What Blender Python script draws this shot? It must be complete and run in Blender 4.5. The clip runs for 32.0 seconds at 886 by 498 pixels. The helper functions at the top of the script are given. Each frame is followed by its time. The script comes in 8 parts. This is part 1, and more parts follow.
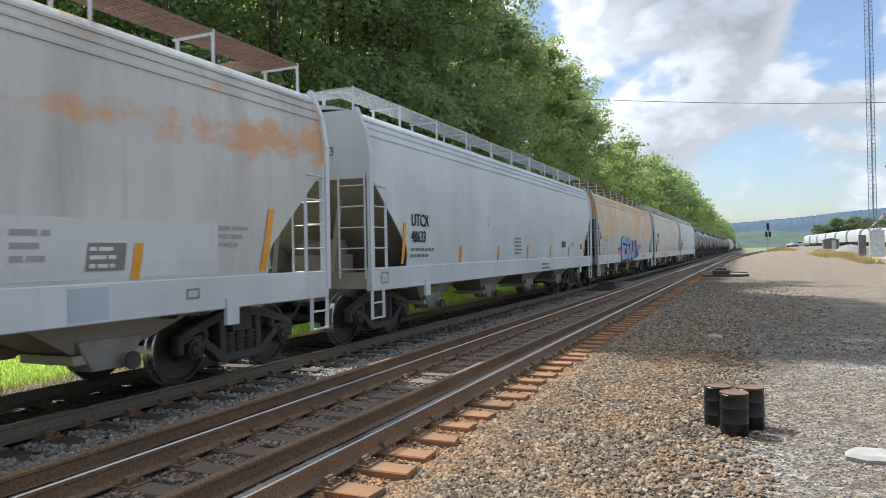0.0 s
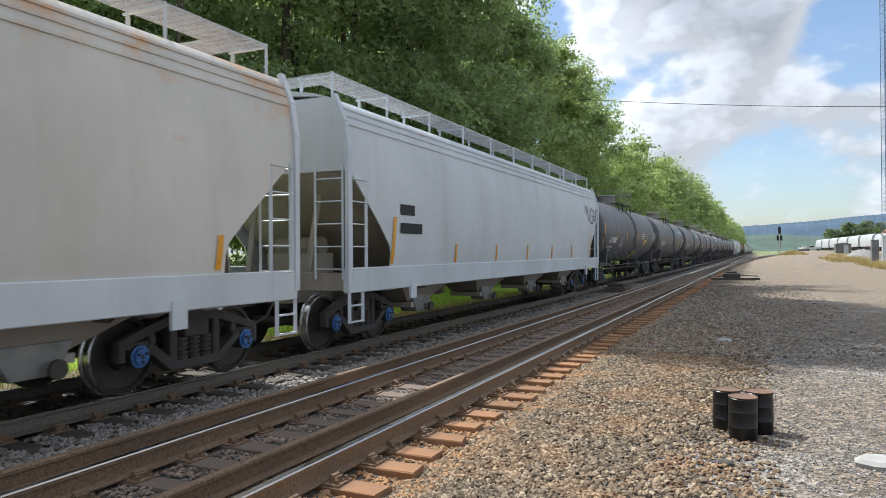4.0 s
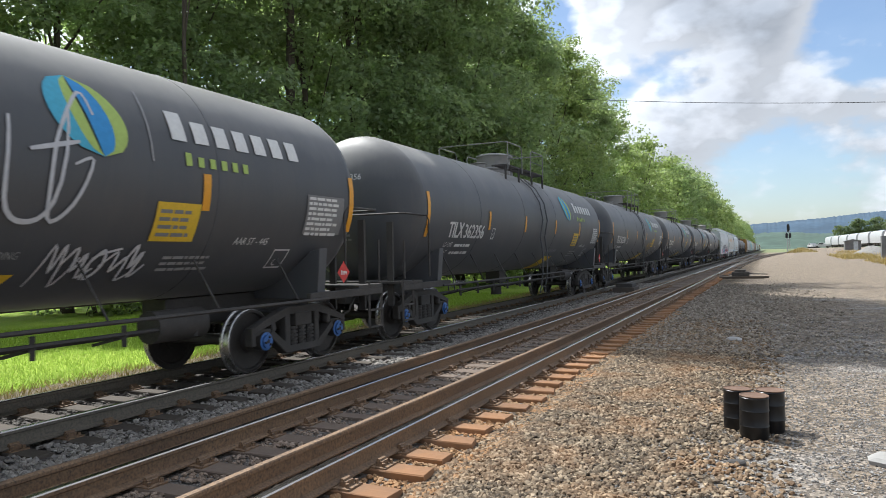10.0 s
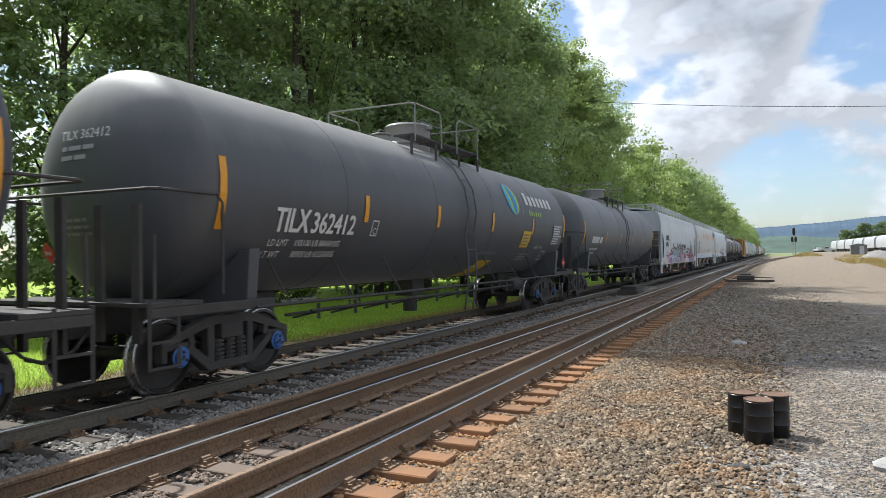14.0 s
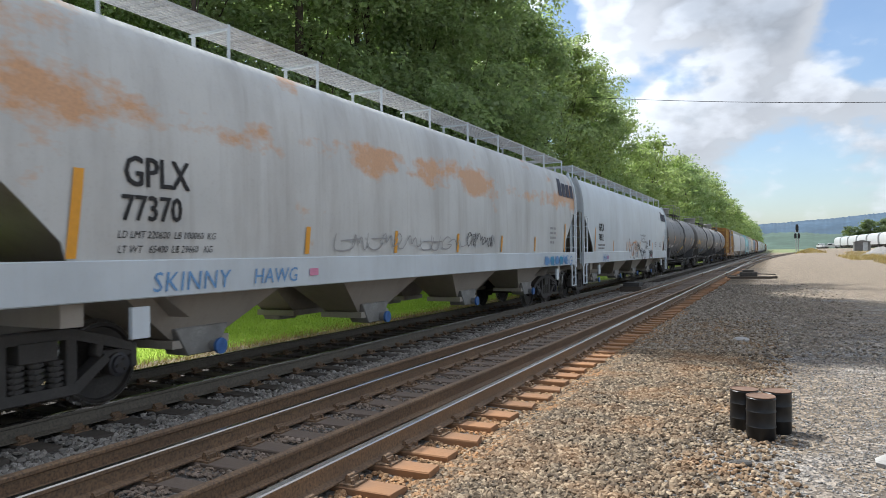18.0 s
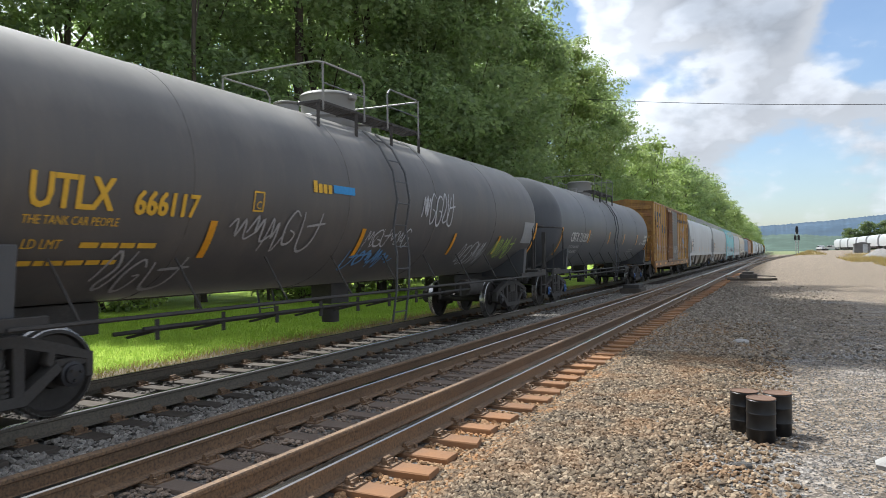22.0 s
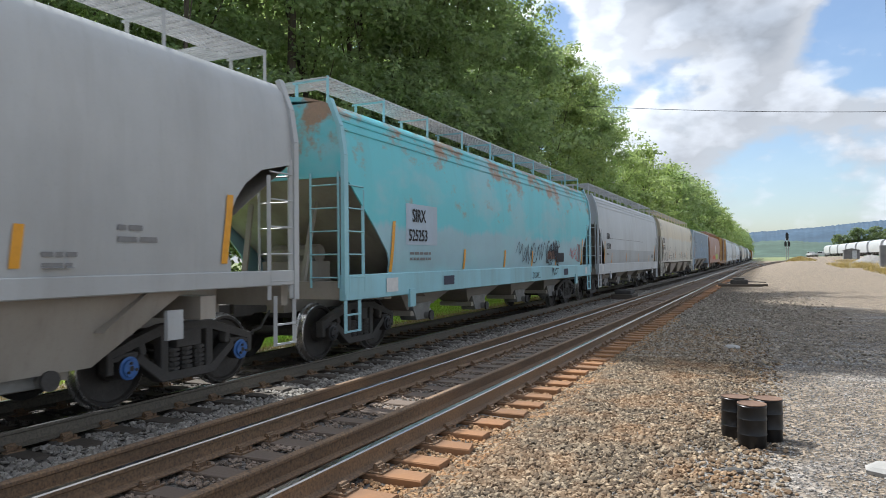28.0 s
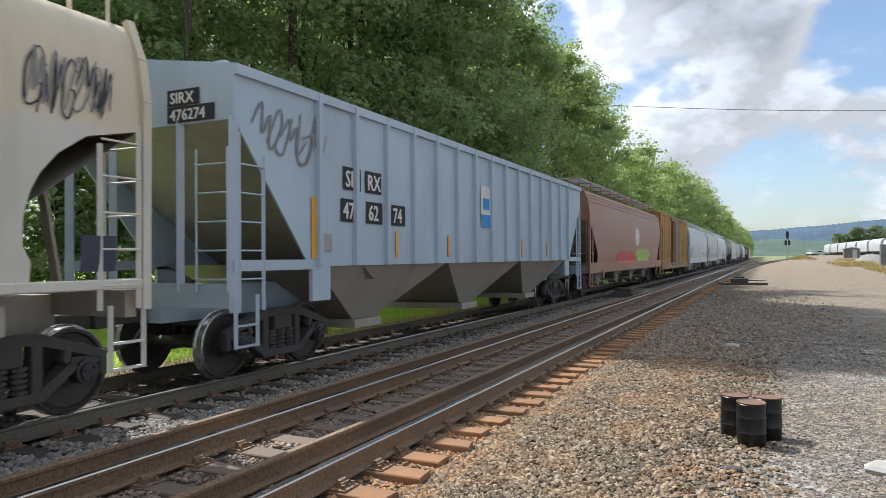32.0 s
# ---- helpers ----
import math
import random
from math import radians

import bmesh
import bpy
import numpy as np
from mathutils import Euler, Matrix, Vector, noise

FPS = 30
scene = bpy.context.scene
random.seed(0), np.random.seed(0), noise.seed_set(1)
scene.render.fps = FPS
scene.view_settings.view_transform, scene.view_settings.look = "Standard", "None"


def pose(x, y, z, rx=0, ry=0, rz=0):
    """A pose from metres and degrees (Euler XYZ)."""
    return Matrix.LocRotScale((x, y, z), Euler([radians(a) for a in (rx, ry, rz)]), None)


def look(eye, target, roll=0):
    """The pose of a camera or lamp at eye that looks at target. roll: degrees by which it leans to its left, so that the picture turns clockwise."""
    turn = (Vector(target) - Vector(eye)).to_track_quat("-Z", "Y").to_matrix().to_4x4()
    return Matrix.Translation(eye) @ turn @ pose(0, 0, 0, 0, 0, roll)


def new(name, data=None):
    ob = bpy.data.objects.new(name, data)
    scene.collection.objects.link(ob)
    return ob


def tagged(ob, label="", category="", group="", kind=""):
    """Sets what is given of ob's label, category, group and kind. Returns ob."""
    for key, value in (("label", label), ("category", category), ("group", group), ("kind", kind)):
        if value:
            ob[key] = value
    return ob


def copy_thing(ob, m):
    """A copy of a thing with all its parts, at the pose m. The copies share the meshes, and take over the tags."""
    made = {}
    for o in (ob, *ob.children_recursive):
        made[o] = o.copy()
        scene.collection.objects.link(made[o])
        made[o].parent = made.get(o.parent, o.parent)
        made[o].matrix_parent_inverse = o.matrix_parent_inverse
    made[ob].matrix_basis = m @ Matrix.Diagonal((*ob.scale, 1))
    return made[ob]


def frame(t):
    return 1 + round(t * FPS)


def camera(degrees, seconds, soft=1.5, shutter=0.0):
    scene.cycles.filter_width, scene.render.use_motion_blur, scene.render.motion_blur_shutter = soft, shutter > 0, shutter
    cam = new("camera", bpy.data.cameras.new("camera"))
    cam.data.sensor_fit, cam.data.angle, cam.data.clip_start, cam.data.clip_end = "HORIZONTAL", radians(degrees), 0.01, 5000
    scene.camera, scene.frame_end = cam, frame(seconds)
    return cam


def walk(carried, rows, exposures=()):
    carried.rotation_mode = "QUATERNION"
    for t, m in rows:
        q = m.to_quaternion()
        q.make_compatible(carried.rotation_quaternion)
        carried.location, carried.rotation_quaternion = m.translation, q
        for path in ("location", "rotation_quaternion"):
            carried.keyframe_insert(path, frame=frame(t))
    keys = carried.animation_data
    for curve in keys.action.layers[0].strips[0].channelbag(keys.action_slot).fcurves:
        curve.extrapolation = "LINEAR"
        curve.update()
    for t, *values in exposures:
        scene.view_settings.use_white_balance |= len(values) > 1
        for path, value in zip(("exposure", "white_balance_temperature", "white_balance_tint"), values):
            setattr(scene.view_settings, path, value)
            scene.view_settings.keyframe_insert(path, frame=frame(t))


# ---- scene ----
# Axes: x to the right of the line, y along the track away from the viewer, z up from the yard's gravel.
EYE = (0.0, 0.0, 1.82)
RAIL = 0.21            # top of rail
TRAIN_X = -7.49        # centre of the track the train runs on
NEAR_X = -3.92         # centre of the empty track
HALF_GAUGE = 0.7525

cam = camera(65.2, 32.0, soft=0.8, shutter=0.06)


def aim(yaw, pitch, roll):
    """Level heading to the left of +y, tilt up and lean, in degrees."""
    y, p = radians(yaw), radians(pitch)
    ahead = Vector((-math.sin(y) * math.cos(p), math.cos(y) * math.cos(p), math.sin(p)))
    return look(EYE, Vector(EYE) + ahead * 10, roll)


# seconds, heading, tilt, lean: hand-held, from one standing place
PATH = [
    (0, 23.817, 0.335, -1.140), (0.5, 23.796, 0.313, -0.984), (1, 23.834, 0.393, -0.866), (1.5, 23.832, 0.440, -0.857),
    (2, 23.973, 0.427, -0.702), (2.5, 23.981, 0.406, -0.807), (3, 24.123, 0.351, -0.790), (3.5, 24.386, 0.353, -0.493),
    (5.5, 25.047, 0.229, -0.688), (6, 25.070, 0.264, -0.742), (6.5, 24.976, 0.426, -0.866), (7, 24.941, 0.511, -1.053),
    (7.5, 25.047, 0.500, -1.145), (8, 25.185, 0.539, -1.409), (8.5, 25.183, 0.504, -1.096), (9, 25.243, 0.534, -1.076),
    (9.5, 25.219, 0.552, -1.196), (10, 25.173, 0.518, -1.212), (10.5, 25.100, 0.537, -0.997), (11, 25.157, 0.556, -0.871),
    (11.5, 25.249, 0.547, -0.887), (12, 25.309, 0.567, -0.893), (12.5, 25.437, 0.570, -0.990), (13, 25.559, 0.572, -1.000),
    (13.5, 25.559, 0.631, -0.952), (14, 25.537, 0.643, -0.805), (14.5, 25.488, 0.575, -0.846), (16.5, 25.621, 0.378, -0.749),
    (17, 25.776, 0.341, -0.784), (17.5, 25.796, 0.350, -0.647), (18, 25.747, 0.324, -0.746), (18.5, 25.640, 0.327, -0.813),
    (19, 25.502, 0.426, -0.722), (19.5, 25.557, 0.462, -0.556), (20, 25.775, 0.414, -0.530), (20.5, 25.824, 0.382, -0.594),
    (21, 25.832, 0.396, -0.680), (21.5, 25.791, 0.428, -0.678), (22, 25.737, 0.477, -0.736), (22.5, 25.731, 0.487, -0.686),
    (23, 25.754, 0.546, -0.717), (23.5, 25.663, 0.582, -0.708), (24, 25.629, 0.629, -0.635), (24.5, 25.617, 0.677, -0.611),
    (25, 25.625, 0.694, -0.522), (25.5, 25.603, 0.717, -0.554), (27.5, 25.137, 0.935, -0.636), (28, 25.089, 0.934, -0.652),
    (28.5, 25.046, 0.923, -0.567), (29, 25.076, 0.833, -0.478), (29.5, 25.071, 0.754, -0.393), (30, 25.122, 0.661, -0.423),
    (30.5, 25.160, 0.600, -0.362), (31, 25.222, 0.595, -0.415), (31.5, 25.166, 0.660, -0.485), (32, 25.105, 0.723, -0.439),
]
walk(cam, [(t, aim(y, p, r)) for t, y, p, r in PATH], [(0, 0.47, 5950, 9), (32, 0.47, 5950, 9)])

# ---- light ----
SUN_ELEV, SUN_SIDE = radians(54), radians(15)      # from the woods' side, a little ahead
to_sun = Vector((-math.cos(SUN_ELEV) * math.cos(SUN_SIDE), math.cos(SUN_ELEV) * math.sin(SUN_SIDE), math.sin(SUN_ELEV)))
sun_data = bpy.data.lights.new("sun", "SUN")
sun_data.energy, sun_data.angle, sun_data.color = 5.0, radians(0.6), (1.0, 0.945, 0.85)
sun = new("sun", sun_data)
sun.matrix_world = look(to_sun * 100, (0, 0, 0))


def nd(tree, kind, **values):
    n = tree.nodes.new(kind)
    for k, v in values.items():
        if k in n.inputs:
            n.inputs[k].default_value = v
    return n


def ramp(tree, src, stops, mode="LINEAR"):
    n = tree.nodes.new("ShaderNodeValToRGB")
    n.color_ramp.interpolation = mode
    els = n.color_ramp.elements
    while len(els) < len(stops):
        els.new(0.5)
    for e, (p, c) in zip(els, stops):
        e.position = p
        e.color = (c, c, c, 1) if isinstance(c, (int, float)) else (*c, 1)
    tree.links.new(src, n.inputs[0])
    return n.outputs[0]


def mix(tree, fac, a, b, mode="MIX"):
    n = tree.nodes.new("ShaderNodeMix")
    n.data_type, n.blend_type = "RGBA", mode
    for k, v in ((0, fac), (6, a), (7, b)):
        if isinstance(v, bpy.types.NodeSocket):
            tree.links.new(v, n.inputs[k])
        elif isinstance(v, (int, float)):
            n.inputs[k].default_value = v if k == 0 else (v, v, v, 1)
        else:
            n.inputs[k].default_value = (*v[:3], 1)
    return n.outputs[2]


def calc(tree, op, a, b=0.0):
    n = tree.nodes.new("ShaderNodeMath")
    n.operation = op
    for sock, v in ((n.inputs[0], a), (n.inputs[1], b)):
        if isinstance(v, bpy.types.NodeSocket):
            tree.links.new(v, sock)
        else:
            sock.default_value = v
    return n.outputs[0]


def noise_tex(tree, vec, scale, detail=4.0, rough=0.55, stretch=None, distort=0.0):
    if stretch:
        m = tree.nodes.new("ShaderNodeMapping")
        m.inputs["Scale"].default_value = stretch
        tree.links.new(vec, m.inputs["Vector"])
        vec = m.outputs[0]
    n = nd(tree, "ShaderNodeTexNoise", Scale=scale, Detail=detail, Roughness=rough, Distortion=distort)
    tree.links.new(vec, n.inputs["Vector"])
    return n.outputs["Fac"]


def make_world():
    w = bpy.data.worlds.new("sky")
    scene.world = w
    w.use_nodes = True
    t = w.node_tree
    t.nodes.clear()
    out = t.nodes.new("ShaderNodeOutputWorld")
    sky = t.nodes.new("ShaderNodeTexSky")
    sky.sky_type, sky.sun_disc = "NISHITA", False
    sky.sun_elevation = SUN_ELEV
    sky.sun_rotation = math.atan2(to_sun.x, to_sun.y)
    sky.air_density, sky.dust_density = 1.0, 1.2
    bg = nd(t, "ShaderNodeBackground", Strength=SKY_STRENGTH)
    t.links.new(sky.outputs[0], bg.inputs[0])
    # broken cumulus, flattened towards the horizon
    co = t.nodes.new("ShaderNodeTexCoord")
    way = co.outputs["Generated"]

    def lobe(yaw, up, wide, amount):
        """A heap (or a gap) in the clouds round a heading and height, in degrees."""
        d = nd(t, "ShaderNodeVectorMath")
        d.operation = "DOT_PRODUCT"
        t.links.new(way, d.inputs[0])
        a, e = radians(yaw), radians(up)
        d.inputs[1].default_value = (-math.sin(a) * math.cos(e), math.cos(a) * math.cos(e), math.sin(e))
        m = nd(t, "ShaderNodeMapRange")
        m.interpolation_type = "SMOOTHSTEP"
        for k, v in ((1, math.cos(radians(wide))), (2, 1.0), (3, 0.0), (4, amount)):
            m.inputs[k].default_value = v
        t.links.new(d.outputs["Value"], m.inputs[0])
        return m.outputs[0]

    def heap_at(shift):
        """How thick the cloud is, looked up a little way off."""
        flat = t.nodes.new("ShaderNodeMapping")
        flat.inputs["Location"].default_value = shift
        flat.inputs["Scale"].default_value = (1.0, 1.0, 1.75)
        t.links.new(way, flat.inputs[0])
        v = flat.outputs[0]
        big = noise_tex(t, v, 4.2, 9.0, 0.52)
        puff = nd(t, "ShaderNodeTexVoronoi", Scale=10.0, Detail=3.0, Roughness=0.55)
        puff.feature = "SMOOTH_F1"
        t.links.new(v, puff.inputs["Vector"])
        return calc(t, "SUBTRACT", big, calc(t, "MULTIPLY", puff.outputs["Distance"], 0.17))

    lobes = None
    for spec in CLOUD_LOBES:
        one = lobe(*spec)
        lobes = one if lobes is None else calc(t, "ADD", lobes, one)
    here = calc(t, "ADD", heap_at(CLOUD_SHIFT), lobes)
    lit_way = [c + 0.030 * k for c, k in zip(CLOUD_SHIFT, (-0.75, 0.25, 0.9))]
    there = calc(t, "ADD", heap_at(lit_way), lobes)
    cover = ramp(t, here, [(0.0, 0.0), (0.255, 0.06), (0.30, 0.45), (0.345, 0.92), (0.40, 1), (1.0, 1)])
    # white where the heap faces the sun, grey below and where it is thick
    tone = ramp(t, here, [(0.0, (1.0, 1.0, 1.0)), (0.36, (1.04, 1.05, 1.07)), (0.43, (0.98, 0.99, 1.02)), (0.50, (0.86, 0.88, 0.92)), (0.58, (0.72, 0.75, 0.80)), (0.70, (0.60, 0.64, 0.70))])
    relief_ = calc(t, "ADD", 1.0, calc(t, "MULTIPLY", calc(t, "SUBTRACT", here, there), 4.0))
    relief_ = calc(t, "MINIMUM", calc(t, "MAXIMUM", relief_, 0.86), 1.25)
    glow = calc(t, "ADD", 1.0, lobe(math.degrees(math.atan2(-to_sun.x, to_sun.y)), math.degrees(SUN_ELEV), 60, 1.2))
    glow = calc(t, "ADD", glow, lobe(17, 14, 13, 0.5))
    lightness = calc(t, "MULTIPLY", calc(t, "MULTIPLY", relief_, glow), CLOUD_STRENGTH)
    cl = nd(t, "ShaderNodeBackground")
    t.links.new(tone, cl.inputs[0])
    t.links.new(lightness, cl.inputs[1])
    both = t.nodes.new("ShaderNodeMixShader")
    t.links.new(cover, both.inputs[0])
    t.links.new(bg.outputs[0], both.inputs[1])
    t.links.new(cl.outputs[0], both.inputs[2])
    t.links.new(both.outputs[0], out.inputs[0])


# heading to the left of the line, height, width and amount of the larger heaps and gaps
CLOUD_LOBES = [(3, 19.5, 8, 0.16), (10, 20, 8, 0.13), (16, 13, 8, -0.10), (5, 13.5, 4, -0.05), (-6, 14.5, 5, -0.20), (15.5, 18.5, 2.5, -0.13), (1, 9, 11, 0.07), (-4, 10, 5, -0.03), (0, 3, 7, -0.10)]
SKY_STRENGTH, CLOUD_STRENGTH, CLOUD_SHIFT = 0.115, 0.53, (0.0, 0.0, 0.0)
make_world()

# ---- materials ----
def shader(name):
    m = bpy.data.materials.new(name)
    m.use_nodes = True
    t = m.node_tree
    b = t.nodes["Principled BSDF"]
    co = t.nodes.new("ShaderNodeTexCoord").outputs["Object"]
    return m, t, b, co


def put(tree, sock, v):
    if isinstance(v, bpy.types.NodeSocket):
        tree.links.new(v, sock)
    else:
        sock.default_value = v


def relief(tree, b, height, strength=0.3, dist=0.01):
    n = nd(tree, "ShaderNodeBump", Strength=strength, Distance=dist)
    tree.links.new(height, n.inputs["Height"])
    tree.links.new(n.outputs[0], b.inputs["Normal"])


def shade(c, f):
    return tuple(x * f for x in c)


def plain(name, col, rough=0.6, metal=0.0, vary=0.25, scale=2.0, grain=40.0, bump=0.15):
    """A surface with broad and fine variation of tone and a fine relief."""
    m, t, b, co = shader(name)
    big, fine = noise_tex(t, co, scale, 5), noise_tex(t, co, grain, 3)
    c = mix(t, ramp(t, big, [(0.3, 0), (0.7, 1)]), shade(col, 1 - vary), shade(col, 1 + vary * 0.6))
    c = mix(t, ramp(t, fine, [(0.35, 0), (0.7, 1)]), c, shade(col, 1 - vary * 0.5), "MIX") if vary > 0.3 else c
    put(t, b.inputs["Base Color"], c)
    put(t, b.inputs["Roughness"], calc(t, "ADD", calc(t, "MULTIPLY", fine, 0.25), rough - 0.12))
    b.inputs["Metallic"].default_value = metal
    relief(t, b, fine, bump, 0.004)
    return m


def paint(name, col, rust=0.0, dirt=0.35, dust=0.0, rust_col=(0.30, 0.13, 0.055), dirt_col=(0.16, 0.13, 0.10), rough=0.45, seed=0.0, patch=1.0, high=0.0, blot=None, band=None, top=None):
    """Freight-car paint: faded, with grime, vertical streaks and, by amount, rust patches; band: heights where rust gathers; top: a second colour above a height."""
    m, t, b, co = shader(name)
    mp = t.nodes.new("ShaderNodeMapping")
    mp.inputs["Location"].default_value = (seed * 3.1, seed * 7.7, seed * 1.3)
    t.links.new(co, mp.inputs[0])
    v = mp.outputs[0]
    sep = t.nodes.new("ShaderNodeSeparateXYZ")
    t.links.new(co, sep.inputs[0])
    z = sep.outputs[2]
    big = noise_tex(t, v, 0.5, 5, 0.6)
    fine = noise_tex(t, v, 30, 4)
    streak = noise_tex(t, v, 1.3, 6, 0.65, stretch=(1, 1.0, 0.16))
    thin = noise_tex(t, v, 7.0, 4, 0.6, stretch=(1, 1.0, 0.05))
    c = mix(t, ramp(t, big, [(0.3, 0), (0.72, 1)]), shade(col, 0.84), shade(col, 1.07))
    if top:
        edge = calc(t, "ADD", z, calc(t, "MULTIPLY", calc(t, "SUBTRACT", streak, 0.5), 0.7))
        c = mix(t, ramp(t, calc(t, "MULTIPLY", calc(t, "SUBTRACT", edge, top[0] - 0.5), 1.0), [(0.44, 0), (0.56, 0.85)]), c, top[1])
    if blot:
        c = mix(t, ramp(t, noise_tex(t, v, 0.45, 4, 0.6, stretch=(1, 1, 1.8)), [(0.5, 0), (0.62, 0.75)]), c, blot)
    c = mix(t, calc(t, "MULTIPLY", ramp(t, streak, [(0.5 - 0.1 * dirt, 0), (0.72 - 0.1 * dirt, 1)]), min(0.8, dirt * 0.6)), c, dirt_col)
    c = mix(t, calc(t, "MULTIPLY", ramp(t, thin, [(0.56, 0), (0.8, 1)]), dirt * 0.5), c, dirt_col)
    c = mix(t, calc(t, "MULTIPLY", ramp(t, fine, [(0.55, 0), (0.8, 1)]), dirt * 0.35), c, dirt_col)
    if rust > 0:
        lift = calc(t, "MULTIPLY", calc(t, "SUBTRACT", z, 2.9), high)
        spot = noise_tex(t, v, 0.9 * patch, 6, 0.68, stretch=(1, 0.55, 1.0))
        spot = calc(t, "ADD", spot, lift)
        if band:
            mid = calc(t, "ABSOLUTE", calc(t, "MULTIPLY", calc(t, "SUBTRACT", z, (band[0] + band[1]) / 2), 2 / (band[1] - band[0])))
            spot = calc(t, "ADD", spot, calc(t, "MULTIPLY", ramp(t, mid, [(0.3, 1), (1.0, 0)]), 0.16))
        lo = 0.74 - 0.3 * rust
        mask = ramp(t, spot, [(lo, 0), (lo + 0.10, 1)])
        tone = mix(t, fine, rust_col, shade(rust_col, 1.9))
        c = mix(t, calc(t, "MULTIPLY", mask, 0.85), c, tone)
    put(t, b.inputs["Base Color"], c)
    put(t, b.inputs["Roughness"], calc(t, "ADD", calc(t, "MULTIPLY", big, 0.3), rough - 0.15))
    if dust:
        # paler upwards: dust, and the sunlit top's brightness painted in with it
        top_light = calc(t, "ADD", calc(t, "MULTIPLY", calc(t, "SUBTRACT", z, 3.05), 0.9), calc(t, "MULTIPLY", calc(t, "SUBTRACT", streak, 0.5), 0.5))
        c = mix(t, ramp(t, top_light, [(0.0, 0), (0.9, 0.75)]), c, (0.30, 0.29, 0.27))
        put(t, b.inputs["Base Color"], c)
        b.inputs["Sheen Weight"].default_value = dust
        b.inputs["Sheen Roughness"].default_value = 0.35
        b.inputs["Sheen Tint"].default_value = (0.9, 0.88, 0.84, 1)
    relief(t, b, noise_tex(t, v, 7, 3), 0.05, 0.01)
    return m


def glossless(name, col, rough=0.7):
    m, t, b, co = shader(name)
    n = noise_tex(t, co, 18, 4)
    put(t, b.inputs["Base Color"], mix(t, ramp(t, n, [(0.35, 0), (0.75, 1)]), shade(col, 0.86), col))
    b.inputs["Roughness"].default_value = rough
    return m


M = {}
M["white"] = paint("hopper white paint", (0.60, 0.66, 0.70), dirt=0.2, seed=1)
M["white_rust"] = paint("rusty white paint", (0.58, 0.595, 0.585), rust=0.45, dirt=0.45, seed=2, high=0.03, rust_col=(0.40, 0.21, 0.09), band=(2.75, 3.55))
M["tan_rust"] = paint("tan rusted paint", (0.66, 0.585, 0.43), rust=0.78, dirt=0.5, dirt_col=(0.36, 0.24, 0.14), seed=3, high=0.09, rust_col=(0.46, 0.25, 0.105))
M["white_b"] = paint("chalky white paint", (0.61, 0.65, 0.675), rust=0.12, dirt=0.22, seed=4, high=0.05)
M["white_warm"] = paint("warm weathered white paint", (0.63, 0.61, 0.555), rust=0.34, dirt=0.28, dirt_col=(0.30, 0.22, 0.14), seed=27, high=0.10, rust_col=(0.42, 0.24, 0.11))
M["grey"] = paint("light grey paint", (0.46, 0.475, 0.475), dirt=0.25, seed=5)
M["grey_b"] = paint("pale grey paint", (0.53, 0.555, 0.57), dirt=0.3, seed=6)
M["grey_dirt"] = paint("dusty grey band", (0.40, 0.43, 0.45), dirt=0.4, seed=26)
M["cream"] = paint("cream paint", (0.62, 0.60, 0.53), dirt=0.3, seed=7, top=(2.9, (0.64, 0.55, 0.39)))
M["turquoise"] = paint("turquoise paint", (0.33, 0.52, 0.58), top=(2.2, (0.115, 0.56, 0.61)), rust=0.46, dirt=0.2, seed=8, high=0.13, patch=1.5, blot=(0.30, 0.54, 0.58), rust_col=(0.25, 0.12, 0.055))
M["turq_sill"] = paint("pale turquoise paint", (0.32, 0.60, 0.67), rust=0.1, dirt=0.4, seed=9)
M["blue_grey"] = paint("blue-grey paint", (0.42, 0.51, 0.60), dirt=0.25, seed=10)
M["terracotta"] = paint("terracotta paint", (0.34, 0.17, 0.11), rust=0.2, dirt=0.3, seed=11)
M["yellow_box"] = paint("boxcar yellow paint", (0.54, 0.28, 0.05), rust=0.72, dirt=1.25, dirt_col=(0.12, 0.06, 0.03), seed=12, patch=2.3, rust_col=(0.19, 0.08, 0.032))
M["yellow_rib"] = paint("boxcar rib paint", (0.60, 0.36, 0.085), rust=0.55, dirt=0.7, dirt_col=(0.17, 0.08, 0.035), seed=22, patch=2.2, rust_col=(0.13, 0.06, 0.03))
M["box_red"] = paint("faded red-brown patch", (0.40, 0.16, 0.06), dirt=0.6, rust=0.3, seed=23, dirt_col=(0.20, 0.10, 0.05))
M["tank_black"] = paint("tank black paint", (0.072, 0.076, 0.083), dirt=0.35, dirt_col=(0.13, 0.12, 0.11), rough=0.5, seed=13, dust=0.12)
M["tank_grey"] = paint("tank charcoal paint", (0.098, 0.103, 0.112), dirt=0.35, dirt_col=(0.16, 0.15, 0.14), rough=0.5, seed=14, dust=0.12)
M["tank_brown"] = paint("sooty brown tank paint", (0.095, 0.09, 0.087), rust=0.08, dirt=0.5, dirt_col=(0.17, 0.145, 0.12), rough=0.52, seed=15, dust=0.12)
M["under"] = plain("grimy underframe steel", (0.062, 0.057, 0.052), 0.75, 0.0, 0.4, 3)
M["slope"] = paint("dusty slope sheet paint", (0.38, 0.345, 0.295), rust=0.22, dirt=0.6, seed=17)
M["cast_gate"] = plain("cast aluminium outlet gate", (0.30, 0.295, 0.28), 0.6, 0.2, 0.35, 5)
M["galv"] = plain("galvanised steel", (0.50, 0.50, 0.49), 0.5, 0.35, 0.2, 5)
M["grate_rust"] = plain("rusted grating steel", (0.26, 0.17, 0.12), 0.75, 0.2, 0.35, 3)
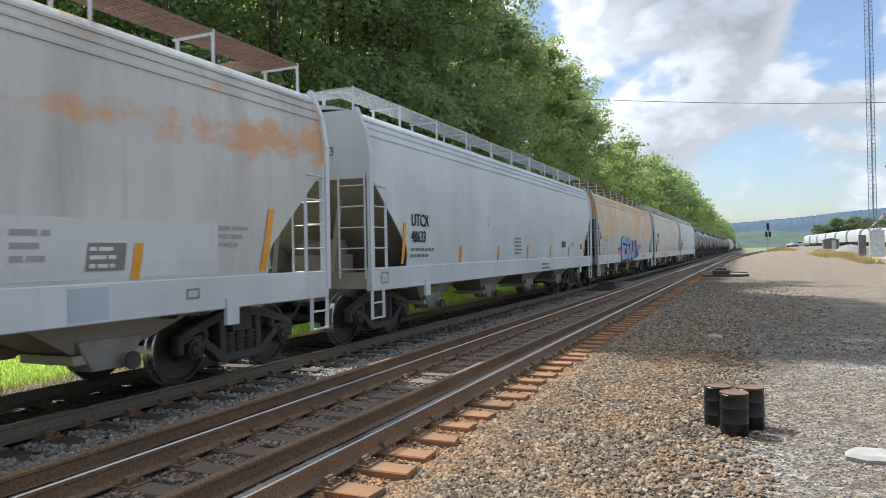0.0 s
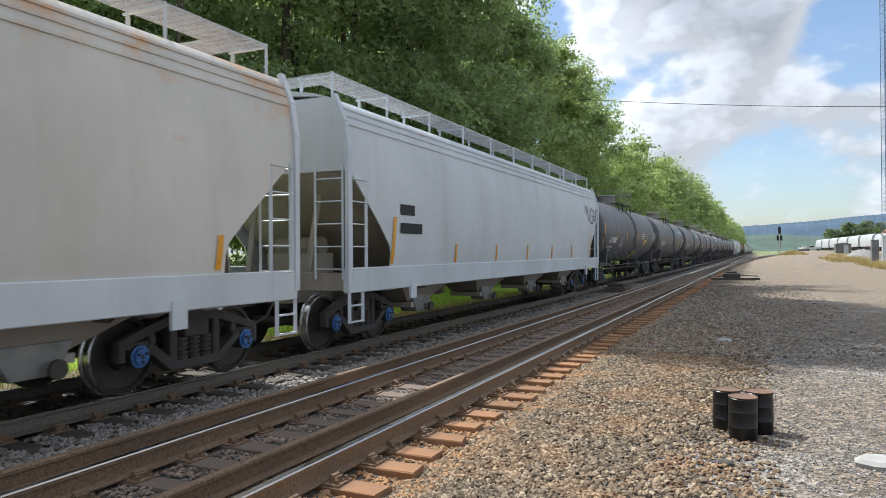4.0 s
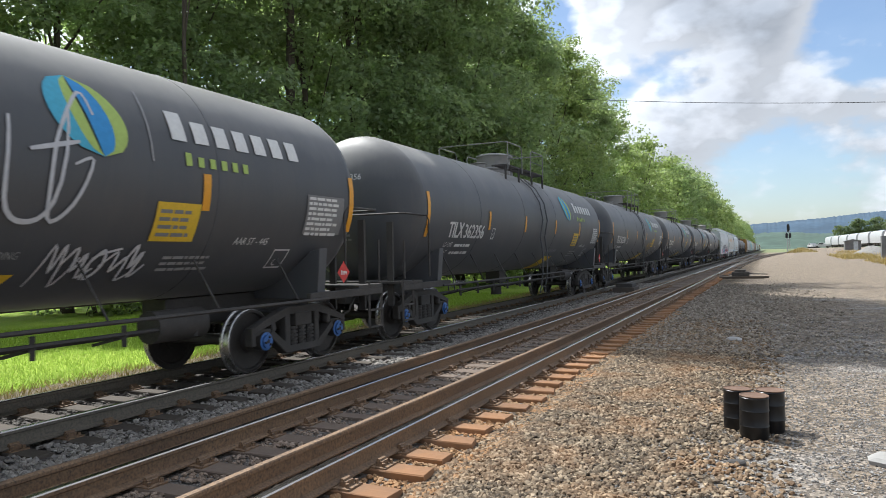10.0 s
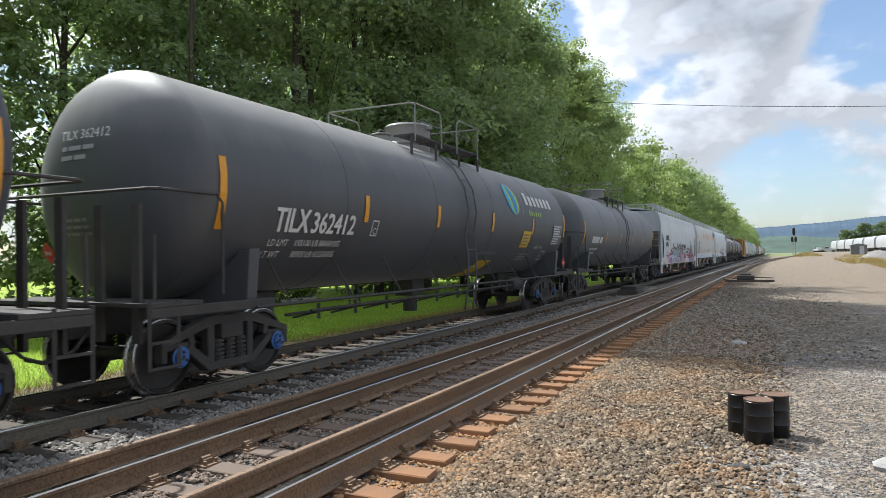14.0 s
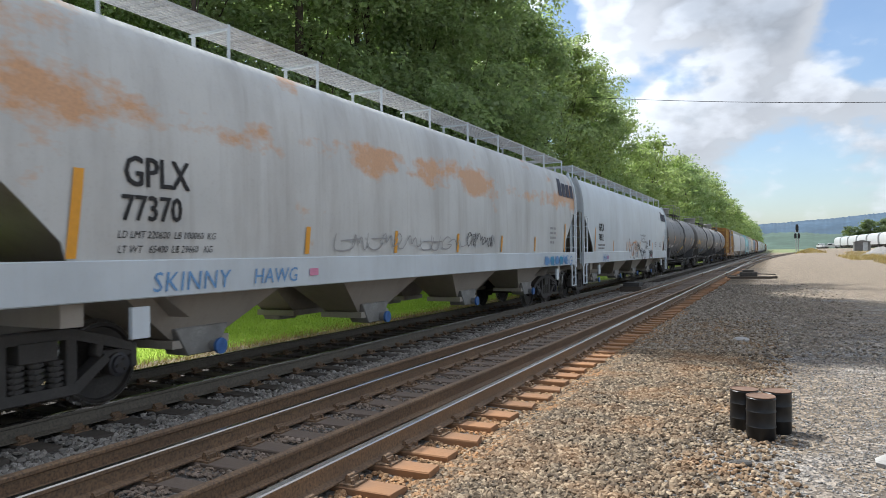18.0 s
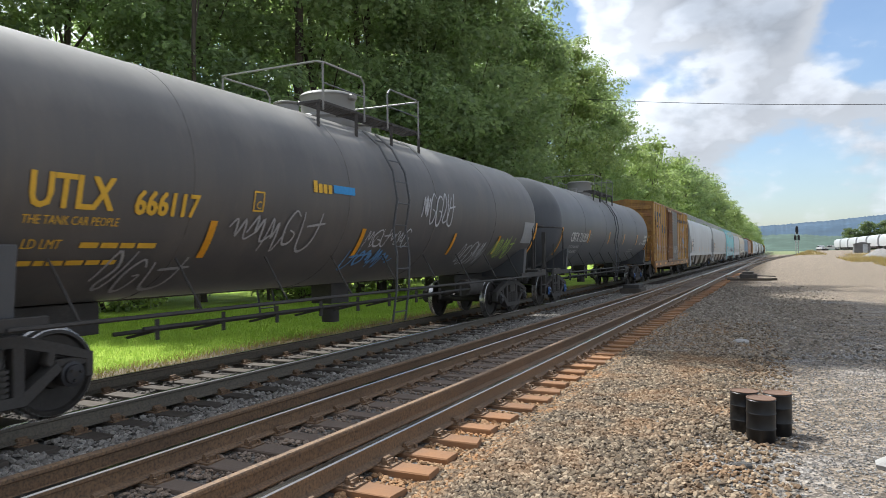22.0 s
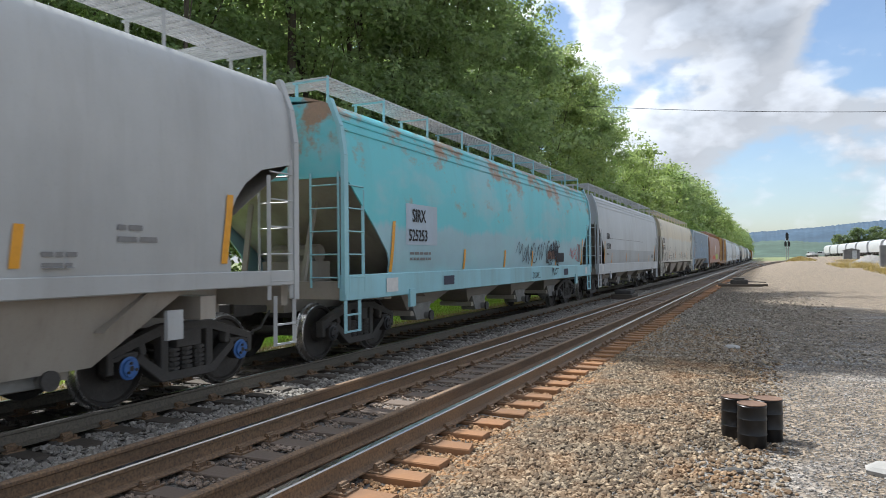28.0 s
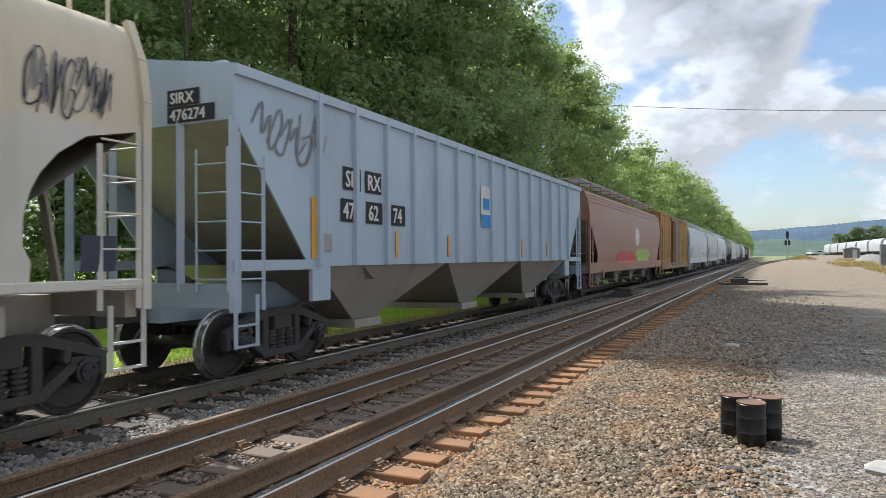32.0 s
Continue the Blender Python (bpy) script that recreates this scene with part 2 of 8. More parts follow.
M["wheel"] = plain("wheel plate steel", (0.058, 0.052, 0.047), 0.6, 0.3, 0.4, 6)
M["tread"] = plain("worn bright wheel rim", (0.45, 0.44, 0.43), 0.28, 0.9, 0.15, 8)
M["cap_blue"] = plain("blue bearing cap", (0.05, 0.14, 0.38), 0.5, 0.0, 0.3, 12)
M["cap_dark"] = plain("oily bearing cap", (0.045, 0.045, 0.05), 0.45, 0.3, 0.3, 12)
M["stripe"] = glossless("reflective yellow tape", (0.78, 0.36, 0.02), 0.4)
M["panel_yellow"] = glossless("yellow placard", (0.75, 0.50, 0.03), 0.5)
M["ink_white"] = glossless("white lettering", (0.72, 0.72, 0.70))
M["ink_black"] = glossless("black lettering", (0.02, 0.02, 0.022))
M["ink_navy"] = glossless("navy lettering", (0.05, 0.055, 0.085))
M["ink_yellow"] = glossless("yellow lettering", (0.75, 0.45, 0.04))
M["ink_grey"] = glossless("worn grey lettering", (0.22, 0.22, 0.22))
M["ink_pale"] = glossless("faded pale lettering", (0.36, 0.36, 0.36))
M["spray_black"] = glossless("black spray paint", (0.03, 0.03, 0.04))
M["spray_pink"] = glossless("pink spray paint", (0.70, 0.28, 0.42))
M["spray_blue"] = glossless("blue spray paint", (0.16, 0.34, 0.62))
M["spray_sky"] = glossless("sky blue spray paint", (0.25, 0.48, 0.70))
M["spray_silver"] = glossless("silver spray paint", (0.50, 0.50, 0.55))
M["spray_violet"] = glossless("violet spray paint", (0.30, 0.26, 0.52))
M["spray_white"] = glossless("white spray paint", (0.55, 0.56, 0.58))
M["spray_red"] = glossless("red spray paint", (0.62, 0.12, 0.10))
M["spray_orange"] = glossless("orange spray paint", (0.72, 0.30, 0.06))
M["logo_blue"] = glossless("logo blue", (0.05, 0.30, 0.66))
M["logo_cyan"] = glossless("logo cyan", (0.08, 0.42, 0.60))
M["logo_green"] = glossless("logo green", (0.42, 0.56, 0.14))
M["placard_red"] = glossless("red placard", (0.62, 0.06, 0.05))
M["lime"] = glossless("lime tag", (0.45, 0.80, 0.03))
M["black_door"] = paint("black plug-door paint", (0.055, 0.052, 0.05), rust=0.5, dirt=0.9, dirt_col=(0.22, 0.17, 0.11), seed=18, patch=2.0)
M["door_rust"] = paint("rusted brown door paint", (0.30, 0.15, 0.06), rust=0.75, dirt=1.0, dirt_col=(0.10, 0.06, 0.04), seed=24, patch=2.0, rust_col=(0.12, 0.055, 0.03), blot=(0.45, 0.27, 0.08))
M["faded_navy"] = glossless("faded navy lettering", (0.075, 0.08, 0.095))


def rail_steel(name, lo, hi, pit):
    m, t, b, co = shader(name)
    n, f = noise_tex(t, co, 1.2, 5), noise_tex(t, co, 45, 4)
    c = mix(t, n, lo, hi)
    put(t, b.inputs["Base Color"], mix(t, ramp(t, f, [(0.4, 0), (0.7, 1)]), c, pit))
    b.inputs["Roughness"].default_value = 0.7
    relief(t, b, f, 0.25, 0.003)
    return m


def railhead():
    m, t, b, co = shader("polished railhead")
    n = noise_tex(t, co, 9, 4, stretch=(1, 0.1, 1))
    put(t, b.inputs["Base Color"], mix(t, n, (0.50, 0.45, 0.40), (0.66, 0.62, 0.57)))
    b.inputs["Metallic"].default_value = 1.0
    put(t, b.inputs["Roughness"], calc(t, "ADD", calc(t, "MULTIPLY", n, 0.22), 0.10))
    return m


def tie_wood(name, a, c, d, dust=False):
    m, t, b, co = shader(name)
    rnd = t.nodes.new("ShaderNodeObjectInfo").outputs["Random"]
    grain = noise_tex(t, co, 6, 6, 0.65, stretch=(0.25, 5, 5))
    big = noise_tex(t, co, 1.3, 4)
    col = mix(t, grain, a, c)
    col = mix(t, ramp(t, big, [(0.42, 0), (0.68, 1)]), col, d)
    col = mix(t, calc(t, "MULTIPLY", rnd, 0.45), col, shade(a, 0.7))
    if dust:
        # iron-orange dust on the outer ends only
        sep = t.nodes.new("ShaderNodeSeparateXYZ")
        t.links.new(co, sep.inputs[0])
        end = calc(t, "ADD", sep.outputs[0], calc(t, "MULTIPLY", calc(t, "SUBTRACT", big, 0.5), 0.35))
        col = mix(t, ramp(t, end, [(0.55, 0), (0.85, 1)]), (0.15, 0.112, 0.085), col)
    put(t, b.inputs["Base Color"], col)
    b.inputs["Roughness"].default_value = 0.85
    relief(t, b, grain, 0.5, 0.01)
    return m


M["rail"] = rail_steel("rusty rail steel", (0.145, 0.095, 0.06), (0.32, 0.195, 0.10), (0.09, 0.062, 0.043))
# main track's rails: grime, with the train's shadow put into the darker colour
M["rail_grimy_shade"] = rail_steel("grimy rail steel darkened for the train's shade", (0.12, 0.105, 0.082), (0.19, 0.16, 0.12), (0.085, 0.075, 0.06))
M["railhead"] = railhead()
M["tie"] = tie_wood("sleeper wood dusted orange", (0.12, 0.075, 0.046), (0.27, 0.155, 0.085), (0.31, 0.15, 0.062), True)
M["tie_old"] = tie_wood("weathered dark sleeper wood", (0.06, 0.05, 0.04), (0.135, 0.11, 0.088), (0.09, 0.074, 0.058))


def stone(name, cols, rust=0.0):
    """Loose stones: each takes its own tone."""
    m, t, b, co = shader(name)
    geo = t.nodes.new("ShaderNodeNewGeometry")
    rnd = geo.outputs["Random Per Island"]
    stops = [(i / (len(cols) - 1), c) for i, c in enumerate(cols)]
    c = ramp(t, rnd, stops)
    f = noise_tex(t, co, 30, 4)
    c = mix(t, f, shade_node(t, c, 0.7), c)
    if rust > 0:
        # iron dust thrown off the rails
        big = noise_tex(t, co, 1.1, 5, 0.65)
        c = mix(t, calc(t, "MULTIPLY", ramp(t, big, [(0.45, 0), (0.66, 1)]), rust), c, (0.40, 0.20, 0.075))
    put(t, b.inputs["Base Color"], c)
    b.inputs["Roughness"].default_value = 0.85
    relief(t, b, f, 0.3, 0.006)
    return m


def shade_node(t, sock, f):
    return mix(t, 1.0, sock, (f, f, f), "MULTIPLY")


M["ballast"] = stone("tan ballast stone", [(0.05, 0.037, 0.024), (0.235, 0.172, 0.108), (0.09, 0.065, 0.041), (0.44, 0.345, 0.23), (0.055, 0.04, 0.026)], rust=0.30)
M["ballast_far"] = stone("dusty tan-grey ballast stone", [(0.16, 0.13, 0.10), (0.34, 0.29, 0.23), (0.24, 0.20, 0.155), (0.44, 0.38, 0.30)])
M["ballast_rust"] = stone("rust-stained ballast stone", [(0.20, 0.12, 0.065), (0.38, 0.24, 0.12), (0.30, 0.20, 0.115)], rust=0.8)
M["ballast_grey"] = stone("grey ballast stone", [(0.14, 0.127, 0.11), (0.36, 0.33, 0.29), (0.23, 0.21, 0.185), (0.46, 0.43, 0.38)])
# darker than oil alone: the shade under the train is in these tones
M["ballast_oily_shade"] = stone("oily ballast stone darkened for the train's shade", [(0.045, 0.04, 0.035), (0.13, 0.115, 0.10), (0.08, 0.07, 0.06), (0.17, 0.15, 0.13)])
M["ballast_brown"] = stone("grimy brown ballast stone", [(0.12, 0.094, 0.072), (0.29, 0.225, 0.17), (0.20, 0.155, 0.118), (0.39, 0.31, 0.245)], rust=0.2)
M["chip"] = stone("fine yard gravel", [(0.09, 0.084, 0.078), (0.30, 0.285, 0.265), (0.16, 0.15, 0.138), (0.46, 0.44, 0.415)])


def ground_mat():
    m, t, b, co = shader("yard ground")
    sep = t.nodes.new("ShaderNodeSeparateXYZ")
    t.links.new(co, sep.inputs[0])
    x, y = sep.outputs[0], sep.outputs[1]
    wob = calc(t, "MULTIPLY", calc(t, "SUBTRACT", noise_tex(t, co, 0.55, 5), 0.5), 1.6)
    wx = calc(t, "ADD", x, wob)
    pebble = nd(t, "ShaderNodeTexVoronoi", Scale=26.0)
    t.links.new(co, pebble.inputs["Vector"])
    peb = pebble.outputs["Color"]
    bw = t.nodes.new("ShaderNodeRGBToBW")
    t.links.new(peb, bw.inputs[0])
    big, mid, fine = noise_tex(t, co, 0.16, 5, 0.6), noise_tex(t, co, 0.9, 5, 0.6), noise_tex(t, co, 60, 4)
    grit = ramp(t, bw.outputs[0], [(0.28, 0), (0.72, 1)])
    # yard: blue-grey chips worn through to brown earth
    grey = mix(t, grit, (0.18, 0.168, 0.158), (0.50, 0.475, 0.445))
    brown = mix(t, grit, (0.135, 0.105, 0.074), (0.40, 0.32, 0.235))
    yard = mix(t, ramp(t, calc(t, "ADD", calc(t, "ADD", calc(t, "MULTIPLY", big, 0.6), calc(t, "MULTIPLY", mid, 0.4)), ramp(t, calc(t, "MULTIPLY", y, 0.01), [(0.16, 0), (0.42, 0.13)])), [(0.41, 0), (0.53, 1)]), grey, brown)
    spots = nd(t, "ShaderNodeTexVoronoi", Scale=7.0)
    t.links.new(co, spots.inputs["Vector"])
    yard = mix(t, ramp(t, spots.outputs["Distance"], [(0.10, 0.75), (0.24, 0)]), yard, (0.085, 0.075, 0.066))
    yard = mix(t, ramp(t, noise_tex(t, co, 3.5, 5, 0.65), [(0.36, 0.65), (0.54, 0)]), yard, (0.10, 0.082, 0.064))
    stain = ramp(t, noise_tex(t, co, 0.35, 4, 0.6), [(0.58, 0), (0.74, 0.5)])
    yard = mix(t, stain, yard, (0.10, 0.083, 0.068))
    tan = mix(t, grit, (0.05, 0.036, 0.023), (0.17, 0.125, 0.078))
    dark = mix(t, bw.outputs[0], (0.125, 0.11, 0.095), (0.29, 0.26, 0.23))
    c = mix(t, ramp(t, calc(t, "MULTIPLY", calc(t, "ADD", wx, 2.2), 0.5), [(0.3, 0), (0.7, 1)]), tan, yard)
    c = mix(t, ramp(t, calc(t, "ADD", x, 2.9), [(0.0, 1), (0.25, 0)]), c, dark)
    # besides oil, the train's shade is painted into this dark strip
    oily_shade = mix(t, bw.outputs[0], (0.035, 0.031, 0.027), (0.10, 0.09, 0.08))
    c = mix(t, ramp(t, calc(t, "ADD", calc(t, "MULTIPLY", x, -1.0), -5.9), [(0.0, 0), (0.5, 1)]), c, oily_shade)
    # dirt path beside the rails, then the lawn
    path = mix(t, mid, (0.13, 0.105, 0.07), (0.24, 0.19, 0.115))
    c = mix(t, ramp(t, calc(t, "MULTIPLY", calc(t, "ADD", calc(t, "MULTIPLY", wx, -1.0), -9.3), 1.2), [(0.2, 0), (0.7, 1)]), c, path)
    lawn = mix(t, ramp(t, noise_tex(t, co, 0.35, 5), [(0.35, 0), (0.65, 1)]), (0.25, 0.38, 0.02), (0.39, 0.53, 0.045))
    lawn = mix(t, ramp(t, noise_tex(t, co, 1.1, 4), [(0.60, 0), (0.8, 0.6)]), lawn, (0.34, 0.30, 0.10))
    c = mix(t, ramp(t, calc(t, "MULTIPLY", calc(t, "ADD", calc(t, "MULTIPLY", wx, -1.0), -10.0), 0.9), [(0.2, 0), (0.6, 1)]), c, lawn)
    # distant fields
    far = mix(t, noise_tex(t, co, 0.012, 4), (0.10, 0.15, 0.05), (0.26, 0.27, 0.12))
    dist = calc(t, "ADD", calc(t, "MULTIPLY", y, 0.002), calc(t, "MULTIPLY", calc(t, "ABSOLUTE", x), 0.003))
    c = mix(t, ramp(t, dist, [(0.55, 0), (0.8, 1)]), c, far)
    put(t, b.inputs["Base Color"], mix(t, ramp(t, fine, [(0.36, 0.0), (0.62, 0.6)]), c, shade_node(t, c, 0.6)))
    b.inputs["Roughness"].default_value = 0.92
    hgt = mix(t, 0.5, pebble.outputs["Distance"], fine)
    relief(t, b, hgt, 0.9, 0.05)
    return m


M["ground"] = ground_mat()


def leaf_mat(name, dark, light, glow=0.45):
    m, t, b, co = shader(name)
    rnd = t.nodes.new("ShaderNodeNewGeometry").outputs["Random Per Island"]
    per = t.nodes.new("ShaderNodeObjectInfo").outputs["Random"]
    c = mix(t, rnd, dark, light)
    c = mix(t, calc(t, "MULTIPLY", per, 0.5), c, shade_node(t, c, 0.62))
    c = mix(t, ramp(t, noise_tex(t, co, 0.5, 3), [(0.48, 0), (0.68, 0.6)]), c, shade(light, 0.95))
    c = mix(t, ramp(t, noise_tex(t, co, 0.42, 4, 0.6), [(0.32, 0.6), (0.46, 0)]), c, shade(dark, 0.6))
    put(t, b.inputs["Base Color"], c)
    b.inputs["Roughness"].default_value = 0.38
    tr = t.nodes.new("ShaderNodeBsdfTranslucent")
    t.links.new(mix(t, 0.5, c, (0.50, 0.64, 0.19)), tr.inputs[0])
    ms = t.nodes.new("ShaderNodeMixShader")
    ms.inputs[0].default_value = glow
    t.links.new(b.outputs[0], ms.inputs[1])
    t.links.new(tr.outputs[0], ms.inputs[2])
    t.links.new(ms.outputs[0], t.nodes["Material Output"].inputs[0])
    return m


M["leaf"] = leaf_mat("broadleaf foliage", (0.115, 0.17, 0.095), (0.42, 0.52, 0.29), 0.62)
M["leaf_light"] = leaf_mat("light green foliage", (0.10, 0.15, 0.06), (0.38, 0.45, 0.18), 0.55)
M["leaf_far"] = leaf_mat("distant foliage", (0.045, 0.075, 0.03), (0.10, 0.14, 0.05), 0.3)
M["grass"] = leaf_mat("lawn grass", (0.27, 0.42, 0.025), (0.42, 0.58, 0.05), 0.5)
M["weed"] = leaf_mat("dry yellow weeds", (0.26, 0.19, 0.06), (0.48, 0.34, 0.10), 0.08)
M["bark"] = plain("grey-brown bark", (0.085, 0.068, 0.052), 0.9, 0, 0.4, 3, 18, 0.6)
# both hills: the air's haze is put into their bluish base colours
M["hill"] = plain("wooded ridge with haze in its colour", (0.052, 0.092, 0.14), 1.0, 0, 0.5, 0.006, 0.04, 0.0)
M["hill_near"] = plain("green slope with haze in its colour", (0.065, 0.105, 0.080), 1.0, 0, 0.5, 0.012, 0.05, 0.0)
M["barrel"] = plain("oily black barrel steel", (0.012, 0.012, 0.013), 0.38, 0.2, 0.4, 4, 30)
M["barrel_lid"] = plain("dusty rusted barrel lid", (0.17, 0.10, 0.065), 0.75, 0.1, 0.4, 6)
M["concrete"] = plain("weathered concrete", (0.42, 0.40, 0.37), 0.9, 0, 0.3, 2, 25, 0.3)
M["heap"] = plain("heaped grey gravel", (0.26, 0.25, 0.235), 0.95, 0, 0.35, 3, 20, 0.8)
M["slab"] = plain("pale broken concrete", (0.34, 0.33, 0.31), 0.9, 0, 0.25, 5, 25, 0.4)
M["dark_rock"] = plain("dark rock", (0.07, 0.065, 0.06), 0.85, 0, 0.35, 6, 25, 0.5)
M["alu"] = plain("dull aluminium cabinet", (0.50, 0.53, 0.55), 0.45, 0.5, 0.2, 2)
M["hut"] = plain("grey hut siding", (0.17, 0.17, 0.17), 0.8, 0, 0.25, 1)
M["tower"] = plain("painted tower steel", (0.16, 0.21, 0.32), 0.6, 0.2, 0.3, 1)
M["signal"] = plain("black signal housing", (0.02, 0.02, 0.02), 0.6, 0, 0.3, 4)
M["mast"] = plain("silver mast paint", (0.42, 0.43, 0.43), 0.5, 0.3, 0.2, 2)
M["wire"] = plain("overhead cable", (0.03, 0.03, 0.035), 0.6, 0, 0.1, 4)
M["gate_white"] = glossless("white gate arm", (0.75, 0.74, 0.72))
M["gate_red"] = glossless("red gate band", (0.60, 0.14, 0.08))
M["car_white"] = plain("white vehicle paint", (0.46, 0.47, 0.48), 0.35, 0, 0.1)
M["glass_dark"] = plain("dark window glass", (0.03, 0.035, 0.04), 0.12, 0, 0.1)

# ---- mesh helpers ----
def box(bm, x0, x1, y0, y1, z0, z1):
    v = [bm.verts.new(p) for p in ((x0, y0, z0), (x1, y0, z0), (x1, y1, z0), (x0, y1, z0), (x0, y0, z1), (x1, y0, z1), (x1, y1, z1), (x0, y1, z1))]
    for f in ((3, 2, 1, 0), (4, 5, 6, 7), (0, 1, 5, 4), (1, 2, 6, 5), (2, 3, 7, 6), (3, 0, 4, 7)):
        bm.faces.new([v[i] for i in f])


def bar(bm, a, b, w, d, up=(0, 0, 1)):
    """A rectangular bar from a to b, w wide and d deep."""
    a, b = Vector(a), Vector(b)
    ax = (b - a).normalized()
    u = ax.cross(Vector(up))
    u = ax.orthogonal().normalized() if u.length < 1e-4 else u.normalized()
    n = u.cross(ax)
    r = []
    for p in (a, b):
        r.append([bm.verts.new(p + u * s * w / 2 + n * q * d / 2) for s, q in ((-1, -1), (1, -1), (1, 1), (-1, 1))])
    for i in range(4):
        j = (i + 1) % 4
        bm.faces.new((r[0][i], r[0][j], r[1][j], r[1][i]))
    bm.faces.new(r[0][::-1])
    bm.faces.new(r[1])


def cyl(bm, a, b, r, seg=10, r2=None, caps=True):
    a, b = Vector(a), Vector(b)
    ax = (b - a).normalized()
    u = ax.orthogonal().normalized()
    n = ax.cross(u)
    r2 = r if r2 is None else r2
    rings = []
    for p, q in ((a, r), (b, r2)):
        rings.append([bm.verts.new(p + (u * math.cos(k) + n * math.sin(k)) * q) for k in (2 * math.pi * i / seg for i in range(seg))])
    for i in range(seg):
        j = (i + 1) % seg
        bm.faces.new((rings[0][i], rings[0][j], rings[1][j], rings[1][i]))
    if caps:
        bm.faces.new(rings[0][::-1])
        bm.faces.new(rings[1])


def pipe(bm, pts, r, seg=6):
    for a, b in zip(pts, pts[1:]):
        cyl(bm, a, b, r, seg)


def prism(bm, pts, lo, hi, axis=0):
    """A polygon swept from lo to hi along an axis; its points are in the other two axes' order."""
    def at(p, w):
        q = list(p)
        q.insert(axis, w)
        return q
    a, b = [bm.verts.new(at(p, lo)) for p in pts], [bm.verts.new(at(p, hi)) for p in pts]
    n = len(pts)
    for i in range(n):
        j = (i + 1) % n
        bm.faces.new((a[i], a[j], b[j], b[i]))
    bm.faces.new(a[::-1])
    bm.faces.new(b)


def loft(bm, rings, closed=True, caps=True):
    vs = [[bm.verts.new(p) for p in ring] for ring in rings]
    n = len(vs[0])
    for a, b in zip(vs, vs[1:]):
        for i in range(n if closed else n - 1):
            j = (i + 1) % n
            bm.faces.new((a[i], a[j], b[j], b[i]))
    if caps and closed:
        bm.faces.new(vs[0][::-1])
        bm.faces.new(vs[-1])


def lathe(bm, prof, axis_x=True, seg=24, mats=None):
    """prof: (along, radius) round the x axis (or z)."""
    rings = []
    for h, r in prof:
        ring = []
        for i in range(seg):
            k = 2 * math.pi * i / seg
            p = (h, r * math.cos(k), r * math.sin(k)) if axis_x else (r * math.cos(k), r * math.sin(k), h)
            ring.append(bm.verts.new(p))
        rings.append(ring)
    for q, (a, b) in enumerate(zip(rings, rings[1:])):
        for i in range(seg):
            j = (i + 1) % seg
            f = bm.faces.new((a[i], a[j], b[j], b[i]))
            if mats:
                f.material_index = mats[q]
    bm.faces.new(rings[0][::-1])
    bm.faces.new(rings[-1])


def mesh_of(name, bm, *mats, smooth=35, bevel=0.0):
    if bevel:
        bmesh.ops.bevel(bm, geom=bm.edges[:], offset=bevel, segments=1, affect="EDGES")
    bmesh.ops.recalc_face_normals(bm, faces=bm.faces[:])
    me = bpy.data.meshes.new(name)
    bm.to_mesh(me)
    bm.free()
    for m in mats:
        me.materials.append(m)
    if smooth:
        me.polygons.foreach_set("use_smooth", [True] * len(me.polygons))
        me.set_sharp_from_angle(angle=radians(smooth))
    return me


def part(name, bm, material, parent, label="", bevel=0.0, smooth=35):
    """Links a bmesh, or a mesh that is shared, as one mesh object under a thing or part."""
    me = mesh_of(name, bm, material, smooth=smooth, bevel=bevel) if isinstance(bm, bmesh.types.BMesh) else bm
    ob = new(name, me)
    ob.parent = parent
    if isinstance(bm, bpy.types.Mesh) and material is not None and me.materials and me.materials[0] is not material:
        ob.material_slots[0].link = "OBJECT"
        ob.material_slots[0].material = material
    if label:
        ob["label"] = label
    return ob


def thing(name, label, category, group="", kind="", at=None):
    ob = new(name)
    tagged(ob, label, category, group, kind)
    if at is not None:
        ob.matrix_world = at
    return ob


CACHE = {}


def shared(key, build, *mats, bevel=0.0, smooth=35):
    """The mesh under key, built once."""
    if key not in CACHE:
        bm = bmesh.new()
        build(bm)
        CACHE[key] = mesh_of(str(key[0] if isinstance(key, tuple) else key), bm, *mats, bevel=bevel, smooth=smooth)
    return CACHE[key]


def raw_mesh(name, verts, faces, mat):
    me = bpy.data.meshes.new(name)
    me.from_pydata(verts, [], faces)
    me.materials.append(mat)
    me.update()
    return me


def quick_mesh(name, verts, faces, mat, smooth=False):
    """A mesh of equal-sided faces from arrays."""
    me = bpy.data.meshes.new(name)
    nv, (nf, k) = len(verts), faces.shape
    me.vertices.add(nv)
    me.vertices.foreach_set("co", np.ascontiguousarray(verts, np.float32).ravel())
    me.loops.add(nf * k)
    me.loops.foreach_set("vertex_index", np.ascontiguousarray(faces, np.int32).ravel())
    me.polygons.add(nf)
    me.polygons.foreach_set("loop_start", np.arange(0, nf * k, k, dtype=np.int32))
    me.polygons.foreach_set("use_smooth", np.full(nf, smooth))
    me.materials.append(mat)
    me.update(calc_edges=True)
    return me


RNG = np.random.default_rng(7)


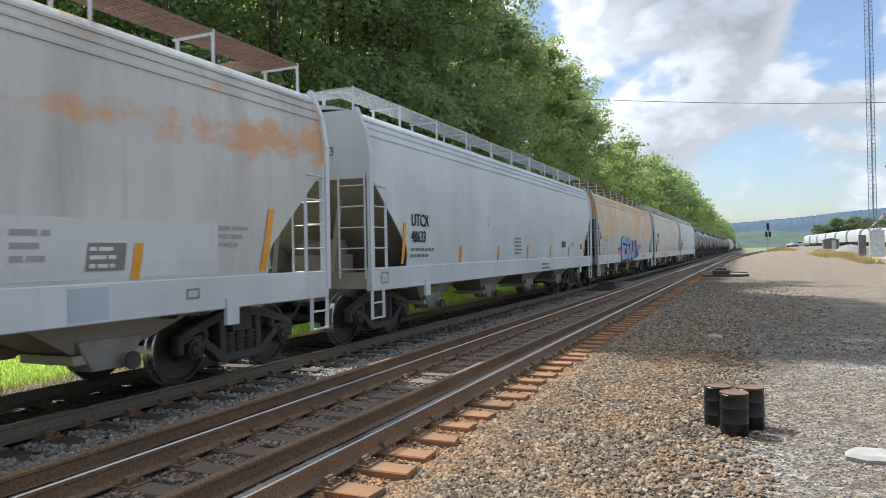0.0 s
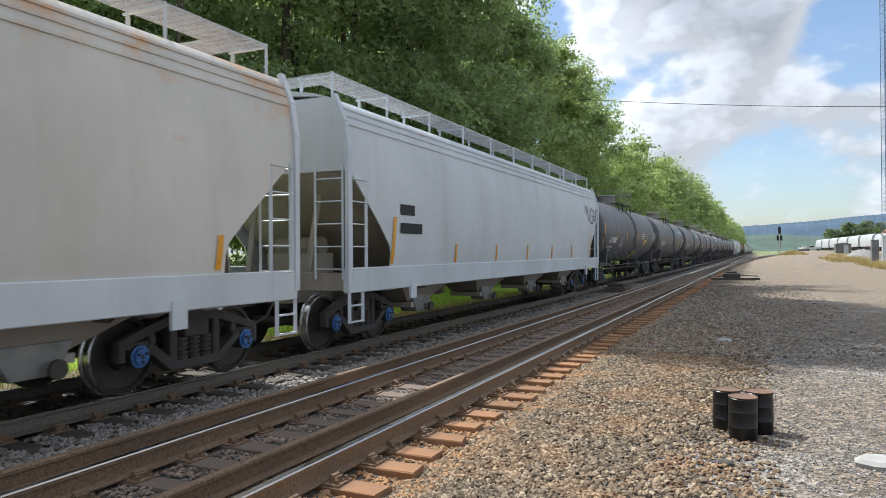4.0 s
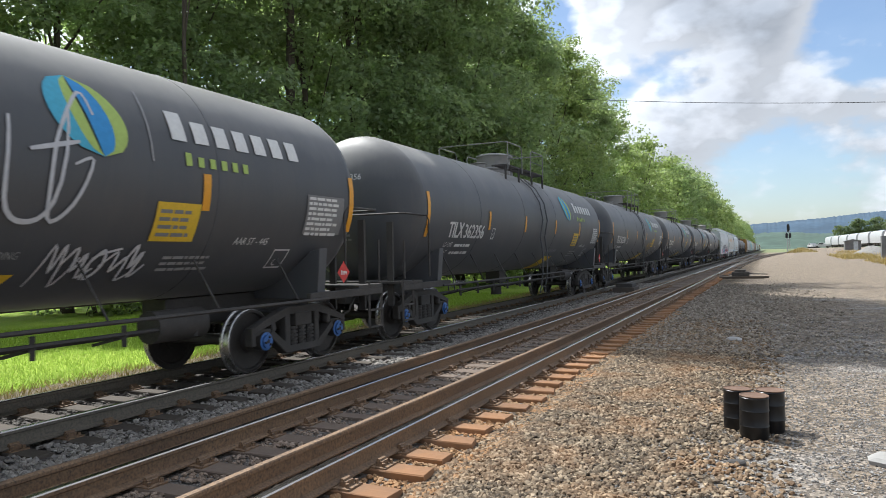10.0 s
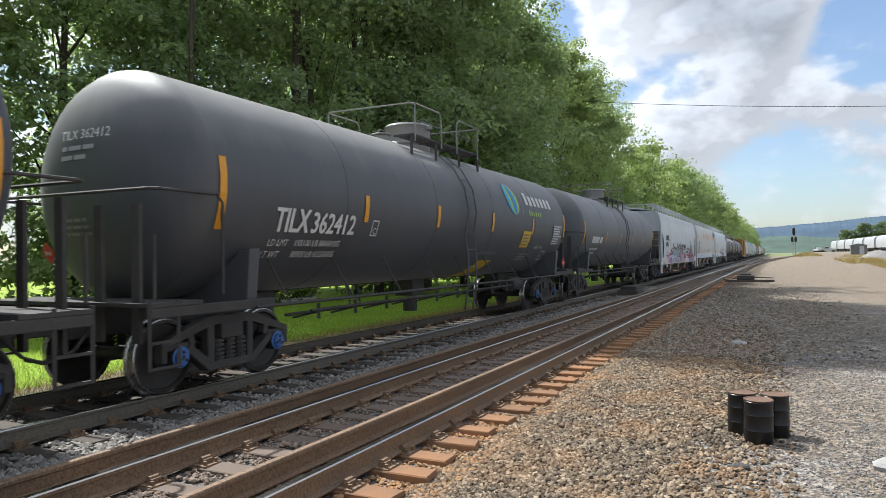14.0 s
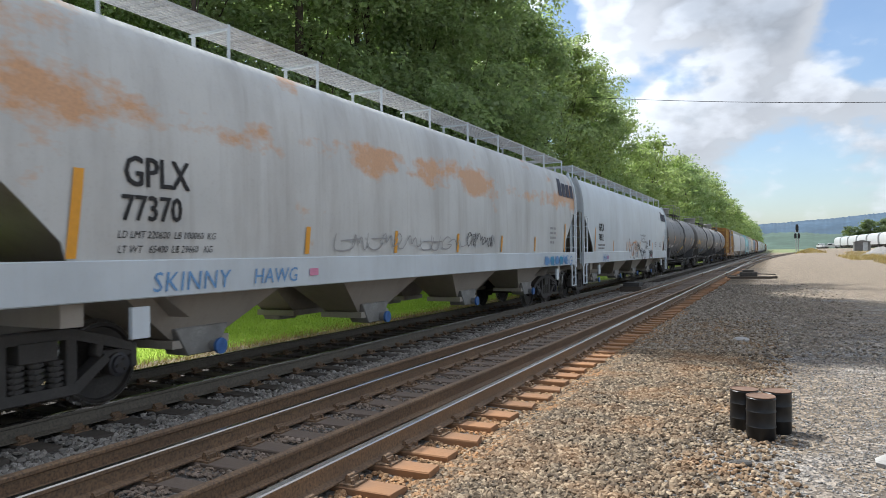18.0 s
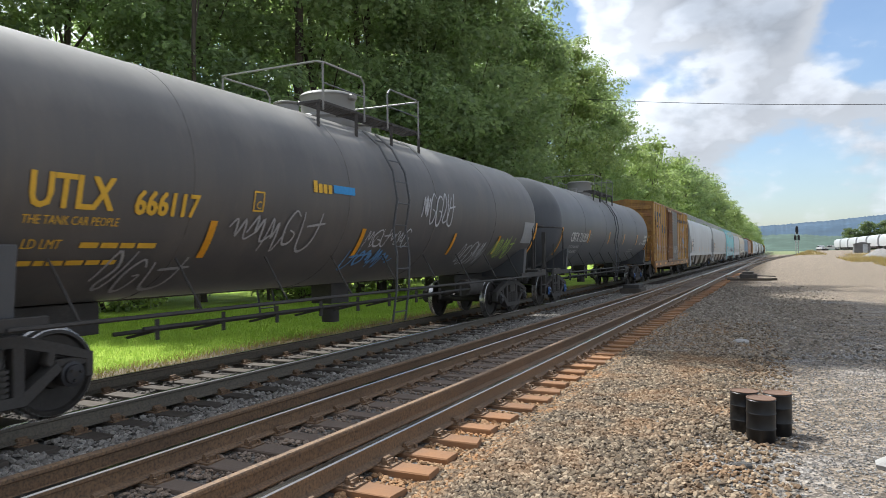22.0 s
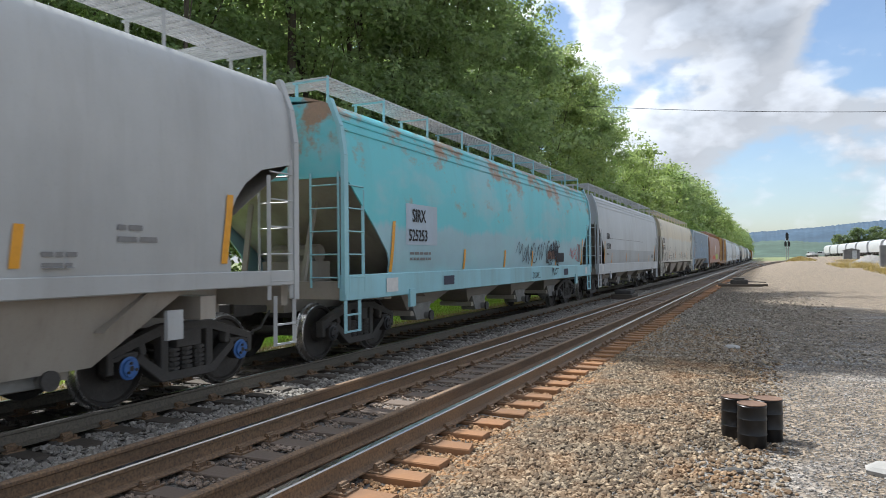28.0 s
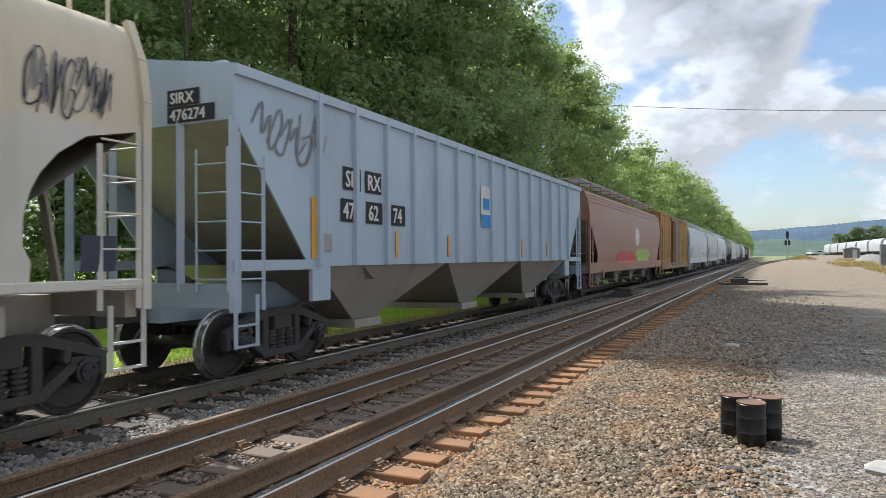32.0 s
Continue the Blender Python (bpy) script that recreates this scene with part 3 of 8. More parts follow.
def stones_mesh(name, xs, ys, zs, sizes, mat):
    """Many small angular stones in one mesh."""
    n = len(xs)
    base = np.array([(1, 0, 0), (-1, 0, 0), (0, 1, 0), (0, -1, 0), (0, 0, 1), (0, 0, -1), (.6, .6, .55), (-.62, .55, .5), (-.55, -.6, .6), (.6, -.55, .5)], float)
    tri = np.array([(4, 6, 7), (4, 7, 8), (4, 8, 9), (4, 9, 6), (6, 0, 2), (6, 2, 7), (7, 2, 1), (7, 1, 8), (8, 1, 3), (8, 3, 9), (9, 3, 0), (9, 0, 6)])
    r = RNG.uniform(0.7, 1.25, (n, len(base), 1)) * base[None]
    sc = np.stack([sizes * RNG.uniform(0.8, 1.4, n), sizes * RNG.uniform(0.7, 1.1, n), sizes * RNG.uniform(0.7, 1.1, n)], 1)
    r = r * sc[:, None, :]
    a, b = RNG.uniform(0, 6.28, n), RNG.uniform(-0.6, 0.6, n)
    ca, sa, cb, sb = np.cos(a)[:, None], np.sin(a)[:, None], np.cos(b)[:, None], np.sin(b)[:, None]
    x, y, z = r[..., 0], r[..., 1] * cb - r[..., 2] * sb, r[..., 1] * sb + r[..., 2] * cb
    v = np.stack([x * ca - y * sa + xs[:, None], x * sa + y * ca + ys[:, None], z + zs[:, None]], -1)
    f = tri[None] + (np.arange(n) * len(base))[:, None, None]
    return quick_mesh(name, v.reshape(-1, 3), f.reshape(-1, 3), mat)


# ---- ground ----
def siding_x(y):
    """Centre of the siding that leaves the near track for the yard."""
    y = np.asarray(y, float)
    near = 0.085 + 0.00020 * np.clip(y - 50, 0, 100) ** 2
    far = 0.045 * np.clip(y - 150, 0, None) + 0.00007 * np.clip(y - 150, 0, None) ** 2
    return NEAR_X + near + far


def rise(x, y):
    """Height of the ground: level yard, a low cess beyond the rails, rising a little far off on the yard's side."""
    x, y = np.asarray(x, float), np.asarray(y, float)
    z = -0.10 * np.clip((-x - 8.6) / 1.2, 0, 1)
    # the ballast lies a little below the sleepers' tops
    z = z - 0.012 * np.clip((1.62 - np.abs(x - NEAR_X)) / 0.25, 0, 1) - 0.02 * np.clip((1.7 - np.abs(x - TRAIN_X)) / 0.25, 0, 1)
    z = z - 0.032 * np.clip((0.45 - np.abs(x - NEAR_X - 1.25)) / 0.2, 0, 1)
    far = np.clip((y - 68) / 150, 0, 1)
    side = np.clip((x - siding_x(y) - 2.2) / 5, 0, 1)
    return z + 1.6 * far * side * side * (3 - 2 * side)


def build_ground():
    xs = np.unique(np.concatenate([np.linspace(-4900, -60, 14), np.linspace(-60, 60, 61), np.linspace(-10, -1, 37), np.linspace(60, 4900, 14)]))
    ys = np.unique(np.concatenate([np.linspace(-4900, -40, 12), np.linspace(-40, 400, 111), np.linspace(400, 4900, 20)]))
    gx, gy = np.meshgrid(xs, ys)
    v = np.stack([gx, gy, rise(gx, gy)], -1).reshape(-1, 3)
    nx, ny = len(xs), len(ys)
    i = np.arange(nx * ny).reshape(ny, nx)
    f = np.stack([i[:-1, :-1], i[:-1, 1:], i[1:, 1:], i[1:, :-1]], -1).reshape(-1, 4)
    ob = new("ground", quick_mesh("ground", v, f, M["ground"], True))
    tagged(ob, "grey-brown gravel yard with ballast, dirt edge and lawn", "ground", kind="structure")


build_ground()


# ---- tracks ----
RAIL_PROFILE = [(-0.07, 0.0), (0.07, 0.0), (0.07, 0.012), (0.014, 0.035), (0.011, 0.125), (0.034, 0.138), (0.036, 0.165), (0.028, 0.176), (-0.028, 0.176), (-0.036, 0.165), (-0.034, 0.138), (-0.011, 0.125), (-0.014, 0.035), (-0.07, 0.012)]


def rail(parent, path, shiny=True, web="rail"):
    """A rail along (x, y) points of its head's centre."""
    bm = bmesh.new()
    rings = []
    for x, y in path:
        rings.append([bm.verts.new((x + px, y, RAIL - 0.176 + pz)) for px, pz in RAIL_PROFILE])
    n = len(RAIL_PROFILE)
    for a, b in zip(rings, rings[1:]):
        for i in range(n):
            f = bm.faces.new((a[i], a[(i + 1) % n], b[(i + 1) % n], b[i]))
            f.material_index = 1 if shiny and i in (6, 7, 8) else 0
    bm.faces.new(rings[0][::-1])
    bm.faces.new(rings[-1])
    me = mesh_of("rail", bm, M[web], M["railhead"], smooth=30)
    return part("rail", me, None, parent)


def straight(x, y0=-560, y1=900):
    return [(x, y) for y in (y0, -40, 0, 40, 100, 200, 400, y1)]


def build_tracks():
    main = thing("railway_track", "timber-sleepered main track with rusty rails under the train", "railway track", kind="structure")
    for s in (-1, 1):
        rail(main, straight(TRAIN_X + s * HALF_GAUGE), True, "rail_grimy_shade")
    near = thing("railway_track", "empty track with rusty rails on orange-dusted sleepers", "railway track", kind="structure")
    for s in (-1, 1):
        rail(near, straight(NEAR_X + s * HALF_GAUGE))
    # the leg of a turnout that leans to the main track towards the viewer
    leg = thing("turnout", "rusty turnout rails lying beside the running rails", "turnout", kind="structure")
    for s in (-1, 1):
        pts = []
        for i in range(24):
            y = 46 - i * 2.6
            off = 0.085 + 0.36 * min(1, max(0, (46 - y) / 36)) ** 0.8 + 0.011 * max(0, 8 - y)
            pts.append((NEAR_X + s * HALF_GAUGE - off, y))
        rail(leg, pts[::-1], False)
    # the siding that leaves to the yard's side
    side = thing("siding_track", "siding with rusty rails curving off into the yard", "railway track", kind="structure")
    for s in (-1, 1):
        pts = []
        for i in range(34):
            y = 50 + i * 9.0
            pts.append((float(siding_x(y)) + s * HALF_GAUGE, y))
        rail(side, pts)
    return main, near, leg, side


TRACKS = build_tracks()

# ---- lettering on the cars ----
GLYPHS = {}


def letters(text, size, spread=1.0):
    """Flat outline mesh of a text in the built-in font: points and faces, its left end at 0."""
    key = (text, size, spread)
    if key not in GLYPHS:
        cu = bpy.data.curves.new("letters", "FONT")
        cu.body, cu.size, cu.space_character = text, size, spread
        cu.resolution_u = 2
        ob = bpy.data.objects.new("letters", cu)
        scene.collection.objects.link(ob)
        bpy.context.view_layer.update()
        me = bpy.data.meshes.new_from_object(ob.evaluated_get(bpy.context.evaluated_depsgraph_get()))
        GLYPHS[key] = ([tuple(v.co[:2]) for v in me.vertices], [tuple(p.vertices) for p in me.polygons])
        bpy.data.objects.remove(ob)
        bpy.data.curves.remove(cu)
        bpy.data.meshes.remove(me)
    return GLYPHS[key]


def lay(parent, name, pts, faces, skin, mat, lift=0.012, label=""):
    """Puts flat (along, up) shapes on a car's skin. skin gives the surface's place for them."""
    me = raw_mesh(name, [skin(u, v, lift) for u, v in pts], faces, mat)
    return part(name, me, None, parent, label)


def word(parent, text, y, z, size, skin, mat, spread=1.0, bold=0.0, lean=0.0, wide=1.0):
    pts, faces = letters(text, size, spread)
    pts = [(y + u * wide + lean * v, z + v) for u, v in pts]
    if bold:
        n = len(pts)
        for du, dv in ((bold, 0), (0, bold * 0.6), (bold, bold * 0.6)):
            pts = pts + [(u + du, v + dv) for u, v in pts[:n]]
        faces = [tuple(i + n * k for i in f) for k in range(4) for f in faces]
        # the strokes overlap; each copy lies a hair above the other
        k = [0.012 + 0.0012 * (i // n) for i in range(len(pts))]
        me = raw_mesh("lettering", [skin(u, v, w) for (u, v), w in zip(pts, k)], faces, mat)
        return part("lettering", me, None, parent)
    return lay(parent, "lettering", pts, faces, skin, mat)


def quad_shape(pts, faces, corners):
    """Adds a four-sided shape, cut into strips along y so that it follows a curved skin."""
    (a, b, c, d), n = corners, len(pts)
    k = 4
    for i in range(k + 1):
        s = i / k
        pts.append((a[0] + (d[0] - a[0]) * s, a[1] + (d[1] - a[1]) * s))
        pts.append((b[0] + (c[0] - b[0]) * s, b[1] + (c[1] - b[1]) * s))
    for i in range(k):
        faces.append((n + 2 * i, n + 2 * i + 1, n + 2 * i + 3, n + 2 * i + 2))


def panel(parent, name, y0, y1, z0, z1, skin, mat, lean=0.0, lift=0.012, label=""):
    pts, faces = [], []
    h = (z1 - z0) * lean
    quad_shape(pts, faces, ((y0, z0), (y1, z0), (y1 + h, z1), (y0 + h, z1)))
    return lay(parent, name, pts, faces, skin, mat, lift, label)


def bars(parent, y, z, width, rows, skin, mat, seed=0, size=0.09, gap=1.7):
    """Lines of small writing that cannot be read: bars of word length."""
    rnd = random.Random(seed * 31 + int(y * 7) + int(z * 13))
    pts, faces = [], []
    for r in range(rows):
        u, zz = y, z - r * size * gap
        end = y + width * rnd.uniform(0.7, 1.0)
        while u < end - size:
            w = min(rnd.uniform(1.5, 5) * size * 0.8, end - u)
            quad_shape(pts, faces, ((u, zz), (u + w, zz), (u + w, zz + size * 0.8), (u, zz + size * 0.8)))
            u += w + size * 0.5
    return lay(parent, "small_lettering", pts, faces, skin, mat)


def blocks(parent, y, z, count, w, h, gap, skin, mat, lean=0.0, name="brand_mark"):
    """A brand name as a row of plain upright bars."""
    for i in range(count):
        pts, faces = [], []
        u = y + i * (w + gap)
        a = h * (0.78 if i else 1.0)
        quad_shape(pts, faces, ((u, z), (u + w, z), (u + w + lean * a, z + a), (u + lean * a, z + a)))
        lay(parent, name, pts, faces, skin, mat)


def ribbon(pts, faces, line, width):
    n = len(pts)
    for i, (u, v) in enumerate(line):
        a, b = line[max(0, i - 1)], line[min(len(line) - 1, i + 1)]
        d = Vector((b[0] - a[0], b[1] - a[1]))
        d = d.normalized() if d.length > 1e-6 else Vector((1, 0))
        w = width * 0.5 * (0.55 + 0.45 * math.sin(math.pi * (i + 0.5) / len(line)))
        pts += [(u - d.y * w, v + d.x * w), (u + d.y * w, v - d.x * w)]
    for i in range(len(line) - 1):
        k = n + 2 * i
        faces.append((k, k + 1, k + 3, k + 2))


# sprayed strokes, in a unit square
SCRAWL = [
    [[(0, 0), (0.15, 1), (0.4, 0.3), (0.6, 0.95), (0.85, 0), (1.2, 0.6)]],
    [[(-0.2, 0.5), (0.2, 0.9), (0.4, 0.4), (0.7, 0.8), (0.9, 0.2), (1.4, 0.5)]],
    [[(-0.1, 0.2), (0.3, 0.9), (0.6, 0.6), (0.3, 0.1), (0.8, 0.1), (1.2, 0.9)]],
    [[(0, 1), (0.1, 0.2), (0.5, 0), (0.9, 0.2), (1, 1)], [(0.3, 0.6), (1.3, 0.7)]],
    [[(0.9, 0.8), (0.5, 1), (0.05, 0.6), (0.2, 0.05), (0.7, 0.05), (0.9, 0.4), (0.5, 0.45)]],
    [[(0.3, 0.1), (0.1, 0.5), (0.5, 0.9), (0.8, 0.5), (0.4, 0.1), (0.2, 0.7), (1.3, 0.9)]],
    [[(-0.2, 0.1), (0.1, 0.8), (0.3, 0.2), (0.5, 1.0), (0.6, 0.1), (0.9, 0.9), (1.1, 0.3)]],
]


def strokes(pts, faces, lifts, y0, y1, z0, z1, seed, width, count, lift, lean=0.18, rough=0.07):
    """Quick strokes side by side, each a hair above the last."""
    rnd = random.Random(seed)
    h = z1 - z0
    count = count or max(3, int((y1 - y0) / (h * 0.45)))
    step = (y1 - y0) / count
    for i in range(count):
        w, low, tall = step * rnd.uniform(0.8, 1.25), rnd.uniform(0, 0.15), rnd.uniform(0.75, 1.0)
        for line in rnd.choice(SCRAWL):
            p = [(u + rnd.uniform(-rough, rough), min(1.0, max(0.0, low + v * tall + rnd.uniform(-rough, rough)))) for u, v in line]
            fine = []
            for k in range(len(p) - 1):
                a, b, c, d = p[max(0, k - 1)], p[k], p[k + 1], p[min(len(p) - 1, k + 2)]
                for j in range(4):
                    s = j / 4
                    fine.append(tuple(b[q] + 0.5 * s * (c[q] - a[q] + s * (2 * a[q] - 5 * b[q] + 4 * c[q] - d[q] + s * (3 * b[q] - a[q] - 3 * c[q] + d[q]))) for q in (0, 1)))
            fine.append(p[-1])
            n = len(pts)
            ribbon(pts, faces, [(y0 + i * step + u * w + lean * v * h, z0 + v * h) for u, v in fine], width * rnd.uniform(0.8, 1.2))
            lifts += [lift + 0.0004 * len(lifts) / 12] * (len(pts) - n)


def graffiti(parent, y0, y1, z0, z1, skin, mat, seed, width=0.05, count=0, label="", lift=0.016):
    """Sprayed scrawl that cannot be read."""
    pts, faces, lifts = [], [], []
    strokes(pts, faces, lifts, y0, y1, z0, z1, seed, width * 0.75, count, lift)
    me = raw_mesh("graffiti", [skin(u, v, w) for (u, v), w in zip(pts, lifts)], faces, mat)
    return part("graffiti", me, None, parent, label)


def blob(parent, y0, y1, z0, z1, skin, mat, seed, lift=0.013, label=""):
    """A filled patch of spray paint with an uneven, pointed outline."""
    rnd = random.Random(seed)
    pts, faces = [], []
    n = 26
    for i in range(n + 1):
        s = i / n
        u = y0 + (y1 - y0) * s
        e = min(1, 6 * s, 6 * (1 - s))
        mid = (z0 + z1) / 2
        pts += [(u, mid - (mid - z0) * e * rnd.uniform(0.75, 1)), (u, mid + (z1 - mid) * e * rnd.uniform(0.45, 1))]
    for i in range(n):
        faces.append((2 * i, 2 * i + 2, 2 * i + 3, 2 * i + 1))
    # cut across the height so that the patch follows the curve of the side
    fine, ff = [], []
    for i in range(n + 1):
        a, b = pts[2 * i], pts[2 * i + 1]
        fine += [(a[0], a[1] + (b[1] - a[1]) * k / 3) for k in range(4)]
    for i in range(n):
        for k in range(3):
            ff.append((4 * i + k, 4 * i + 4 + k, 4 * i + 5 + k, 4 * i + 1 + k))
    return lay(parent, "graffiti", fine, ff, skin, mat, lift, label)


def crest(parent, y0, y1, z0, z1, top, skin, fill, edge, line=0.06, lift=0.014, label=""):
    """A sprayed silhouette under a spiky top line, with a bold outline along it. top: (along, up) from 0 to 1."""
    at = [(y0 + (y1 - y0) * u, z0 + (z1 - z0) * v) for u, v in top]
    pts, faces, k = [], [], 7
    for u, v in at:
        pts += [(u, z0 + (v - z0) * i / (k - 1)) for i in range(k)]
    for i in range(len(at) - 1):
        for j in range(k - 1):
            a = i * k + j
            faces.append((a, a + k, a + k + 1, a + 1))
    lay(parent, "graffiti", pts, faces, skin, fill, lift, label)
    pts, faces = [], []
    ribbon(pts, faces, curl([(y0, z0)] + at + [(y1, z0)], 4), line)
    lay(parent, "graffiti", pts, faces, skin, edge, lift + 0.006)


def curl(line, steps=5):
    """A smooth curve through the points of a line."""
    out = []
    for k in range(len(line) - 1):
        a, b, c, d = line[max(0, k - 1)], line[k], line[k + 1], line[min(len(line) - 1, k + 2)]
        for j in range(steps):
            s = j / steps
            out.append(tuple(b[q] + 0.5 * s * (c[q] - a[q] + s * (2 * a[q] - 5 * b[q] + 4 * c[q] - d[q] + s * (3 * b[q] - a[q] - 3 * c[q] + d[q]))) for q in (0, 1)))
    return out + [line[-1]]


def fat(pts, faces, line, width):
    """A ribbon of one width all along, with square ends."""
    n = len(pts)
    for i, (u, v) in enumerate(line):
        a, b = line[max(0, i - 1)], line[min(len(line) - 1, i + 1)]
        d = Vector((b[0] - a[0], b[1] - a[1]))
        d = d.normalized() if d.length > 1e-6 else Vector((1, 0))
        pts += [(u - d.y * width / 2, v + d.x * width / 2), (u + d.y * width / 2, v - d.x * width / 2)]
    for i in range(len(line) - 1):
        k = n + 2 * i
        faces.append((k, k + 1, k + 3, k + 2))


# fat letter-like shapes, in a unit square
SHAPES = {
    "hook": [[(1.0, 0.86), (0.62, 0.97), (0.10, 0.93), (0.16, 0.58), (0.62, 0.52), (0.92, 0.40), (0.80, 0.10), (0.30, 0.07), (-0.05, 0.03)]],
    "ring": [[(0.5, 1.0), (0.14, 0.82), (0.06, 0.5), (0.18, 0.14), (0.5, 0.03), (0.84, 0.16), (0.94, 0.5), (0.84, 0.84), (0.46, 1.0)]],
    "cup": [[(0.08, 0.98), (0.12, 0.5), (0.2, 0.14), (0.5, 0.04), (0.8, 0.16), (0.86, 0.55), (0.9, 0.98)]],
    "zag": [[(0.06, 0.02), (0.2, 0.98)], [(0.2, 0.98), (0.78, 0.04)], [(0.78, 0.04), (0.92, 1.0)]],
    "tail": [[(0.0, 0.6), (0.3, 0.35), (0.55, 0.42), (1.0, 0.2)]],
}


def piece(parent, shapes, z0, z1, skin, edge, width, rim, lift=0.02, label=""):
    """Fat outlined letter shapes side by side. shapes: kind, start, width, fill, lean."""
    for layer, (extra, mat, du, dv) in enumerate(((2.6 * rim, edge, -0.05, -0.05), (0.0, None, 0.0, 0.0))):
        for k, (kind, y, w, fill, lean) in enumerate(shapes):
            pts, faces, lifts = [], [], []
            for m, line in enumerate(SHAPES[kind]):
                n = len(pts)
                fine = curl([(y + w * u + lean * v + du, z0 + (z1 - z0) * v + dv) for u, v in line])
                fat(pts, faces, fine, width + extra)
                # the shape's own strokes cross; each point lies a hair above the one before
                lifts += [lift + 0.014 * layer + 0.003 * (k % 3) + 0.0012 * m + 0.00006 * q for q in range(len(pts) - n)]
            me = raw_mesh("graffiti", [skin(u, v, h) for (u, v), h in zip(pts, lifts)], faces, mat or M[fill])
            part("graffiti", me, None, parent, label if layer == 1 and k == 0 else "")


# ---- running gear ----
WHEEL_R, AXLE_HALF = 0.457, 0.89
WHEELSETS = []


def wheelset_mesh(cap):
    def build(bm):
        for s in (-1, 1):
            prof = [(0.655, 0.09), (0.66, 0.16), (0.70, 0.165), (0.715, 0.38), (0.68, 0.40), (0.675, 0.482), (0.705, 0.482), (0.715, 0.459), (0.80, 0.453), (0.812, 0.438), (0.816, 0.40), (0.775, 0.385), (0.765, 0.17), (0.83, 0.16), (0.835, 0.10), (0.93, 0.095), (0.935, 0.13), (1.09, 0.13), (1.095, 0.10), (1.125, 0.095), (1.13, 0.03)]
            mats = [0, 0, 0, 0, 0, 1, 1, 1, 1, 0, 0, 0, 0, 0, 0, 0, 0, 2, 2, 2]
            lathe(bm, [(s * h, r) for h, r in prof], True, 28, mats)
            for k in range(3):
                a = k * 2.094
                cyl(bm, (s * 1.12, 0.06 * math.cos(a), 0.06 * math.sin(a)), (s * 1.145, 0.06 * math.cos(a), 0.06 * math.sin(a)), 0.018, 6)
        cyl(bm, (-0.7, 0, 0), (0.7, 0, 0), 0.08, 12)
    return shared(("wheelset", cap), build, M["wheel"], M["tread"], M[cap])


def side_frame_build(s):
    def build(bm):
        x0, x1 = (0.93, 1.06) if s > 0 else (-1.06, -0.93)
        prism(bm, [(-1.12, 0.56), (-0.80, 0.66), (-0.35, 0.80), (0.35, 0.80), (0.80, 0.66), (1.12, 0.56), (1.12, 0.66), (0.80, 0.77), (0.38, 0.90), (-0.38, 0.90), (-0.80, 0.77), (-1.12, 0.66)], x0, x1)
        prism(bm, [(-0.80, 0.52), (-0.42, 0.22), (0.42, 0.22), (0.80, 0.52), (0.72, 0.60), (0.36, 0.32), (-0.36, 0.32), (-0.72, 0.60)], x0 - 0.02, x1 + 0.02)
        for q in (-1, 1):
            ys = sorted((q * 0.30, q * 0.42))
            box(bm, x0, x1, ys[0], ys[1], 0.28, 0.86)
            prism(bm, [(q * 0.62, 0.60), (q * 0.70, 0.52), (q * 0.74, 0.70), (q * 0.66, 0.74)], x0, x1)
            box(bm, x0 + 0.01, x1 - 0.01, min(q * 0.73, q * 1.08), max(q * 0.73, q * 1.08), 0.535, 0.62)
            ys = sorted((q * 1.06, q * 1.15))
            box(bm, x0, x1, ys[0], ys[1], 0.40, 0.66)
    return build


def springs_build(s):
    def build(bm):
        for k in range(5):
            z = 0.34 + k * 0.055
            cyl(bm, (s * 1.0, 0, z), (s * 1.0, 0, z + 0.034), 0.085, 10)
        cyl(bm, (s * 1.0, 0, 0.32), (s * 1.0, 0, 0.6), 0.06, 8)
    return build


def bolster_build(bm):
    box(bm, -1.08, 1.08, -0.2, 0.2, 0.60, 0.80)
    cyl(bm, (0, 0, 0.78), (0, 0, 0.92), 0.2, 14)
    for q in (-1, 1):
        box(bm, -0.75, 0.75, q * 0.30 - 0.05, q * 0.30 + 0.05, 0.36, 0.46)
        for s in (-1, 1):
            box(bm, s * 0.75 - 0.06, s * 0.75 + 0.06, q * 0.40 - 0.04, q * 0.40 + 0.04, 0.32, 0.55)


def bogie(car, y, cap):
    tr = part("bogie", shared("bolster", bolster_build, M["under"], bevel=0.01), None, car, "grimy cast-steel freight bogie")
    tr.location = (0, y, 0)
    for s in (-1, 1):
        part("side_frame", shared(("side_frame", s), side_frame_build(s), M["under"], bevel=0.012), None, tr)
        for y_spring in (-0.2, 0.0, 0.2):
            part("spring", shared(("spring", s), springs_build(s), M["under"]), None, tr).location.y = y_spring
    for q in (-1, 1):
        w = part("wheelset", wheelset_mesh(cap), None, tr, "bright-rimmed steel wheelset")
        w.location = (0, q * AXLE_HALF, WHEEL_R)
        WHEELSETS.append((w, q))
    return tr


def coupler_build(q):
    def build(bm):
        box(bm, -0.09, 0.09, min(q * 0.0, q * 0.72), max(0.0, q * 0.72), 0.80, 0.98)
        prism(bm, [(-0.16, 0.78), (0.16, 0.78), (0.16, 1.0), (-0.16, 1.0)], min(q * 0.6, q * 0.86), max(q * 0.6, q * 0.86), 1)
        pipe(bm, [(0.3, q * 0.2, 0.85), (0.32, q * 0.45, 0.6), (0.25, q * 0.72, 0.5), (0.12, q * 0.9, 0.55)], 0.025)
    return build


def couplers(car, ends):
    for q in (-1, 1):
        c = part("coupler", shared(("coupler", q), coupler_build(q), M["under"], bevel=0.012), None, car)
        c.location = (0, q * ends, 0)


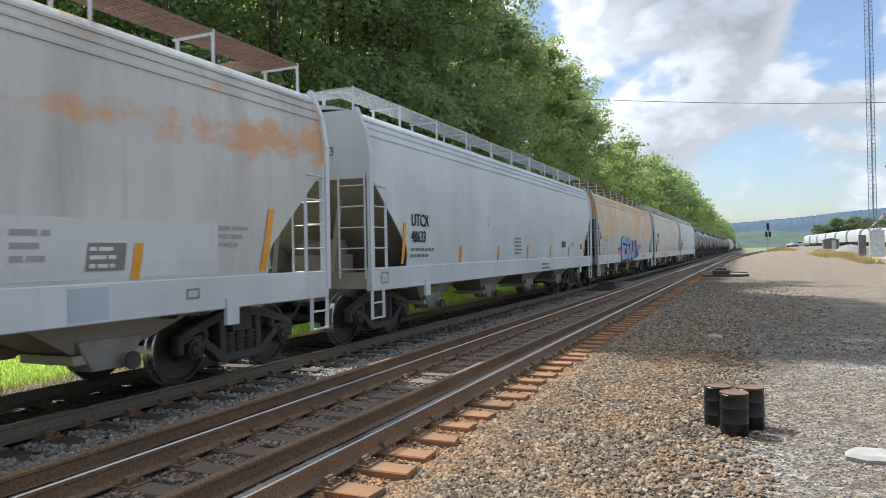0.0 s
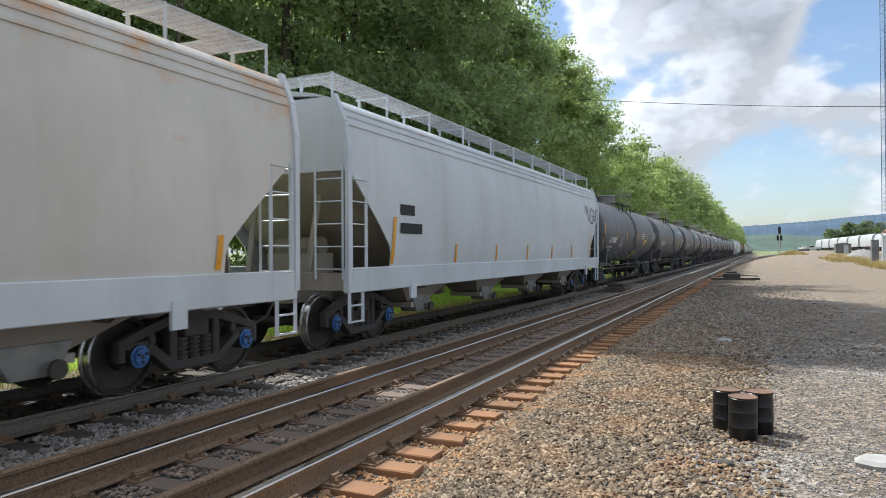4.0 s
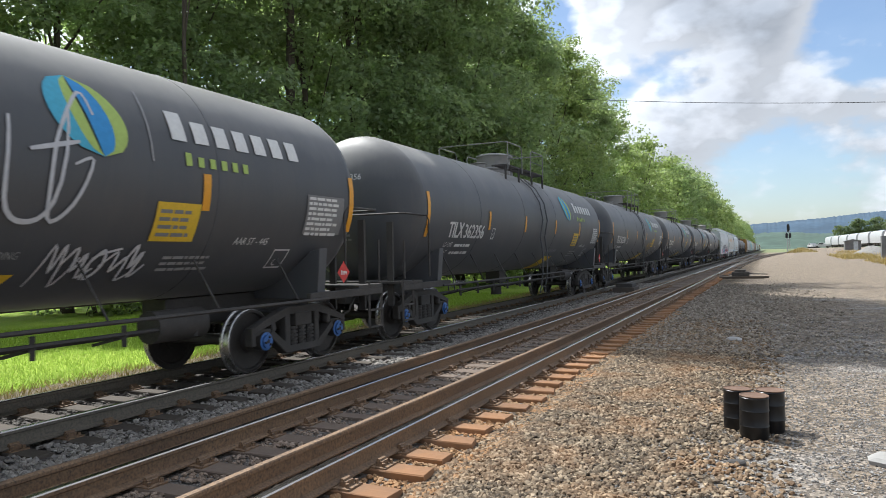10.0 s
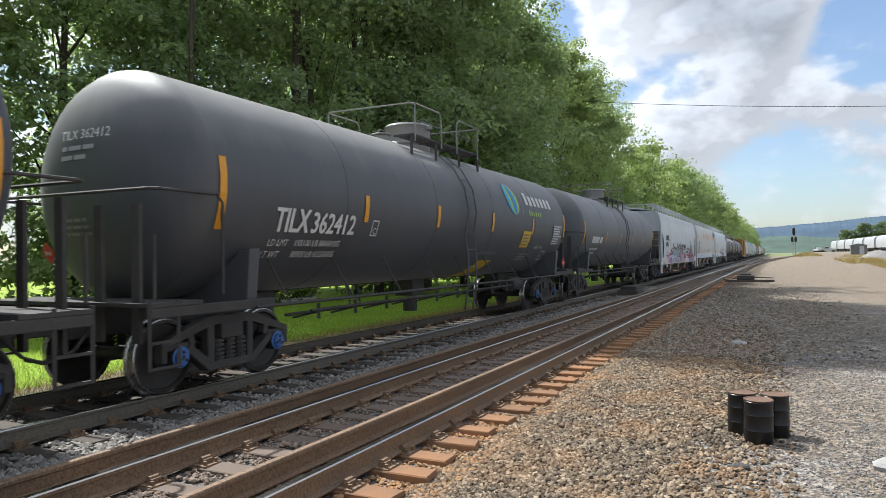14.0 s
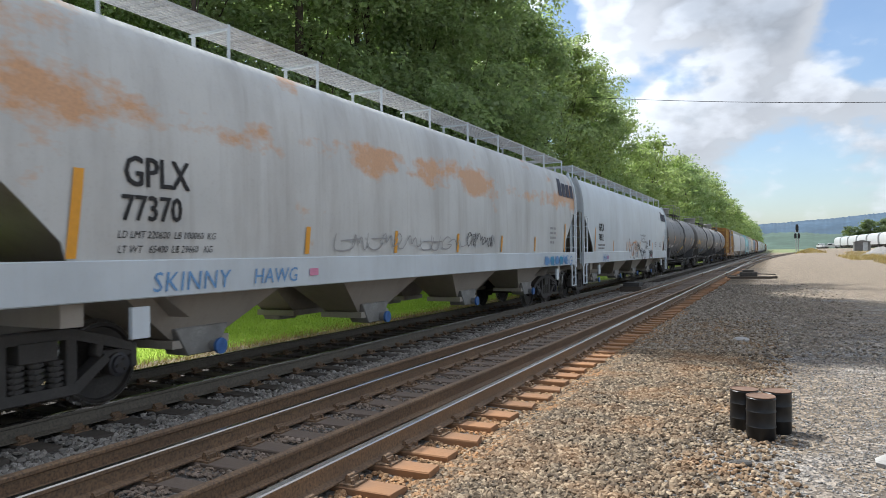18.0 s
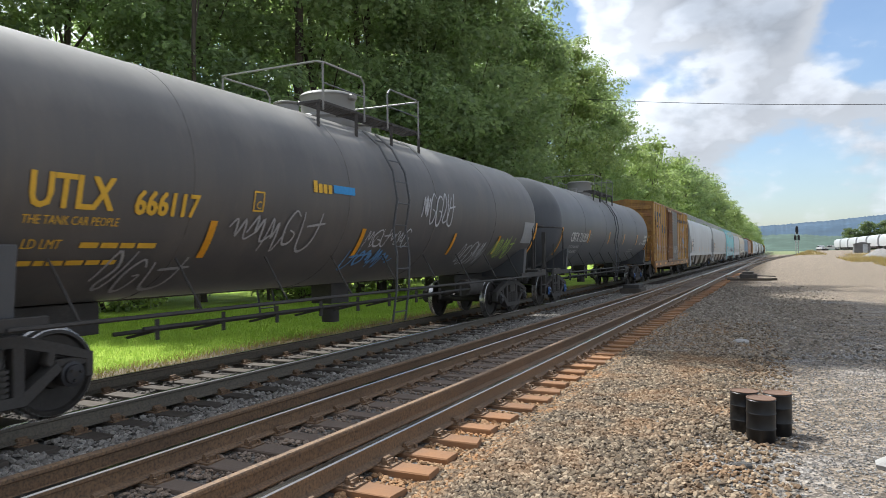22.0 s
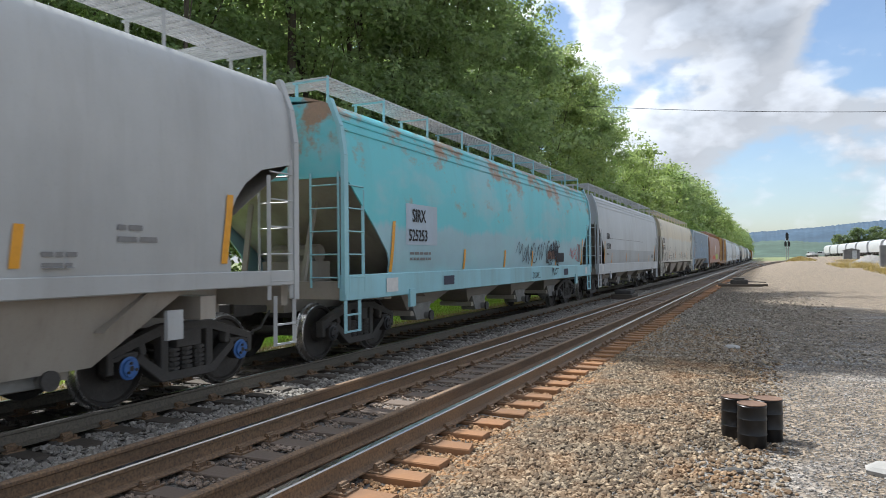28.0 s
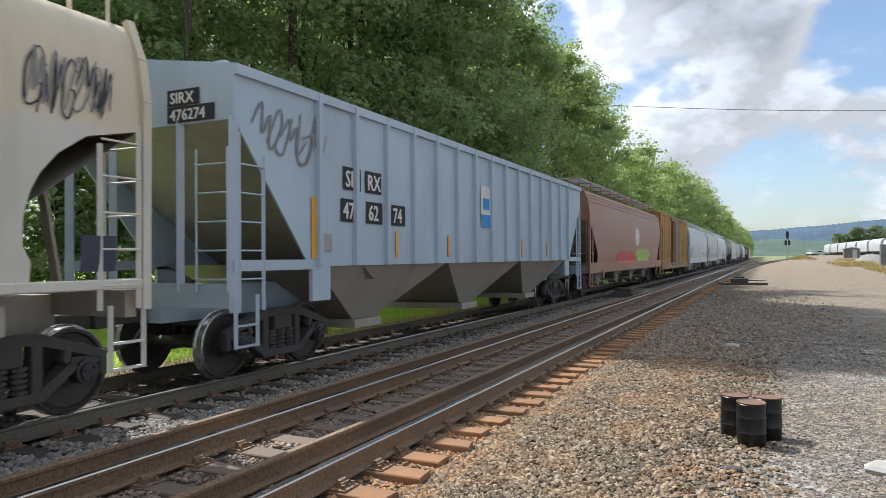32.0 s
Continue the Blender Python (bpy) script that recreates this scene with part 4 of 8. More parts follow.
# ---- covered hoppers ----
SIDE = [(1.57, 0.90), (1.575, 1.38), (1.60, 1.60), (1.615, 2.2), (1.61, 2.8), (1.585, 3.3), (1.53, 3.7), (1.45, 3.95), (1.33, 4.08), (1.20, 4.13)]


def side_x(z):
    for (x0, z0), (x1, z1) in zip(SIDE, SIDE[1:]):
        if z <= z1:
            return x0 + (x1 - x0) * max(0.0, (z - z0) / (z1 - z0))
    return SIDE[-1][0]


def skin_round(u, v, lift):
    return (max(side_x(v), 1.627 if v < SILL_TOP[0] else 0.0) + lift, u, v)


SILL_TOP = [1.38]


def skin_sill(u, v, lift):
    return (1.627 + lift, u, v)


def skin_flat(x):
    return lambda u, v, lift: (x + lift, u, v)


def cut_back(z, style):
    """How far the side sheet is cut back from the car's end at height z."""
    if z >= 2.95:
        return 0.0
    if style == "arch":
        s = min(1, (2.95 - z) / 1.05)
        return 1.30 * math.sqrt(max(0.0, 1 - (1 - s) ** 2)) * (1.0 if z > 1.7 else 0.94)
    if z > 2.1:
        return 0.95 * (2.95 - z) / 0.85
    return 0.95 + 0.42 * min(1.0, (2.1 - z) / 0.4)


def hopper_side_build(half, style, s, low):
    zs = [low] + [z for z in (1.45, 1.6, 1.75, 1.9, 2.0, 2.1, 2.25, 2.4, 2.6, 2.8, 2.95) if z > low + 0.03] + [3.2, 3.5, 3.7, 3.85, 3.95, 4.02, 4.08, 4.11, 4.13]

    def build(bm):
        rows = []
        for z in zs:
            e = half - cut_back(z, style)
            rows.append([bm.verts.new((s * side_x(z), y, z)) for y in np.linspace(-e, e, 12)])
        for a, b in zip(rows, rows[1:]):
            for i in range(11):
                bm.faces.new((a[i], a[i + 1], b[i + 1], b[i]))
        bmesh.ops.recalc_face_normals(bm, faces=bm.faces[:])
        bmesh.ops.solidify(bm, geom=bm.faces[:], thickness=0.025 * s)
    return build


def hopper_roof_build(half):
    prof = [(-1.21, 4.125), (-0.9, 4.22), (-0.45, 4.29), (0, 4.31), (0.45, 4.29), (0.9, 4.22), (1.21, 4.125), (0.9, 4.16), (0, 4.25), (-0.9, 4.16)]

    def build(bm):
        prism(bm, prof, -half, half, 1)
        for k in range(4):
            y = (k - 1.5) * half * 0.45
            box(bm, -0.25, 0.25, y - half * 0.2, y + half * 0.2, 4.30, 4.42)
    return build


def seam_build(half, s):
    def build(bm):
        for z in (3.66, 3.80, 3.92):
            x = side_x(z)
            box(bm, min(s * (x - 0.01), s * (x + 0.018)), max(s * (x - 0.01), s * (x + 0.018)), -half + 0.05, half - 0.05, z, z + 0.03)
    return build


def hopper_end_build(half, q):
    """The upper end sheet."""
    def build(bm):
        ring = [(side_x(2.93), 2.93)] + [(x, z) for x, z in SIDE if z > 2.93]
        top = [(-x + 0.03, z) for x, z in ring] + [(x - 0.03, z) for x, z in ring[::-1]]
        y0, y1 = sorted((q * half, q * (half - 0.06)))
        prism(bm, top, y0, y1, 1)
    return build


def slope_build(half, q):
    """The sheet that slopes down and in below the end sheet."""
    def build(bm):
        a = [(-1.56, q * (half - 0.03), 2.95), (1.56, q * (half - 0.03), 2.95), (1.50, q * (half - 2.9), 0.95), (-1.50, q * (half - 2.9), 0.95)]
        loft(bm, [a, [(x, y - q * 0.04, z - 0.03) for x, y, z in a]])
    return build


def hopper_frame_build(half, q):
    """End platform, bolster webs and shear plate."""
    def build(bm):
        y0, y1 = sorted((q * half, q * (half - 0.14)))
        box(bm, -1.49, 1.49, y0, y1, 1.02, 1.30)
        y0, y1 = sorted((q * (half - 0.1), q * (half - 2.4)))
        box(bm, -0.35, 0.35, y0, y1, 0.78, 1.24)
        box(bm, -1.49, 1.49, q * (half - 1.5) - 0.12, q * (half - 1.5) + 0.12, 0.95, 1.22)
        for s in (-0.62, 0.62):
            bar(bm, (s, q * (half - 0.25), 1.3), (s * 1.1, q * (half - 0.55), 2.75), 0.09, 0.05)
        box(bm, -0.5, 0.5, q * (half - 0.9) - 0.3, q * (half - 0.9) + 0.3, 1.28, 1.62)
        cyl(bm, (-0.6, q * (half - 1.1), 1.75), (0.35, q * (half - 1.1), 1.75), 0.17, 10)
    return build


def bay_build(top, deep):
    def build(bm):
        lo, hi = 0.62, top - 0.1
        big = deep < 0.3
        for s in (-1, 1):
            # two chutes, each a tapered pan to its gate
            a = [(s * 0.08, -1.75, hi), (s * 1.48, -1.75, hi), (s * 1.48, 1.75, hi), (s * 0.08, 1.75, hi)]
            if big:
                lo = 0.56
            w = 0.62 if big else 0.40
            b = [(s * 0.35, -w, lo), (s * (1.25 if big else 1.02), -w, lo), (s * (1.25 if big else 1.02), w, lo), (s * 0.35, w, lo)]
            loft(bm, [a, b])
            x0, x1 = sorted((s * 0.3, s * 1.12))
            box(bm, x0, x1, -0.46, 0.46, lo - 0.10, lo - 0.004)
    return build


def gate_build(s):
    def build(bm):
        x0, x1 = sorted((s * 0.78, s * 1.14))
        prism(bm, [(-0.44, 0.76), (0.44, 0.76), (0.24, 0.42), (-0.24, 0.42)], x0, x1)
        cyl(bm, (s * 1.0, 0.16, 0.50), (s * 1.25, 0.16, 0.50), 0.075, 12)
    return build


def stile_build(height, outer):
    def build(bm):
        bar(bm, (0, 0, 0), (0, 0, height), 0.05 if outer else 0.03, 0.03 if outer else 0.05)
    return build


def rung_build(across):
    def build(bm):
        pipe(bm, [(0, -0.23, 0), (0, 0.23, 0)] if not across else [(-0.26, 0, 0), (0.26, 0, 0)], 0.012)
    return build


def ladder(car, s, q, half, mat, z0=1.12, z1=3.0):
    """Two stiles and their rungs on the side at one end."""
    x, a, b = s * 1.60, q * (half - 0.06), q * (half - 0.52)
    for y, h in ((a, z1 - z0), (b, z1 - z0 - 0.25)):
        part("ladder_stile", shared(("stile", h, True), stile_build(h, True), mat), mat, car).location = (x, y, z0)
    for k in range(5):
        part("ladder_rung", shared(("rung", False), rung_build(False), mat), mat, car).location = (x + s * 0.02, (a + b) / 2, 1.36 + k * 0.36)


def end_ladder(car, q, half, mat, s=1.0):
    y = q * (half + 0.03)
    for x in (s * 0.98, s * 1.5):
        part("ladder_stile", shared(("stile", 1.8, False), stile_build(1.8, False), mat), mat, car).location = (x, y, 1.2)
    for k in range(5):
        part("ladder_rung", shared(("rung", True), rung_build(True), mat), mat, car).location = (s * 1.24, y + q * 0.02, 1.36 + k * 0.36)


def stirrup_build(s, q, half):
    def build(bm):
        x = s * 1.60
        a, b = q * (half + 0.0), q * (half - 0.40)
        for y in (a, b):
            bar(bm, (x, y, 0.50), (x, y, 1.16), 0.05, 0.02)
        for z in (0.52, 0.78):
            bar(bm, (x, a, z), (x, b, z), 0.05, 0.025)
    return build


def post_build(s, q, half):
    def build(bm):
        pts = [(s * 1.60, q * (half + 0.02), 1.10), (s * 1.61, q * (half + 0.02), 3.25), (s * 1.54, q * (half + 0.02), 3.7), (s * 1.36, q * (half + 0.02), 4.14)]
        for a, b in zip(pts, pts[1:]):
            bar(bm, a, b, 0.10, 0.07)
    return build


def grating_build(half):
    """Roof running boards: fine open grating on both sides of the hatches and across the ends."""
    def build(bm):
        for s in (-1, 1):
            for k in range(9):
                x = s * (0.62 + 0.075 * k)
                box(bm, x - 0.006, x + 0.006, -half, half, 4.52, 4.55)
            n = int(half * 2 / 0.16)
            for i in range(n + 1):
                y = -half + i * 2 * half / n
                box(bm, min(s * 0.62, s * 1.22), max(s * 0.62, s * 1.22), y - 0.006, y + 0.006, 4.522, 4.544)
        for q in (-1, 1):
            for k in range(8):
                y = q * (half - 0.05 - 0.075 * k)
                box(bm, -0.62, 0.62, y - 0.006, y + 0.006, 4.52, 4.55)
    return build


def support_build(s):
    def build(bm):
        bar(bm, (s * 1.22, 0, 4.10), (s * 1.22, 0, 4.56), 0.04, 0.02)
        bar(bm, (s * 1.22, 0, 4.505), (s * 0.55, 0, 4.505), 0.03, 0.03)
        bar(bm, (s * 0.62, 0, 4.26), (s * 0.62, 0, 4.52), 0.05, 0.02)
    return build


def sill_build(half, s, low, deep):
    def build(bm):
        x0, x1 = sorted((s * 1.50, s * 1.625))
        prism(bm, [(x0, low - deep), (x1, low - deep), (x1, low), (x0, low)], -half - 0.03, half + 0.03, 1)
    return build


def covered_hopper(D, skin_mat, label, sill_mat=None, over=0.0, style="angle", low=1.38, bays=4, cap="cap_dark", grate="galv", slope="slope", caps_mat="under", deep=0.40, seams=True):
    """D: between the bogies' centres. low: top of the side sill."""
    half = round(D / 2 + (over or (1.45 if low > 1.55 else 1.38 if style == "arch" else 1.30)), 2)
    car = thing("covered_hopper_car", label, "railway wagon", "cars of the freight train")
    sill_mat = sill_mat or skin_mat
    for s in (-1, 1):
        part("side_sheet", shared(("side_sheet", half, style, s, low), hopper_side_build(half, style, s, low), skin_mat, smooth=40), skin_mat, car)
        part("side_sill", shared(("side_sill", half, s, low, deep), sill_build(half, s, low, deep), sill_mat, bevel=0.012), sill_mat, car)
        if seams:
            part("seam_strip", shared(("seam", half, s), seam_build(half, s), skin_mat), skin_mat, car)
    part("roof", shared(("roof", half), hopper_roof_build(half), skin_mat), skin_mat, car)
    part("running_board", shared(("grating", half), grating_build(half - 0.1), M["galv"], smooth=0), M[grate], car, "open steel grating running board")
    n = int(half * 2 / 1.75)
    for s in (-1, 1):
        for i in range(n + 1):
            p = part("board_support", shared(("support", s), support_build(s), M["white"]), sill_mat, car)
            p.location.y = -half + 0.12 + i * (2 * half - 0.24) / n
    for q in (-1, 1):
        part("end_sheet", shared(("end_sheet", half, q), hopper_end_build(half, q), skin_mat), skin_mat, car)
        part("slope_sheet", shared(("slope_sheet", half, q), slope_build(half, q), M[slope]), M[slope], car, "grimy sloping end sheet")
        part("end_frame", shared(("end_frame", half, q), hopper_frame_build(half, q), M["slope"]), M["slope"], car)
        for s in (-1, 1):
            part("corner_post", shared(("post", half, s, q), post_build(s, q, half), sill_mat), sill_mat, car)
            ladder(car, s, q, half, sill_mat)
            part("step", shared(("stirrup", half, s, q), stirrup_build(s, q, half), sill_mat), sill_mat, car)
        end_ladder(car, q, half, sill_mat)
        part("jack_pad", shared(("jack_pad", half, q), jack_pad_build(q, half), sill_mat), sill_mat, car)
        bogie(car, q * D / 2, cap)
    for i in range(bays):
        y = (i - (bays - 1) / 2) * (2 * half - 7.0) / max(1, bays - 1)
        b = part("hopper_bay", shared(("hopper_bay", low, deep), bay_build(low if deep > 0.3 else low - 0.05, deep), M["slope"]), M[slope], car)
        b.location.y = y
        for s in (-1, 1):
            part("outlet_gate", shared(("gate", s), gate_build(s), M["cast_gate"], bevel=0.012), None, b)
            c = part("outlet_cap", shared(("gate_cap", s), gate_cap_build(s), M["under"]), M[caps_mat], b)
    couplers(car, half)
    return car, half


def jack_pad_build(q, half):
    def build(bm):
        y = q * (half - 2.15)
        prism(bm, [(y - 0.11, 0.78), (y + 0.11, 0.78), (y + 0.11, 1.1), (y - 0.11, 1.1)], 1.60, 1.65)
    return build


def gate_cap_build(s):
    def build(bm):
        cyl(bm, (s * 1.25, 0.16, 0.50), (s * 1.29, 0.16, 0.50), 0.10, 14)
    return build


def stripes(car, ys, z0, z1, skin, w=0.11, lean=0.0):
    for y in ys:
        panel(car, "reflector", y - w / 2, y + w / 2, z0, z1, skin, M["stripe"], lean, 0.014, "yellow reflective strip")


# ---- tank cars ----
TANK_R, TANK_Z, HEAD = 1.48, 2.58, 0.58


def skin_tank(u, v, lift):
    h = max(-1.0, min(1.0, (v - TANK_Z) / TANK_R))
    return (math.sqrt(1 - h * h) * TANK_R + lift, u, v + lift * h)


def tank_build(half):
    def build(bm):
        rings, seg = [], 48
        d = HEAD
        prof = []
        for i in range(9):
            a = math.pi / 2 * i / 8
            prof.append((-half - d * math.cos(a) if i else -half - d, max(0.02, TANK_R * math.sin(a))))
        prof += [(-half + 0.02, TANK_R), (0, TANK_R)]
        prof = prof + [(-y, r) for y, r in prof[-2::-1]]
        for y, r in prof:
            rings.append([(r * math.cos(2 * math.pi * k / seg), y, TANK_Z + r * math.sin(2 * math.pi * k / seg)) for k in range(seg)])
        loft(bm, rings)
    return build


def band_build():
    """A weld seam round the tank."""
    def build(bm):
        for y in (0.0,):
            ring = []
            for r, dy in ((TANK_R - 0.01, -0.03), (TANK_R + 0.006, -0.02), (TANK_R + 0.006, 0.02), (TANK_R - 0.01, 0.03)):
                ring.append([(r * math.cos(2 * math.pi * k / 40), y + dy, TANK_Z + r * math.sin(2 * math.pi * k / 40)) for k in range(40)])
            loft(bm, ring, caps=False)
    return build


def stub_sill_build(half, q):
    def build(bm):
        y0, y1 = sorted((q * (half + 0.95), q * (half - 2.6)))
        box(bm, -0.22, 0.22, y0, y1, 0.72, 1.10)
    return build


def saddle_build(half, q):
    """The web that carries the tank over its bogie."""
    def build(bm):
        y = q * (half - 0.73)
        prism(bm, [(-1.39, 1.00), (1.39, 1.00), (1.46, 1.75), (1.30, 1.72), (0.9, 1.40), (0, 1.12), (-0.9, 1.40), (-1.30, 1.72), (-1.46, 1.75)], y - 0.10, y + 0.10, 1)
    return build


def platform_build(half, q):
    def build(bm):
        end = half + 0.95
        y0, y1 = sorted((q * end, q * (end - 0.75)))
        box(bm, -1.48, 1.48, y0, y1, 1.104, 1.15)
    return build


def edge_sill_build(half, q, s):
    def build(bm):
        x0, x1 = sorted((s * 1.40, s * 1.48))
        y0, y1 = sorted((q * (half + 0.95), q * (half - 1.1)))
        box(bm, x0, x1, y0, y1, 0.98, 1.10)
    return build


def end_rail_build(half, q):
    """Bent-pipe railing round the end platform, with its posts."""
    def build(bm):
        end = half + 0.9
        z = 2.40
        pipe(bm, [(1.46, q * (end - 1.05), 1.2), (1.46, q * (end - 1.05), z - 0.1), (1.46, q * (end - 0.95), z), (1.46, q * (end - 0.1), z), (1.38, q * end, z), (-1.38, q * end, z), (-1.46, q * (end - 0.1), z), (-1.46, q * (end - 1.05), z), (-1.46, q * (end - 1.05), 1.2)], 0.02)
        pipe(bm, [(1.46, q * (end - 0.02), 1.2), (1.46, q * (end - 0.02), z - 0.5)], 0.02)
        for x in (0.55, 1.15):
            bar(bm, (x, q * (end - 0.06), 0.7), (x, q * (end - 0.06), 2.25), 0.12, 0.05, (0, 1, 0))
    return build


def tank_step_build(half, q, s):
    def build(bm):
        y, x = q * (half + 0.75), s * 1.46
        for yy in (y - 0.2, y + 0.2):
            bar(bm, (x, yy, 0.42), (x, yy, 1.18), 0.04, 0.02)
        for z in (0.44, 0.72):
            bar(bm, (x, y - 0.2, z), (x, y + 0.2, z), 0.04, 0.03)
    return build


def side_rail_build(half, s):
    def build(bm):
        x = s * 1.50
        pipe(bm, [(x, -half + 0.7, 1.00), (x, half - 0.7, 1.00)], 0.024)
        n = 9
        for i in range(n):
            y = (-half + 1.4) + i * (2 * half - 2.8) / (n - 1)
            pipe(bm, [(x, y, 1.00), (s * 1.20, y - 0.12, 1.62)], 0.013)
    return build


def under_pipe_build(half):
    def build(bm):
        for x, z in ((0.95, 0.80), (0.45, 0.72)):
            pipe(bm, [(x, -half + 2.6, z), (x, half - 2.6, z)], 0.026)
        for i in range(10):
            y = -half + 2.8 + i * (2 * half - 5.6) / 9
            bar(bm, (0.95, y, 0.66), (0.95, y, 0.9), 0.05, 0.03)
            bar(bm, (0.45, y, 0.66), (0.9, y, 0.76), 0.05, 0.03)
        box(bm, -0.22, 0.22, -0.28, 0.28, 0.75, 1.2)
        cyl(bm, (0, 0, 0.40), (0, 0, 0.65), 0.16, 12)
        cyl(bm, (0.8, half - 3.4, 0.82), (0.8, half - 2.6, 0.82), 0.2, 12)
    return build


def ladder_mid_build(s):
    xs = [(TANK_R * math.cos(a) + 0.10, TANK_Z + TANK_R * math.sin(a)) for a in (radians(k) for k in (-45, -20, 0, 20, 40, 58))]
    xs = [(1.46, 0.45), (1.54, 1.0), (1.56, 1.6)] + xs[1:]

    def build(bm):
        rings = []
        for i, (x, z) in enumerate(xs):
            (x0, z0), (x1, z1) = xs[max(0, i - 1)], xs[min(len(xs) - 1, i + 1)]
            d = Vector((s * (x1 - x0), 0, z1 - z0)).normalized()
            n = d.cross(Vector((0, 1, 0)))
            rings.append([Vector((s * x, 0, z)) + (Vector((0, 1, 0)) * math.cos(k) + n * math.sin(k)) * 0.02 for k in (math.pi / 4 * j for j in range(8))])
        loft(bm, rings)
    return build, xs


def tank_ladder(car, s, mat):
    build, xs = ladder_mid_build(s)
    for y in (-0.22, 0.22):
        part("ladder_stile", shared(("tank_stile", s), build, mat), None, car).location.y = y
    for k in range(9):
        z = 0.62 + k * 0.38
        for (x0, z0), (x1, z1) in zip(xs, xs[1:]):
            if z0 <= z <= z1:
                x = x0 + (x1 - x0) * (z - z0) / (z1 - z0)
                part("ladder_rung", shared(("rung", False), rung_build(False), mat), mat, car).location = (s * x, 0, z)


def dome_build(bm):
    """The round protective housing over the valves, with its hinged cover."""
    z = TANK_Z + TANK_R
    lathe(bm, [(z - 0.14, 0.50), (z + 0.06, 0.50), (z + 0.07, 0.53), (z + 0.11, 0.53), (z + 0.12, 0.50), (z + 0.46, 0.50), (z + 0.47, 0.525), (z + 0.51, 0.525), (z + 0.55, 0.46), (z + 0.57, 0.1)], False, 28)
    box(bm, 0.42, 0.60, -0.08, 0.08, z + 0.40, z + 0.50)
    for y in (-1.2, 1.15):
        cyl(bm, (0, y, z - 0.05), (0, y, z + 0.14), 0.2, 14)
        cyl(bm, (0, y, z + 0.14), (0, y, z + 0.17), 0.24, 14)


def top_platform_build(bm):
    z = TANK_Z + TANK_R + 0.02
    for s in (-1, 1):
        x0, x1 = sorted((s * 0.62, s * 1.02))
        for k in range(6):
            x = s * (0.64 + 0.075 * k)
            box(bm, x - 0.012, x + 0.012, -1.7, 1.7, z - 0.03, z + 0.01)
        for y in (-1.7, -0.6, 0.6, 1.7):
            bar(bm, (s * 0.6, y, z - 0.02), (s * 1.04, y, z - 0.02), 0.05, 0.04)
            bar(bm, (s * 1.0, y, z - 0.42), (s * 1.0, y, z), 0.05, 0.03)


def top_rail_build(bm):
    z = TANK_Z + TANK_R - 0.02
    h = 0.66
    # one bent rail round each half of the platform, with a lower rail
    for x in (-1.04, 1.04):
        pipe(bm, [(x, 0.40, z - 0.1), (x, 0.40, z + h - 0.1), (x, 0.50, z + h), (x, 1.55, z + h), (x * 0.93, 1.7, z + h)], 0.017)
        pipe(bm, [(x, 1.62, z - 0.1), (x, 1.62, z + h)], 0.017)
    pipe(bm, [(-0.97, 1.7, z + h), (0.97, 1.7, z + h)], 0.017)


def lower_rail_build(bm):
    pipe(bm, [(0, 0.40, 0), (0, 1.62, 0)], 0.012)


def tank_car(D, mat, label, cap="cap_blue"):
    half = round(D / 2 + 0.73, 2)
    car = thing("tank_car", label, "railway wagon", "cars of the freight train")
    dark = M["under"]
    part("tank", shared(("tank", half), tank_build(half), mat, smooth=50), mat, car)
    for k in (-0.62, -0.2, 0.2, 0.62):
        seam = part("weld_seam", shared("band", band_build(), mat), mat, car)
        seam.location.y = half * k
    part("valve_housing", shared("dome", dome_build, M["tank_black"], bevel=0.02), None, car)
    part("top_platform", shared("top_platform", top_platform_build, dark, smooth=0), None, car)
    for turn in (0, 180):
        part("top_railing", shared("top_rail", top_rail_build, M["tank_grey"]), M["tank_grey"], car, "bent-pipe railing").rotation_euler.z = radians(turn)
        for s in (-1, 1):
            low = part("lower_rail", shared("lower_rail", lower_rail_build, M["tank_grey"]), M["tank_grey"], car)
            low.location, low.rotation_euler.z = (s * 1.04, 0, TANK_Z + TANK_R + 0.31), radians(turn)
    part("bottom_piping", shared(("under_pipe", half), under_pipe_build(half), dark), None, car)
    for s in (-1, 1):
        part("side_rail", shared(("side_rail", half, s), side_rail_build(half, s), M["under"]), None, car)
        tank_ladder(car, s, M["tank_black"])
    for q in (-1, 1):
        part("stub_sill", shared(("stub_sill", half, q), stub_sill_build(half, q), M["under"], bevel=0.01), None, car)
        part("saddle", shared(("saddle", half, q), saddle_build(half, q), M["tank_black"], bevel=0.01), None, car)
        part("end_platform", shared(("end_platform", half, q), platform_build(half, q), M["under"]), None, car)
        for s in (-1, 1):
            part("edge_sill", shared(("edge_sill", half, q, s), edge_sill_build(half, q, s), M["under"], bevel=0.008), None, car)
        part("end_railing", shared(("end_rail", half, q), end_rail_build(half, q), M["under"]), None, car)
        for s in (-1, 1):
            part("step", shared(("tank_step", half, q, s), tank_step_build(half, q, s), M["under"]), None, car)
        bogie(car, q * D / 2, cap)
    couplers(car, half + 0.55)
    return car, half


def skin_head(half, q=-1):
    """The tank's end as a surface for (across, up)."""
    def f(u, v, lift):
        r = min(0.999, math.hypot(u, v - TANK_Z) / TANK_R)
        return (u, q * (half + HEAD * math.sqrt(1 - r * r) + lift), v)
    return f


